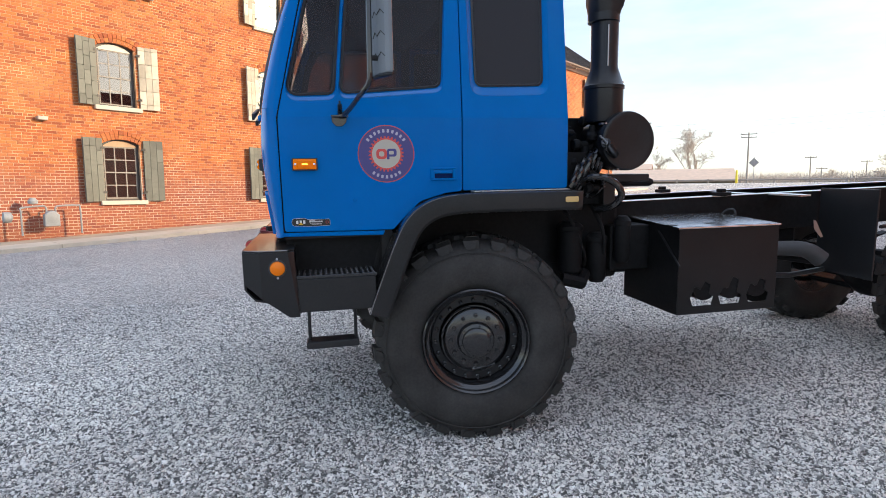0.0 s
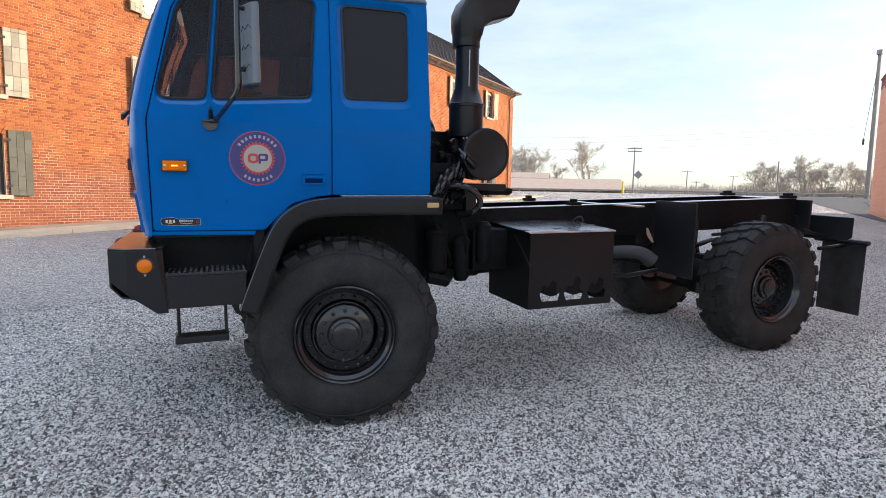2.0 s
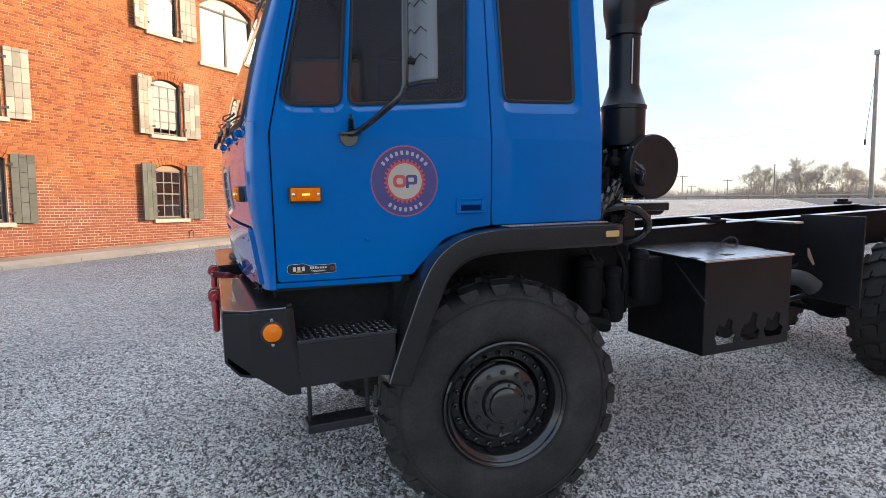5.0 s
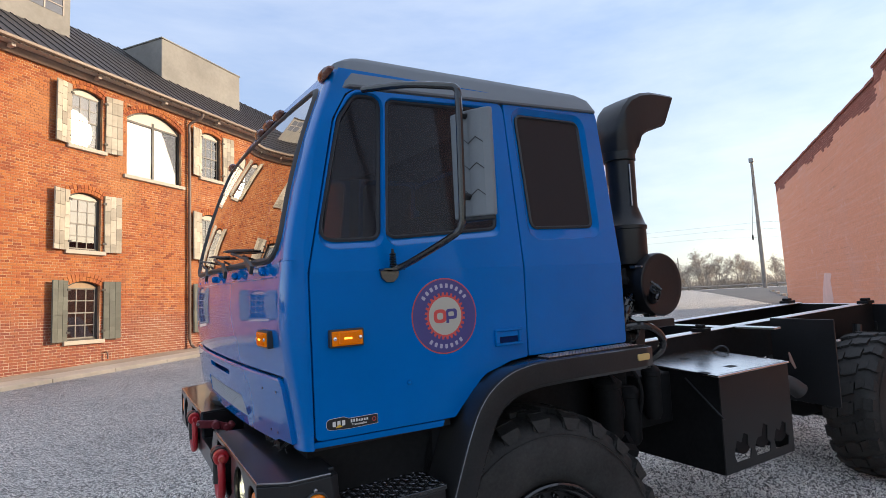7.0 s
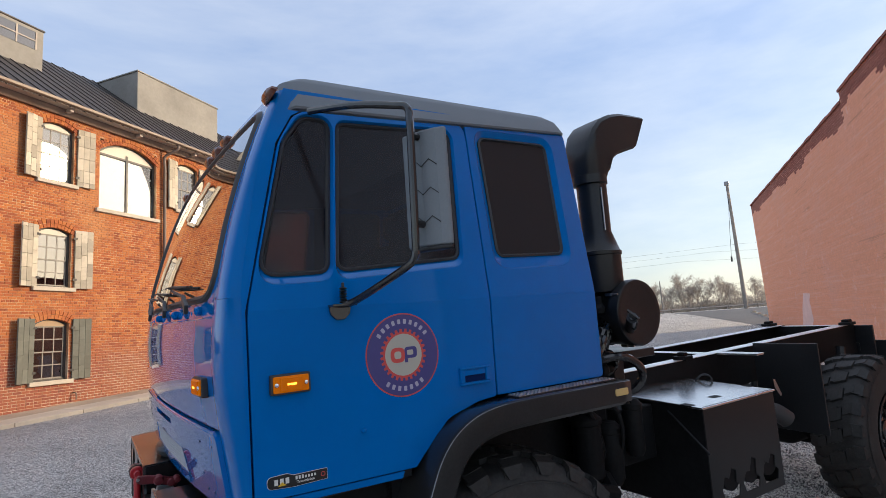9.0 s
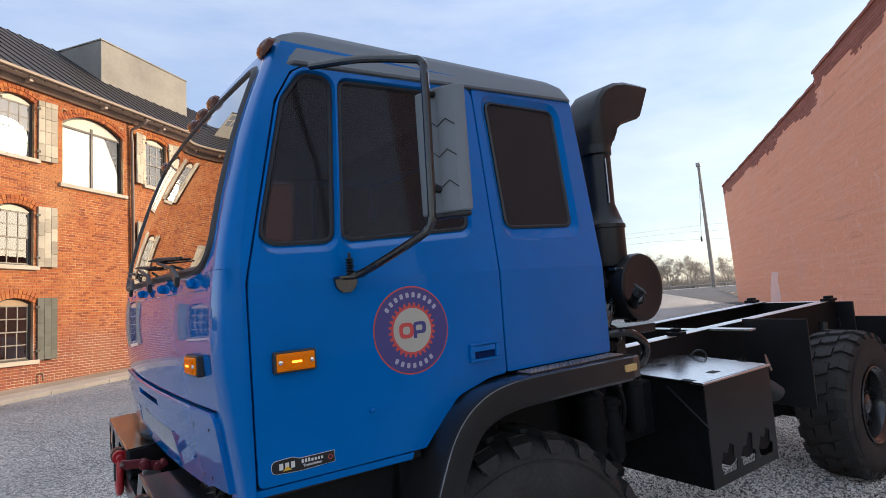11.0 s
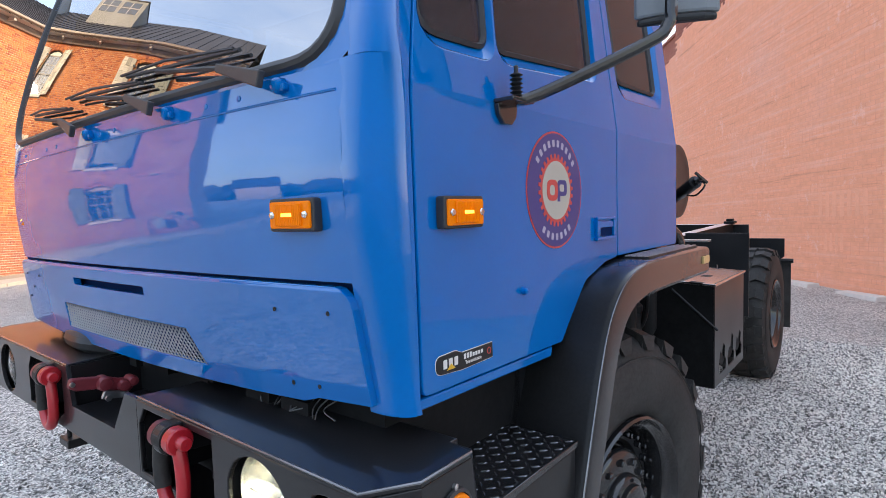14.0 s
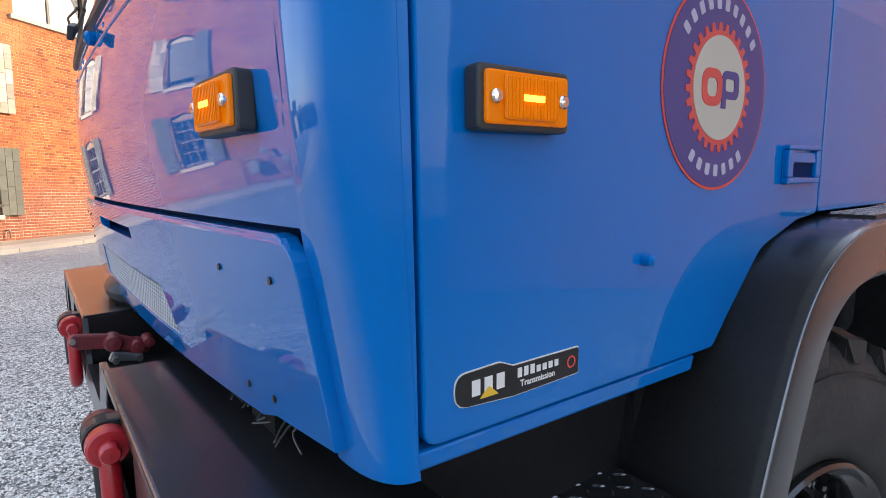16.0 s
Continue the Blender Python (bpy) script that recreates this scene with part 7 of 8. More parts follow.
def lug_mesh():
    """One tread lug: centre bar, shoulder block and side bite."""
    bm = bmesh.new()
    dw, W = 2 * math.pi / LUGS, 0.40
    at = lambda r, y, w: (r * math.cos(w), y, r * math.sin(w))  # noqa: E731
    for ya, yb, wa, wb, wid, r0, r1 in ((0.148, 0.228, 0.16, 0.36, 0.62, 0.552, 0.589), (0.078, 0.138, -0.16, 0.02, 0.5, 0.552, 0.588), (0.026, 0.09, -0.1, -0.14, 0.62, 0.525, 0.588)):
        vs = []
        for y, w in ((ya, wa), (yb, wb)):
            sh = 0.02 if y < 0.06 else 0.0
            for r in (r0 - sh, r1 - sh):
                k = 0.86 if r == r1 - sh else 1.0
                vs += [at(r, y, dw * (w - wid / 2 * k)), at(r, y, dw * (w + wid / 2 * k))]
        v = [bm.verts.new(p) for p in vs]
        for q in ((0, 1, 3, 2), (4, 6, 7, 5), (2, 3, 7, 6), (0, 2, 6, 4), (1, 5, 7, 3)):
            bm.faces.new([v[k] for k in q])
    v = [bm.verts.new(at(r, y, dw * (w - 0.03))) for r, y, w in ((0.57, 0.024, -0.3), (0.57, 0.024, 0.24), (0.522, 0.011, 0.13), (0.522, 0.011, -0.17), (0.572, 0.05, -0.3), (0.572, 0.05, 0.24), (0.522, 0.04, 0.13), (0.522, 0.04, -0.17))]
    for q in ((0, 1, 2, 3), (0, 4, 5, 1), (1, 5, 6, 2), (3, 2, 6, 7), (0, 3, 7, 4)):
        bm.faces.new([v[k] for k in q])
    bmesh.ops.recalc_face_normals(bm, faces=bm.faces)
    me = bpy.data.meshes.new("tread_lug")
    bm.to_mesh(me)
    bm.free()
    me.materials.append(M["rubber"])
    return me


LUGS = 23
LUG = lug_mesh()


def wheel(name_label, dish):
    """One wheel; dish is how far the hub stands in from the tyre's outer face."""
    w = part("wheel", bmesh.new(), M["rubber"], truck, name_label)
    tyre = part("tyre", tyre_bm(), M["rubber"], w, "black off-road tyre with chunky lugs", smooth=True)
    for side in (0, 1):
        for i in range(LUGS):
            lug = new("tread_lug", LUG)
            lug.parent = w
            turn = Matrix.Rotation(2 * math.pi * (i + 0.5 * side) / LUGS, 4, "Y")
            lug.matrix_basis = turn if not side else turn @ Matrix.Translation((0, 0.40, 0)) @ Matrix.Rotation(math.pi, 4, "X")
    h = dish
    bm = bmesh.new()
    lathe(bm, [(0.297, 0.036), (0.303, 0.022), (0.303, 0.009), (0.296, 0.002), (0.288, 0.008), (0.284, 0.018), (0.279, 0.026), (0.268, 0.034), (0.262, 0.038), (0.258, 0.046), (0.255, 0.085 + h * 0.4), (0.246, 0.1 + h * 0.5), (0.2, 0.105 + h * 0.6), (0.188, 0.115 + h), (0.184, 0.085 + h), (0.09, 0.085 + h), (0.09, 0.3), (0.29, 0.36), (0.303, 0.36)], (0, 0, 0), "y", 72)
    part("rim", bm, M["black_gloss"], w, "gloss black steel rim", smooth=True)
    bm = bmesh.new()
    lathe(bm, [(0.249, 0.11 + h * 0.6), (0.249, 0.092 + h * 0.5), (0.244, 0.086 + h * 0.5), (0.206, 0.084 + h * 0.5), (0.199, 0.09 + h * 0.6), (0.199, 0.115 + h * 0.8)], (0, 0, 0), "y", 72)
    part("clamp_ring", bm, M["black"], w, smooth=True)
    for i in range(20):
        a = 2 * math.pi * i / 20 + 0.05
        bm = bmesh.new()
        o = h * 0.45
        lathe(bm, [(0.0155, 0.094 + o), (0.0155, 0.089 + o), (0.0125, 0.088 + o), (0.0125, 0.066 + o), (0.0085, 0.063 + o), (0.0085, 0.046 + o), (0.007, 0.044 + o), (0.001, 0.044 + o)], (0.227 * math.cos(a), 0, 0.227 * math.sin(a)), "y", 6)
        part("rim_nut", bm, M["black_gloss"], w)
    bm = bmesh.new()
    lathe(bm, [(0.179, 0.085 + h), (0.179, 0.036 + h), (0.175, 0.029 + h), (0.166, 0.024 + h), (0.107, 0.016 + h), (0.104, 0.0 + h), (0.097, -0.009 + h), (0.08, -0.014 + h), (0.076, -0.028 + h), (0.062, -0.034 + h), (0.03, -0.036 + h), (0.001, -0.036 + h)], (0, 0, 0), "y", 56)
    part("hub", bm, M["black_gloss"], w, "gloss black planetary hub", smooth=True)
    for i in range(12):
        a = 2 * math.pi * i / 12
        bm = bmesh.new()
        lathe(bm, [(0.0125, 0.03 + h), (0.0125, 0.009 + h), (0.01, 0.006 + h), (0.001, 0.005 + h)], (0.142 * math.cos(a), 0, 0.142 * math.sin(a)), "y", 6)
        part("hub_bolt", bm, M["black_gloss"], w)
    for i in range(6):
        a = 2 * math.pi * i / 6 + 0.3
        bm = bmesh.new()
        lathe(bm, [(0.006, -0.01 + h), (0.006, -0.018 + h), (0.001, -0.019 + h)], (0.089 * math.cos(a), 0, 0.089 * math.sin(a)), "y", 6)
        part("cap_screw", bm, M["black_gloss"], w)
    bm = bmesh.new()
    pts = [(0.19 * math.cos(a), 0.05 + h * 0.8, 0.19 * math.sin(a)) for a in [math.pi * (0.55 + 1.15 * i / 22) for i in range(23)]]
    tube(bm, [(0.0, 0.02 + h, -0.145), (-0.02, 0.02 + h, -0.175)] + pts[::-1][:2], 0.007, 6)
    tube(bm, pts, 0.008, 6)
    part("air_line", bm, M["black_gloss"], w, "tyre inflation line", smooth=True)
    return w


WB = 3.89
RW = 0.578
wheels = [wheel("front road wheel", 0.04)]
STEER = radians(9.0)
wheels[0].location = (-0.006, -0.034, RW)
wheels[0].rotation_euler.z = -STEER
rear = wheel("rear road wheel", 0.1)
rear.location = (WB, 0.115, RW)
for src, x, y, turn in ((wheels[0], -0.006, -0.034, -STEER), (rear, WB, 0.115, 0.0)):
    far = copy_thing(src, Matrix.Translation((x, 2 * YC - y, RW)) @ Matrix.Rotation(math.pi + turn, 4, "Z"))

# axles and drive line
bm = bmesh.new()
for x in (0.0, WB):
    tube(bm, [(x, 0.35, RW), (x, 0.75, RW), (x, 1.0, RW), (x, 1.65, RW)], 0.085, 12)
    lathe(bm, [(0.001, -0.22), (0.14, -0.2), (0.21, -0.05), (0.21, 0.05), (0.14, 0.2), (0.001, 0.22)], (x, 0.95, RW), "y", 20)
    tube(bm, [(x, 0.42, RW - 0.16), (x, 1.58, RW - 0.16)], 0.025, 8)
tube(bm, [(0.2, 0.95, RW + 0.05), (2.2, 0.98, 0.9), (WB - 0.2, 0.95, RW + 0.08)], 0.05, 10)
part("axle", bm, M["chassis"], truck, "black axles and drive shaft", smooth=True)
for x in (0.0, WB):
    for y in (0.62, 1.38):
        bm = bmesh.new()
        for k in range(4):
            d = 0.62 - k * 0.11
            prism(bm, [(x - d, 0.86 - k * 0.02), (x, 0.71 - k * 0.0 + k * 0.016 - 0.02), (x + d, 0.86 - k * 0.02), (x + d, 0.875 - k * 0.02), (x, 0.725 + k * 0.016 - 0.02), (x - d, 0.875 - k * 0.02)], "y", y - 0.035, y + 0.035)
        part("leaf_spring", bm, M["chassis"], truck)
        bm = bmesh.new()
        tube(bm, [(x + 0.16, y - 0.08, RW + 0.05), (x + 0.28, y - 0.08, 1.2)], 0.035, 8)
        part("shock_absorber", bm, M["black"], truck, smooth=True)

# ---- chassis ----
def risen(bm, rise=0.0205, pivot=2.9):
    """The bare frame stands a little higher at its tail."""
    for v in bm.verts:
        v.co.z += rise * (v.co.x - pivot)
    return bm


for y, s in ((0.64, 1), (1.36, -1)):
    bm = bmesh.new()
    prism(bm, [(y, 1.05), (y + 0.09 * s, 1.05), (y + 0.09 * s, 1.06), (y + 0.01 * s, 1.06), (y + 0.01 * s, 1.31), (y + 0.09 * s, 1.31), (y + 0.09 * s, 1.32), (y, 1.32)], "x", -0.95, 4.76)
    rail = part("frame_rail", risen(bm), M["chassis"], truck, "black steel channel frame rail", bevel=0.004)
    # pale strip laid on the black rail to paint its sheen
    bm = bmesh.new()
    box(bm, 0.6, 4.75, *sorted((y - 0.004 * s, y + 0.092 * s)), 1.3205, 1.3245)
    part("rail_top", risen(bm), M["bright_top"], rail, "bright strip painting the sheen on the rail's top")
for x in (0.75, 2.45, 4.68):
    bm = bmesh.new()
    prism(bm, [(x, 1.1), (x + 0.08, 1.1), (x + 0.08, 1.11), (x + 0.01, 1.11), (x + 0.01, 1.30), (x + 0.08, 1.30), (x + 0.08, 1.312), (x, 1.312)], "y", 0.65, 1.35)
    member = part("cross_member", risen(bm), M["chassis"], truck, bevel=0.003)
    bm = bmesh.new()
    box(bm, x - 0.004, x + 0.084, 0.735, 1.265, 1.3125, 1.3155)
    part("member_top", risen(bm), M["bright_top"], member)
bm = bmesh.new()
box(bm, 2.446, 2.534, 0.34, 0.63, 1.3125, 1.3245)
part("hanger_bar", risen(bm), M["bright_top"], truck, "bright top of the plate hanger")
for x, w in ((2.02, 0.09), (4.58, 0.13)):
    for y in (0.56, 1.28):
        bm = bmesh.new()
        box(bm, x, x + w, y + 0.04, y + 0.14, 1.324, 1.35)
        box(bm, x + 0.02, x + w - 0.03, y + 0.06, y + 0.12, 1.35, 1.375)
        part("body_mount", risen(bm), M["chassis"], truck, bevel=0.005)
bm = bmesh.new()
prism(bm, [(0.165, 1.345), (0.62, 1.345), (0.62, 0.9), (0.56, 0.72), (0.165, 0.71)], "x", 2.91, 2.925)
part("side_plate", bm, M["black"], truck, "flat black splash plate ahead of the rear wheel", bevel=0.003)
bm = bmesh.new()
prism(bm, [(0.2, 1.19), (0.78, 1.19), (0.78, 0.99), (0.66, 0.95), (0.24, 0.97), (0.2, 1.0)], "x", 4.96, 4.975)
box(bm, 4.76, 4.96, 0.62, 0.68, 1.1, 1.18)
part("rear_plate", bm, M["black"], truck, bevel=0.003)
for y in (0.16, 1.42):
    bm = bmesh.new()
    box(bm, 5.13, 5.145, y, y + 0.42, 0.22, 0.93)
    part("mud_flap", bm, M["rubber"], truck, "black rubber mud flap", bevel=0.004)
    bm = bmesh.new()
    tube(bm, [(5.14, y - 0.02, 0.94), (5.14, y + 0.5, 0.94)], 0.025, 8)
    tube(bm, [(5.13, y + 0.3, 0.94), (4.7, y + 0.35, 1.05)], 0.025, 8)
    tube(bm, [(4.75, y + 0.2, 0.88), (5.13, y + 0.2, 0.9)], 0.02, 8)
    part("flap_bracket", bm, M["black"], truck, smooth=True)
bm = bmesh.new()
box(bm, 4.77, 4.8, 0.5, 1.5, 1.0, 1.345)
box(bm, 4.8, 4.86, 0.9, 1.1, 1.05, 1.2)
part("rear_cross_plate", bm, M["black"], truck, bevel=0.004)
# hoses draped at the rear spring hanger
bm = bmesh.new()
for k in range(4):
    tube(bm, smooth_line([(3.08 + 0.02 * k, 0.56, 1.3 - 0.02 * k), (3.15 + 0.02 * k, 0.46, 1.28), (3.2 + 0.01 * k, 0.45, 1.05 - 0.03 * k), (3.12, 0.52, 0.85)], 5), 0.011, 6)
part("air_hoses", bm, M["black"], truck, "looped black air hoses", smooth=True)

# ---- battery and tool box ----
def tool_box():
    x0, x1, y0, y1, z0, z1 = 1.285, 1.99, 0.03, 0.6, 0.62, 1.165
    bm = bmesh.new()
    outline = [(x0, z0), (x1, z0), (x1, z1), (x0, z1)]
    holes = []
    for k in range(3):
        a, h = x0 + 0.09 + k * 0.2, 0.02 * (k % 2)
        holes.append([(a + 0.02, z0 + 0.05), (a + 0.15, z0 + 0.05), (a + 0.165, z0 + 0.1), (a + 0.13, z0 + 0.125), (a + 0.14, z0 + 0.18 + h), (a + 0.1, z0 + 0.2 + h), (a + 0.07, z0 + 0.15), (a + 0.03, z0 + 0.17 - h), (a, z0 + 0.1)])
    edges = []
    for loop in (outline, *holes):
        vs = [bm.verts.new((u, y0, v)) for u, v in loop]
        edges += [bm.edges.new((vs[i], vs[(i + 1) % len(vs)])) for i in range(len(vs))]
    bmesh.ops.triangle_fill(bm, use_beauty=True, edges=edges, normal=(0, -1, 0))
    ext = bmesh.ops.extrude_face_region(bm, geom=bm.faces[:])
    for v in ext["geom"]:
        if isinstance(v, bmesh.types.BMVert):
            v.co.y += 0.006
    t = part("tool_box", bm, M["box_black"], truck, "black sheet-steel box on the frame side", bevel=0.002)
    for dims in ((x0, x0 + 0.006, y0 + 0.006, y1 + 0.035, z0, z1 - 0.002), (x1 - 0.006, x1, y0 + 0.006, y1, z0, z1 - 0.01)):
        bm = bmesh.new()
        box(bm, *dims)
        part("box_panel", bm, M["chassis"], t)
    bm = bmesh.new()
    for k in range(3):
        a = x0 + 0.12 + k * 0.19
        lathe(bm, [(0.001, 0.0), (0.085, 0.0), (0.085, 0.4), (0.001, 0.4)], (a + 0.075, y0 + 0.008, z0 + 0.165), "y", 18)
    part("air_tank", bm, M["chassis"], t, smooth=True)
    bm = bmesh.new()
    box(bm, x0 - 0.015, x1 + 0.005, y0 - 0.01, y1 + 0.03, z1 + 0.001, z1 + 0.012)
    for v in bm.verts:
        v.co.z += 0.05 * (v.co.y - 0.3)
    part("box_lid", bm, M["lid_metal"], t, "polished grey metal flat lid", bevel=0.003)
    for nm, a, b, c, d in (("lid_slot", 1.535, 1.615, 0.115, 0.162), ("lid_slot", 1.545, 1.61, 0.43, 0.475), ("lid_notch", x0 - 0.017, x0 + 0.03, 0.085, 0.15), ("lid_notch", x1 - 0.02, x1 + 0.0065, 0.15, 0.21)):
        bm = bmesh.new()
        box(bm, a, b, c, d, z1 + 0.004, z1 + 0.0126)
        for v in bm.verts:
            v.co.z += 0.05 * (v.co.y - 0.3)
        part(nm, bm, M["chassis"], t)
    bm = bmesh.new()
    tube(bm, smooth_line([(1.95, 0.5, 1.178), (1.955, 0.49, 1.2), (1.975, 0.46, 1.225), (1.985, 0.42, 1.22), (1.98, 0.4, 1.19), (1.965, 0.42, 1.178)], 5), 0.006, 8)
    part("lid_hose", bm, M["black"], t, smooth=True)
    bm = bmesh.new()
    box(bm, 1.0, x0 - 0.002, 0.34, 0.62, 0.86, 1.155)
    part("battery_case", bm, M["chassis"], t, bevel=0.01)
    bm = bmesh.new()
    tube(bm, [(x0 - 0.004, 0.24, 1.125), (x0 - 0.004, 0.015, 0.928)], 0.006, 8)
    part("brace", bm, M["black"], t, "thin diagonal brace rod", smooth=True)


tool_box()
# muffler between box and rear wheel
bm = bmesh.new()
tube(bm, smooth_line([(1.95, 0.6, 0.86), (2.1, 0.55, 0.89), (2.32, 0.43, 0.93), (2.5, 0.33, 0.93), (2.6, 0.28, 0.86)], 5), 0.045, 16, 0.06)
part("exhaust_pipe", bm, M["exhaust"], truck, "dull grey exhaust pipe", smooth=True)
for nm, dims in (("transfer_case", (0.6, 1.1, 0.42, 0.62, 0.8, 1.3)), ("valve_block", (0.62, 0.95, 0.3, 0.62, 1.3, 1.45)), ("cleaner_mount", (1.08, 1.35, 0.4, 0.6, 1.40, 1.455)), ("gear_case", (2.0, 2.3, 0.7, 1.3, 0.62, 1.0)), ("fuel_tank", (1.3, 2.1, 1.4, 1.95, 0.62, 1.15)), ("gearbox", (2.3, 2.85, 0.75, 1.25, 0.85, 1.05))):
    bm = bmesh.new()
    box(bm, *dims)
    part(nm, bm, M["chassis"], truck, bevel=0.03)
bm = bmesh.new()
tube(bm, [(0.6, 0.2, 0.86), (0.72, 0.18, 0.83), (0.8, 0.3, 0.86)], 0.04, 8)
part("tie_rod_end", bm, M["chassis"], truck)
bm = bmesh.new()
tube(bm, [(2.0, 0.5, 0.75), (2.6, 0.55, 0.7), (3.1, 0.55, 0.75)], 0.02, 8)
part("brake_line", bm, M["black"], truck)
bm = bmesh.new()
prism(bm, [(2.53, 1.14), (2.55, 1.135), (2.62, 1.02), (2.6, 1.015), (2.54, 1.08)], "y", 0.3, 0.303)
part("bracket_tab", bm, M["steel"], truck, "bare bright bracket tab")
# engine cover and gear behind the cab
bm = bmesh.new()
box(bm, 0.55, 0.84, 0.42, 1.7, 1.35, 1.84)
box(bm, 0.56, 0.7, 0.3, 0.45, 1.5, 1.78)
box(bm, 0.56, 0.75, 0.2, 0.5, 1.42, 1.62)
rng = random.Random(7)
for i in range(26):
    x, y, z = rng.uniform(0.58, 0.9), rng.uniform(0.2, 0.5), rng.uniform(1.38, 1.82)
    lathe(bm, [(0.001, 0), (0.03, 0.0), (0.035, 0.03), (0.02, 0.05), (0.02, 0.09), (0.001, 0.09)], (x, y, z), rng.choice("xyz"), 12)
part("engine_gear", bm, M["chassis"], truck, "black engine fittings behind the cab", bevel=0.006)
for k in range(6):
    bm = bmesh.new()
    tube(bm, smooth_line([(0.6 + 0.04 * k, 0.3, 1.35), (0.62 + 0.05 * k, 0.14 + 0.02 * k, 1.42 + 0.03 * k), (0.7 + 0.04 * k, 0.2, 1.55 + 0.03 * k), (0.8, 0.35, 1.5)], 5), 0.016 + 0.002 * (k % 3), 8)
    part("engine_hose", bm, M["black_gloss"], truck, "glossy black rubber hose", smooth=True)
bm = bmesh.new()
tube(bm, smooth_line([(0.54, 0.6, 1.93), (0.66, 0.55, 1.96), (0.72, 0.5, 1.88), (0.74, 0.48, 1.75)], 5), 0.028, 10)
part("engine_hose", bm, M["black_gloss"], truck, "glossy black rubber hose", smooth=True)

bm = bmesh.new()
tube(bm, smooth_line([(0.62, 0.3, 1.42), (0.72, 0.22, 1.49), (0.82, 0.2, 1.49), (0.87, 0.21, 1.43), (0.85, 0.26, 1.37), (0.8, 0.36, 1.33)], 6), 0.014, 10)
part("engine_hose", bm, M["black_gloss"], truck, "glossy black rubber hose", smooth=True)

bm = bmesh.new()
tube(bm, smooth_line([(0.66, 0.24, 1.44), (0.78, 0.13, 1.475), (0.88, 0.1, 1.44), (0.93, 0.1, 1.37), (0.9, 0.14, 1.3), (0.84, 0.24, 1.27)], 6), 0.021, 10)
part("engine_hose", bm, M["black_gloss"], truck, "glossy black rubber hose", smooth=True)

# ---- air cleaner and intake stack ----
FX, FZ = 0.975, 1.681
bm = bmesh.new()
lathe(bm, [(0.001, 0.0), (0.14, 0.0), (0.158, -0.004), (0.168, 0.0), (0.173, 0.012), (0.173, 0.05), (0.163, 0.056), (0.163, 0.2), (0.17, 0.205), (0.17, 0.225), (0.163, 0.23), (0.163, 0.5), (0.13, 0.56), (0.001, 0.56)], (FX, 0.115, FZ), "y", 44)
cleaner = part("air_cleaner", bm, M["black"], truck, "black drum air cleaner behind the cab", smooth=True)
bm = bmesh.new()
P0, P1 = Vector((0.885, 0.11, 1.602)), Vector((0.726, -0.044, 1.68))
tube(bm, [P0, P0.lerp(P1, 0.2), P0.lerp(P1, 0.22), P0.lerp(P1, 0.8)], 0.024, 14, 0.027)
hand_pump = part("primer_pump", bm, M["black"], cleaner, "black hand pump clamped to the drum", smooth=True)
bm = bmesh.new()
tube(bm, [P0.lerp(P1, 0.78), P0.lerp(P1, 0.9)], 0.018, 12)
tube(bm, [P0.lerp(P1, 0.88), P1], 0.006, 8)
part("plunger", bm, M["black_gloss"], hand_pump, smooth=True)
bm = bmesh.new()
tube(bm, [P1 + Vector((-0.012, 0.02, 0.022)), P1, P1 + Vector((0.012, -0.02, -0.022))], 0.0065, 8)
part("tee_grip", bm, M["black_gloss"], hand_pump, smooth=True)
bm = bmesh.new()
tube(bm, smooth_line([P0.lerp(P1, 0.9), P0.lerp(P1, 1.0) + Vector((0.01, -0.012, -0.03)), P0.lerp(P1, 0.75) + Vector((0, -0.01, -0.05)), P0.lerp(P1, 0.5) + Vector((0, 0, -0.03))], 5), 0.004, 6)
part("pump_hose", bm, M["black_gloss"], hand_pump, smooth=True)
for k, a in enumerate((35, 145, 250)):
    c = Vector((FX + 0.176 * math.cos(radians(a)), 0.15, FZ + 0.176 * math.sin(radians(a))))
    bm = bmesh.new()
    tube(bm, [c + Vector((0, -0.03, 0)), c, c + Vector((0, 0.05, 0.004))], 0.006, 6)
    box(bm, c.x - 0.011, c.x + 0.011, 0.155, 0.19, c.z - 0.007, c.z + 0.007)
    part("latch", bm, M["steel"], cleaner, "bright over-centre cover latch")
bm = bmesh.new()
box(bm, FX - 0.12, FX + 0.2, 0.2, 0.7, 1.44, 1.485)
box(bm, FX - 0.08, FX + 0.0, 0.25, 0.7, 1.3, 1.445)
part("cleaner_bracket", bm, M["black"], cleaner, bevel=0.006)
SX, SY = 0.90, 0.27
bm = bmesh.new()
lathe(bm, [(0.001, 1.80), (0.11, 1.80), (0.116, 1.83), (0.116, 1.99), (0.122, 1.994), (0.122, 2.012), (0.114, 2.018), (0.08, 2.12), (0.08, 2.40), (0.001, 2.40)], (SX - 0.01, SY, 0), "z", 32)
stack = part("air_intake", bm, M["black"], truck, "black raised air intake stack", smooth=True)
bm = bmesh.new()
lathe(bm, [(0.08, 2.375), (0.093, 2.38), (0.093, 2.425), (0.08, 2.43)], (0.88, SY, 0), "z", 32)
part("stack_collar", bm, M["black"], stack, smooth=True)


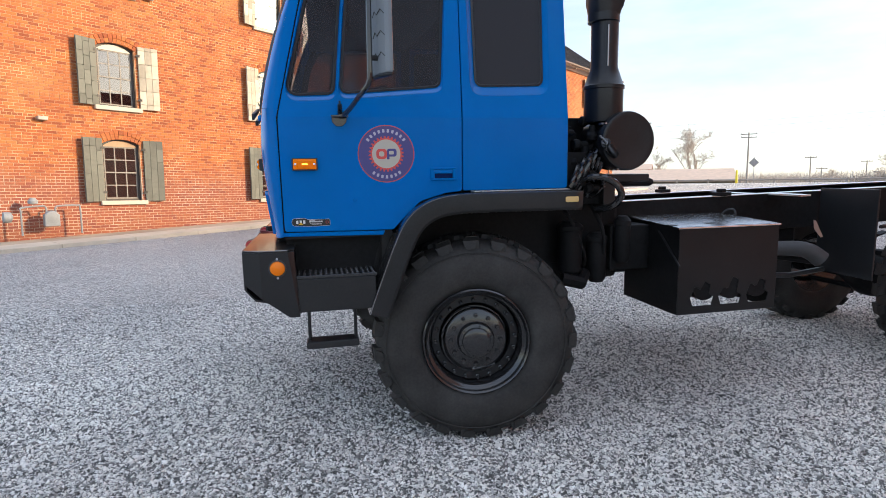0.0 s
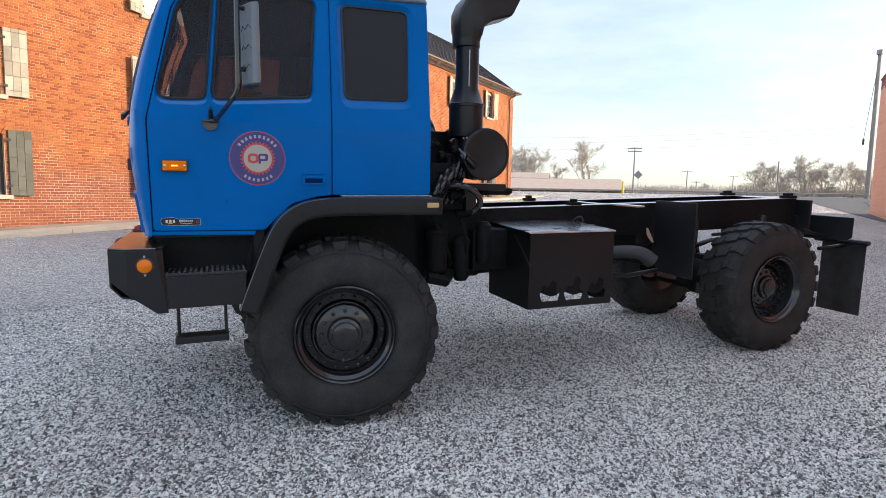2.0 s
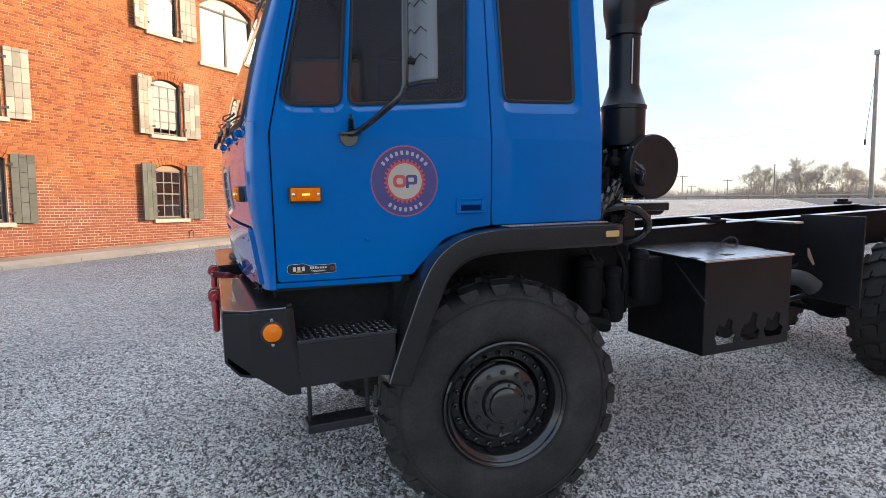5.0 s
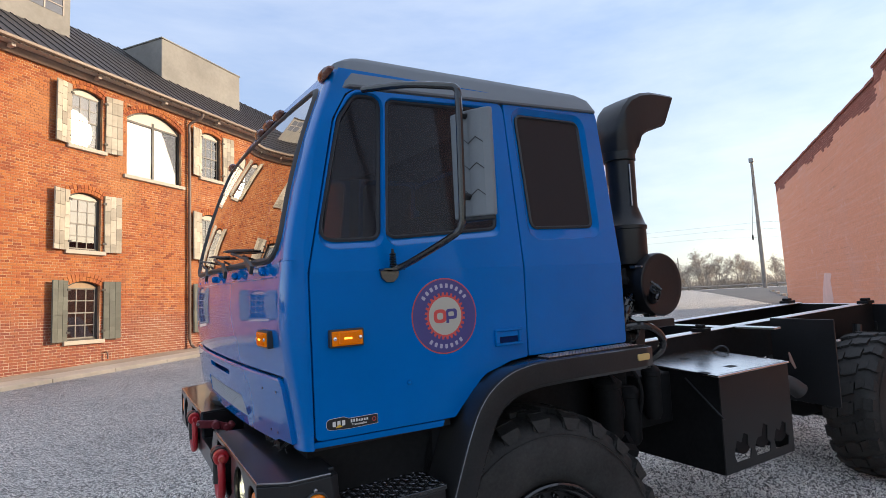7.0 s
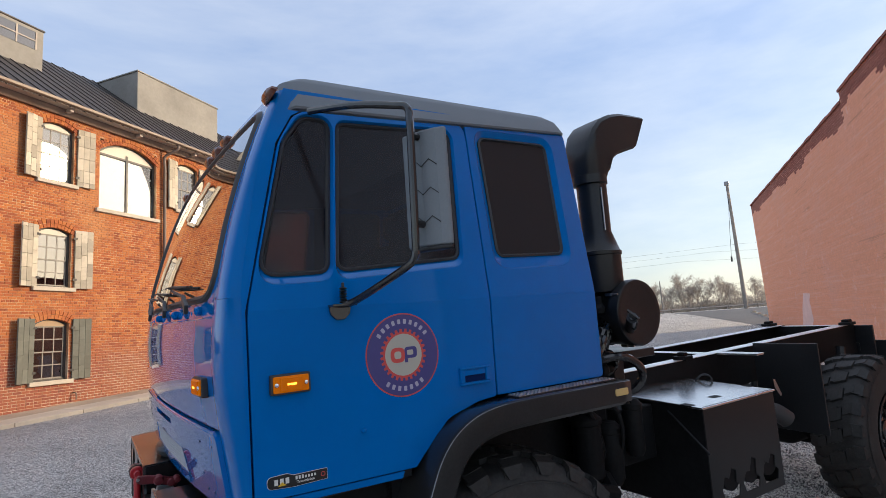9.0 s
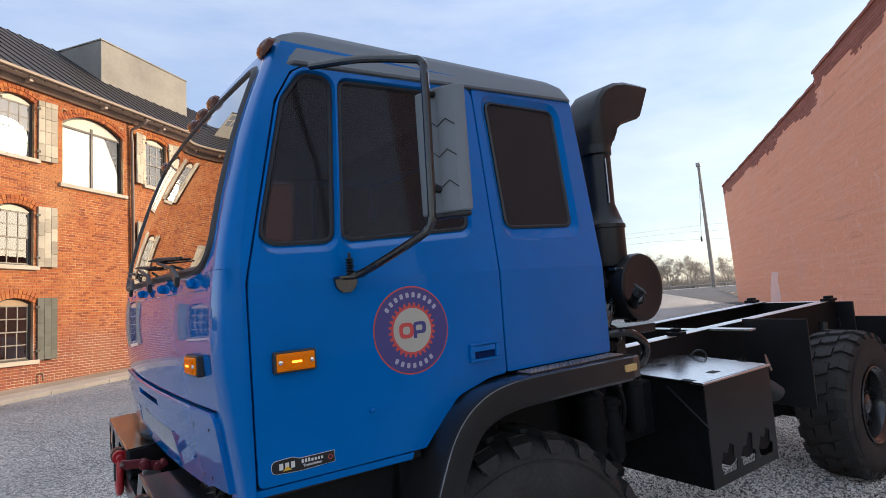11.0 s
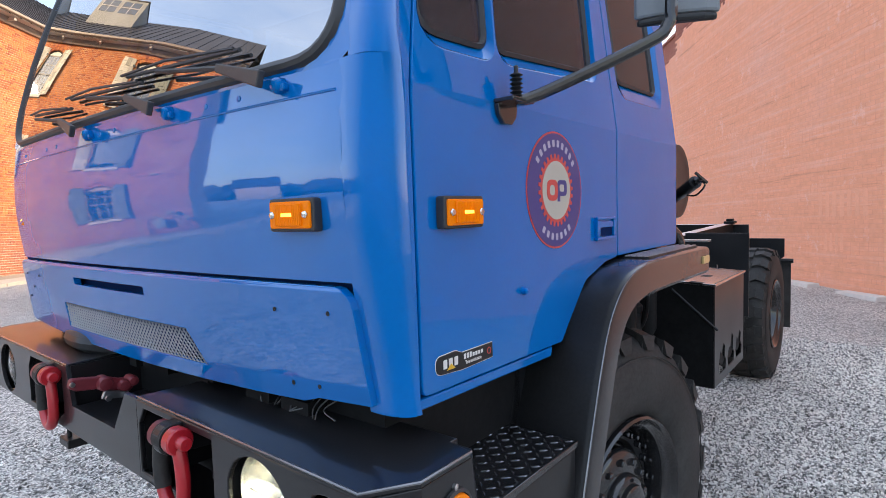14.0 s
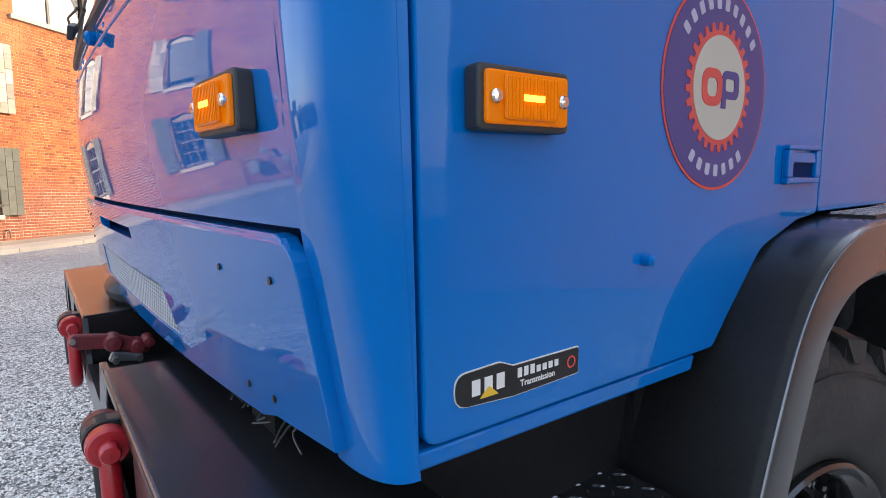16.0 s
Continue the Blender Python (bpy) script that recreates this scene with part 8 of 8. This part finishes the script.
def hood():
    """The square-sectioned elbow and sloping mouth at the top of the stack, turned to the rear."""
    bm = bmesh.new()
    path = [((0.88, 2.40), 0, 0.088, 0.088, 0.0), ((0.878, 2.47), 18, 0.098, 0.1, 0.35), ((0.882, 2.525), 42, 0.104, 0.11, 0.8), ((0.9, 2.57), 58, 0.107, 0.116, 1.0), ((0.93, 2.61), 72, 0.109, 0.12, 1.0), ((0.98, 2.64), 88, 0.11, 0.122, 1.0), ((1.04, 2.66), 101, 0.11, 0.122, 1.0), ((1.13, 2.675), 110, 0.108, 0.116, 1.0), ((1.215, 2.687), 118, 0.106, 0.11, 1.0)]
    n = 40
    rows = []
    for (x, z), deg, w, h, sq in path:
        a = radians(deg)
        row = []
        for i in range(n):
            t = 2 * math.pi * (i + 0.5) / n
            c, s = math.cos(t), math.sin(t)
            k = (1 - sq) + sq * min(1 / max(abs(c), abs(s)), 1.3)
            row.append(bm.verts.new((x - s * h * k * math.cos(a), SY + c * w * k, z + s * h * k * math.sin(a))))
        rows.append(row)
    for k, (r0, r1) in enumerate(zip(rows, rows[1:])):
        for i in range(n):
            f = bm.faces.new((r0[i], r0[(i + 1) % n], r1[(i + 1) % n], r1[i]))
    inner = [bm.verts.new(v.co.lerp(Vector((1.1, SY, 2.67)), 0.5)) for v in rows[-1]]
    for i in range(n):
        bm.faces.new((rows[-1][i], rows[-1][(i + 1) % n], inner[(i + 1) % n], inner[i]))
    bm.faces.new(inner)
    for e in bm.edges:
        if len(e.link_faces) == 2 and e.calc_face_angle() > radians(26):
            e.smooth = False
    return part("stack_hood", bm, M["black"], stack, "angular black intake hood", smooth=True)


hood()
bm = bmesh.new()
tube(bm, [(SX - 0.03, SY - 0.082, 2.12), (SX - 0.03, SY - 0.082, 2.35)], 0.005, 6)
part("stack_strap", bm, M["steel"], stack)

# ---- bricks, chips and other small pieces ----
NEAR = (1.55, 4.75, 0.62, 2.0)
near_mill = lambda x, z: NEAR[0] < x < NEAR[1] and NEAR[2] < z < NEAR[3]  # noqa: E731
MILL_HOLES = [(a - 0.02, b + 0.02, c - 0.11, d + 0.02) for a, b, c, d, r in OPENINGS]
verts, faces = course_bricks(S0, S1, 0.2, EAVE - 0.1, MILL_HOLES, 1, ragged=near_mill)
from_quads("wall_bricks", verts, faces, M["brick"], mill_face)["kind"] = "stuff"
verts, faces = course_bricks(-21.0, 9.5, -0.6, 7.05, [], 2, proud=0.0012, joint=0.005, uneven=0.35, ragged=lambda x, z: z > paint_edge(x))
from_quads("wall_bricks", verts, faces, M["pink"], warehouse, "salmon painted bricks")["kind"] = "stuff"
verts, faces = course_bricks(-21.0, 9.5, 6.3, 7.66, [], 3, proud=0.004, joint=0.003, ragged=lambda x, z: z <= paint_edge(x) or z > pink_top(x) - 0.03)
from_quads("parapet_bricks", verts, faces, M["bare_brick"], warehouse, "bare dark red parapet bricks")["kind"] = "stuff"
# what is left of an old painted sign, and a sky-lit patch painted further along
for x0, x1, n, z0, z1 in ((0.12, 1.44, 7, 1.47, 1.95), (0.26, 0.82, 4, 0.86, 1.21)):
    for i in range(n):
        a = x0 + (x1 - x0) * i / n
        bm = bmesh.new()
        prism(bm, rounded([(a, z0), (a + 0.6 * (x1 - x0) / n, z0 + 0.02), (a + 0.62 * (x1 - x0) / n, z1 - 0.03), (a + 0.02, z1)], 0.03, 3), "y", -0.0036, 0.002)
        part("sign_bar", bm, M["faded_paint"], warehouse, "faded bar of an old painted sign")
bm = bmesh.new()
prism(bm, rounded([(-15.0, 0.7), (-13.3, 0.75), (-12.75, 1.2), (-12.9, 1.9), (-12.6, 2.15), (-13.6, 2.2), (-14.1, 1.6), (-14.3, 1.1)], 0.15, 4), "y", -0.0036, 0.002)
part("paint_smear", bm, M["pale_patch"], warehouse, "pale sky-lit patch put on the wall as colour")


def rough_courses():
    """Runs of squeezed-out, painted-over mortar along some of the wall's courses, and shallow pits beside them."""
    rng = random.Random(31)
    verts, faces = [], []
    for i in range(150):
        z = -0.6 + 0.075 * rng.randint(6, 92)
        x = rng.uniform(-7.5, 6.5)
        end = x + rng.choice((0.3, 0.6, 0.9, 1.6, 2.6))
        while x < min(end, 7.3):
            w, h, d = rng.uniform(0.03, 0.16), rng.uniform(0.006, 0.015), rng.uniform(0.003, 0.009)
            c = z + rng.uniform(-0.006, 0.006)
            k = len(verts)
            verts += [(x, 0.004, c - h), (x + w, 0.004, c - h), (x + w, 0.004, c + h), (x, 0.004, c + h)]
            verts += [(x + 0.008, -d, c - h * 0.4), (x + w - 0.008, -d * 0.8, c - h * 0.5), (x + w - 0.01, -d * 0.8, c + h * 0.5), (x + 0.01, -d, c + h * 0.6)]
            faces += [(k + 4, k + 5, k + 6, k + 7), (k, k + 1, k + 5, k + 4), (k + 1, k + 2, k + 6, k + 5), (k + 2, k + 3, k + 7, k + 6), (k + 3, k, k + 4, k + 7)]
            x += w + rng.choice((0.0, 0.01, 0.05, 0.12))
    return verts, faces


verts, faces = rough_courses()
from_quads("rough_mortar", verts, faces, M["pink"], warehouse, "painted-over rough mortar ridges")["kind"] = "stuff"
scatter_gravel("gravel_chips", 245000, -4.2, 5.6, -2.6, 1.6, 0.0055, 0.014)
scatter_gravel("gravel_chips", 40000, -4.5, 7.5, 1.6, 4.2, 0.006, 0.0135)


def near_bricks():
    """The nearest stretch of the mill wall, brick by brick."""
    verts, faces = course_bricks(S0, S1, 0.2, EAVE - 0.1, MILL_HOLES, 1, ragged=lambda x, z: not near_mill(x, z))
    shapes = {}
    for k in range(0, len(verts), 8):
        a, b, c, d = verts[k][0], verts[k + 1][0], verts[k][2], verts[k + 2][2]
        key = round(b - a, 2)
        if key not in shapes:
            w, h = (b - a) / 2, (d - c) / 2
            me = bpy.data.meshes.new("brick")
            me.from_pydata([(-w, 0.004, -h), (w, 0.004, -h), (w, 0.004, h), (-w, 0.004, h), (0.004 - w, 0, 0.004 - h), (w - 0.004, 0, 0.004 - h), (w - 0.004, 0, h - 0.004), (0.004 - w, 0, h - 0.004)], [], [(4, 5, 6, 7), (0, 1, 5, 4), (1, 2, 6, 5), (2, 3, 7, 6), (3, 0, 4, 7)])
            for v in me.vertices[:4]:
                v.co.y = 0.012
            me.materials.append(M["brick_piece"])
            shapes[key] = me
        ob = new("brick", shapes[key])
        ob.parent = mill_face
        ob.location = ((a + b) / 2, verts[k + 4][1], (c + d) / 2)


near_bricks()
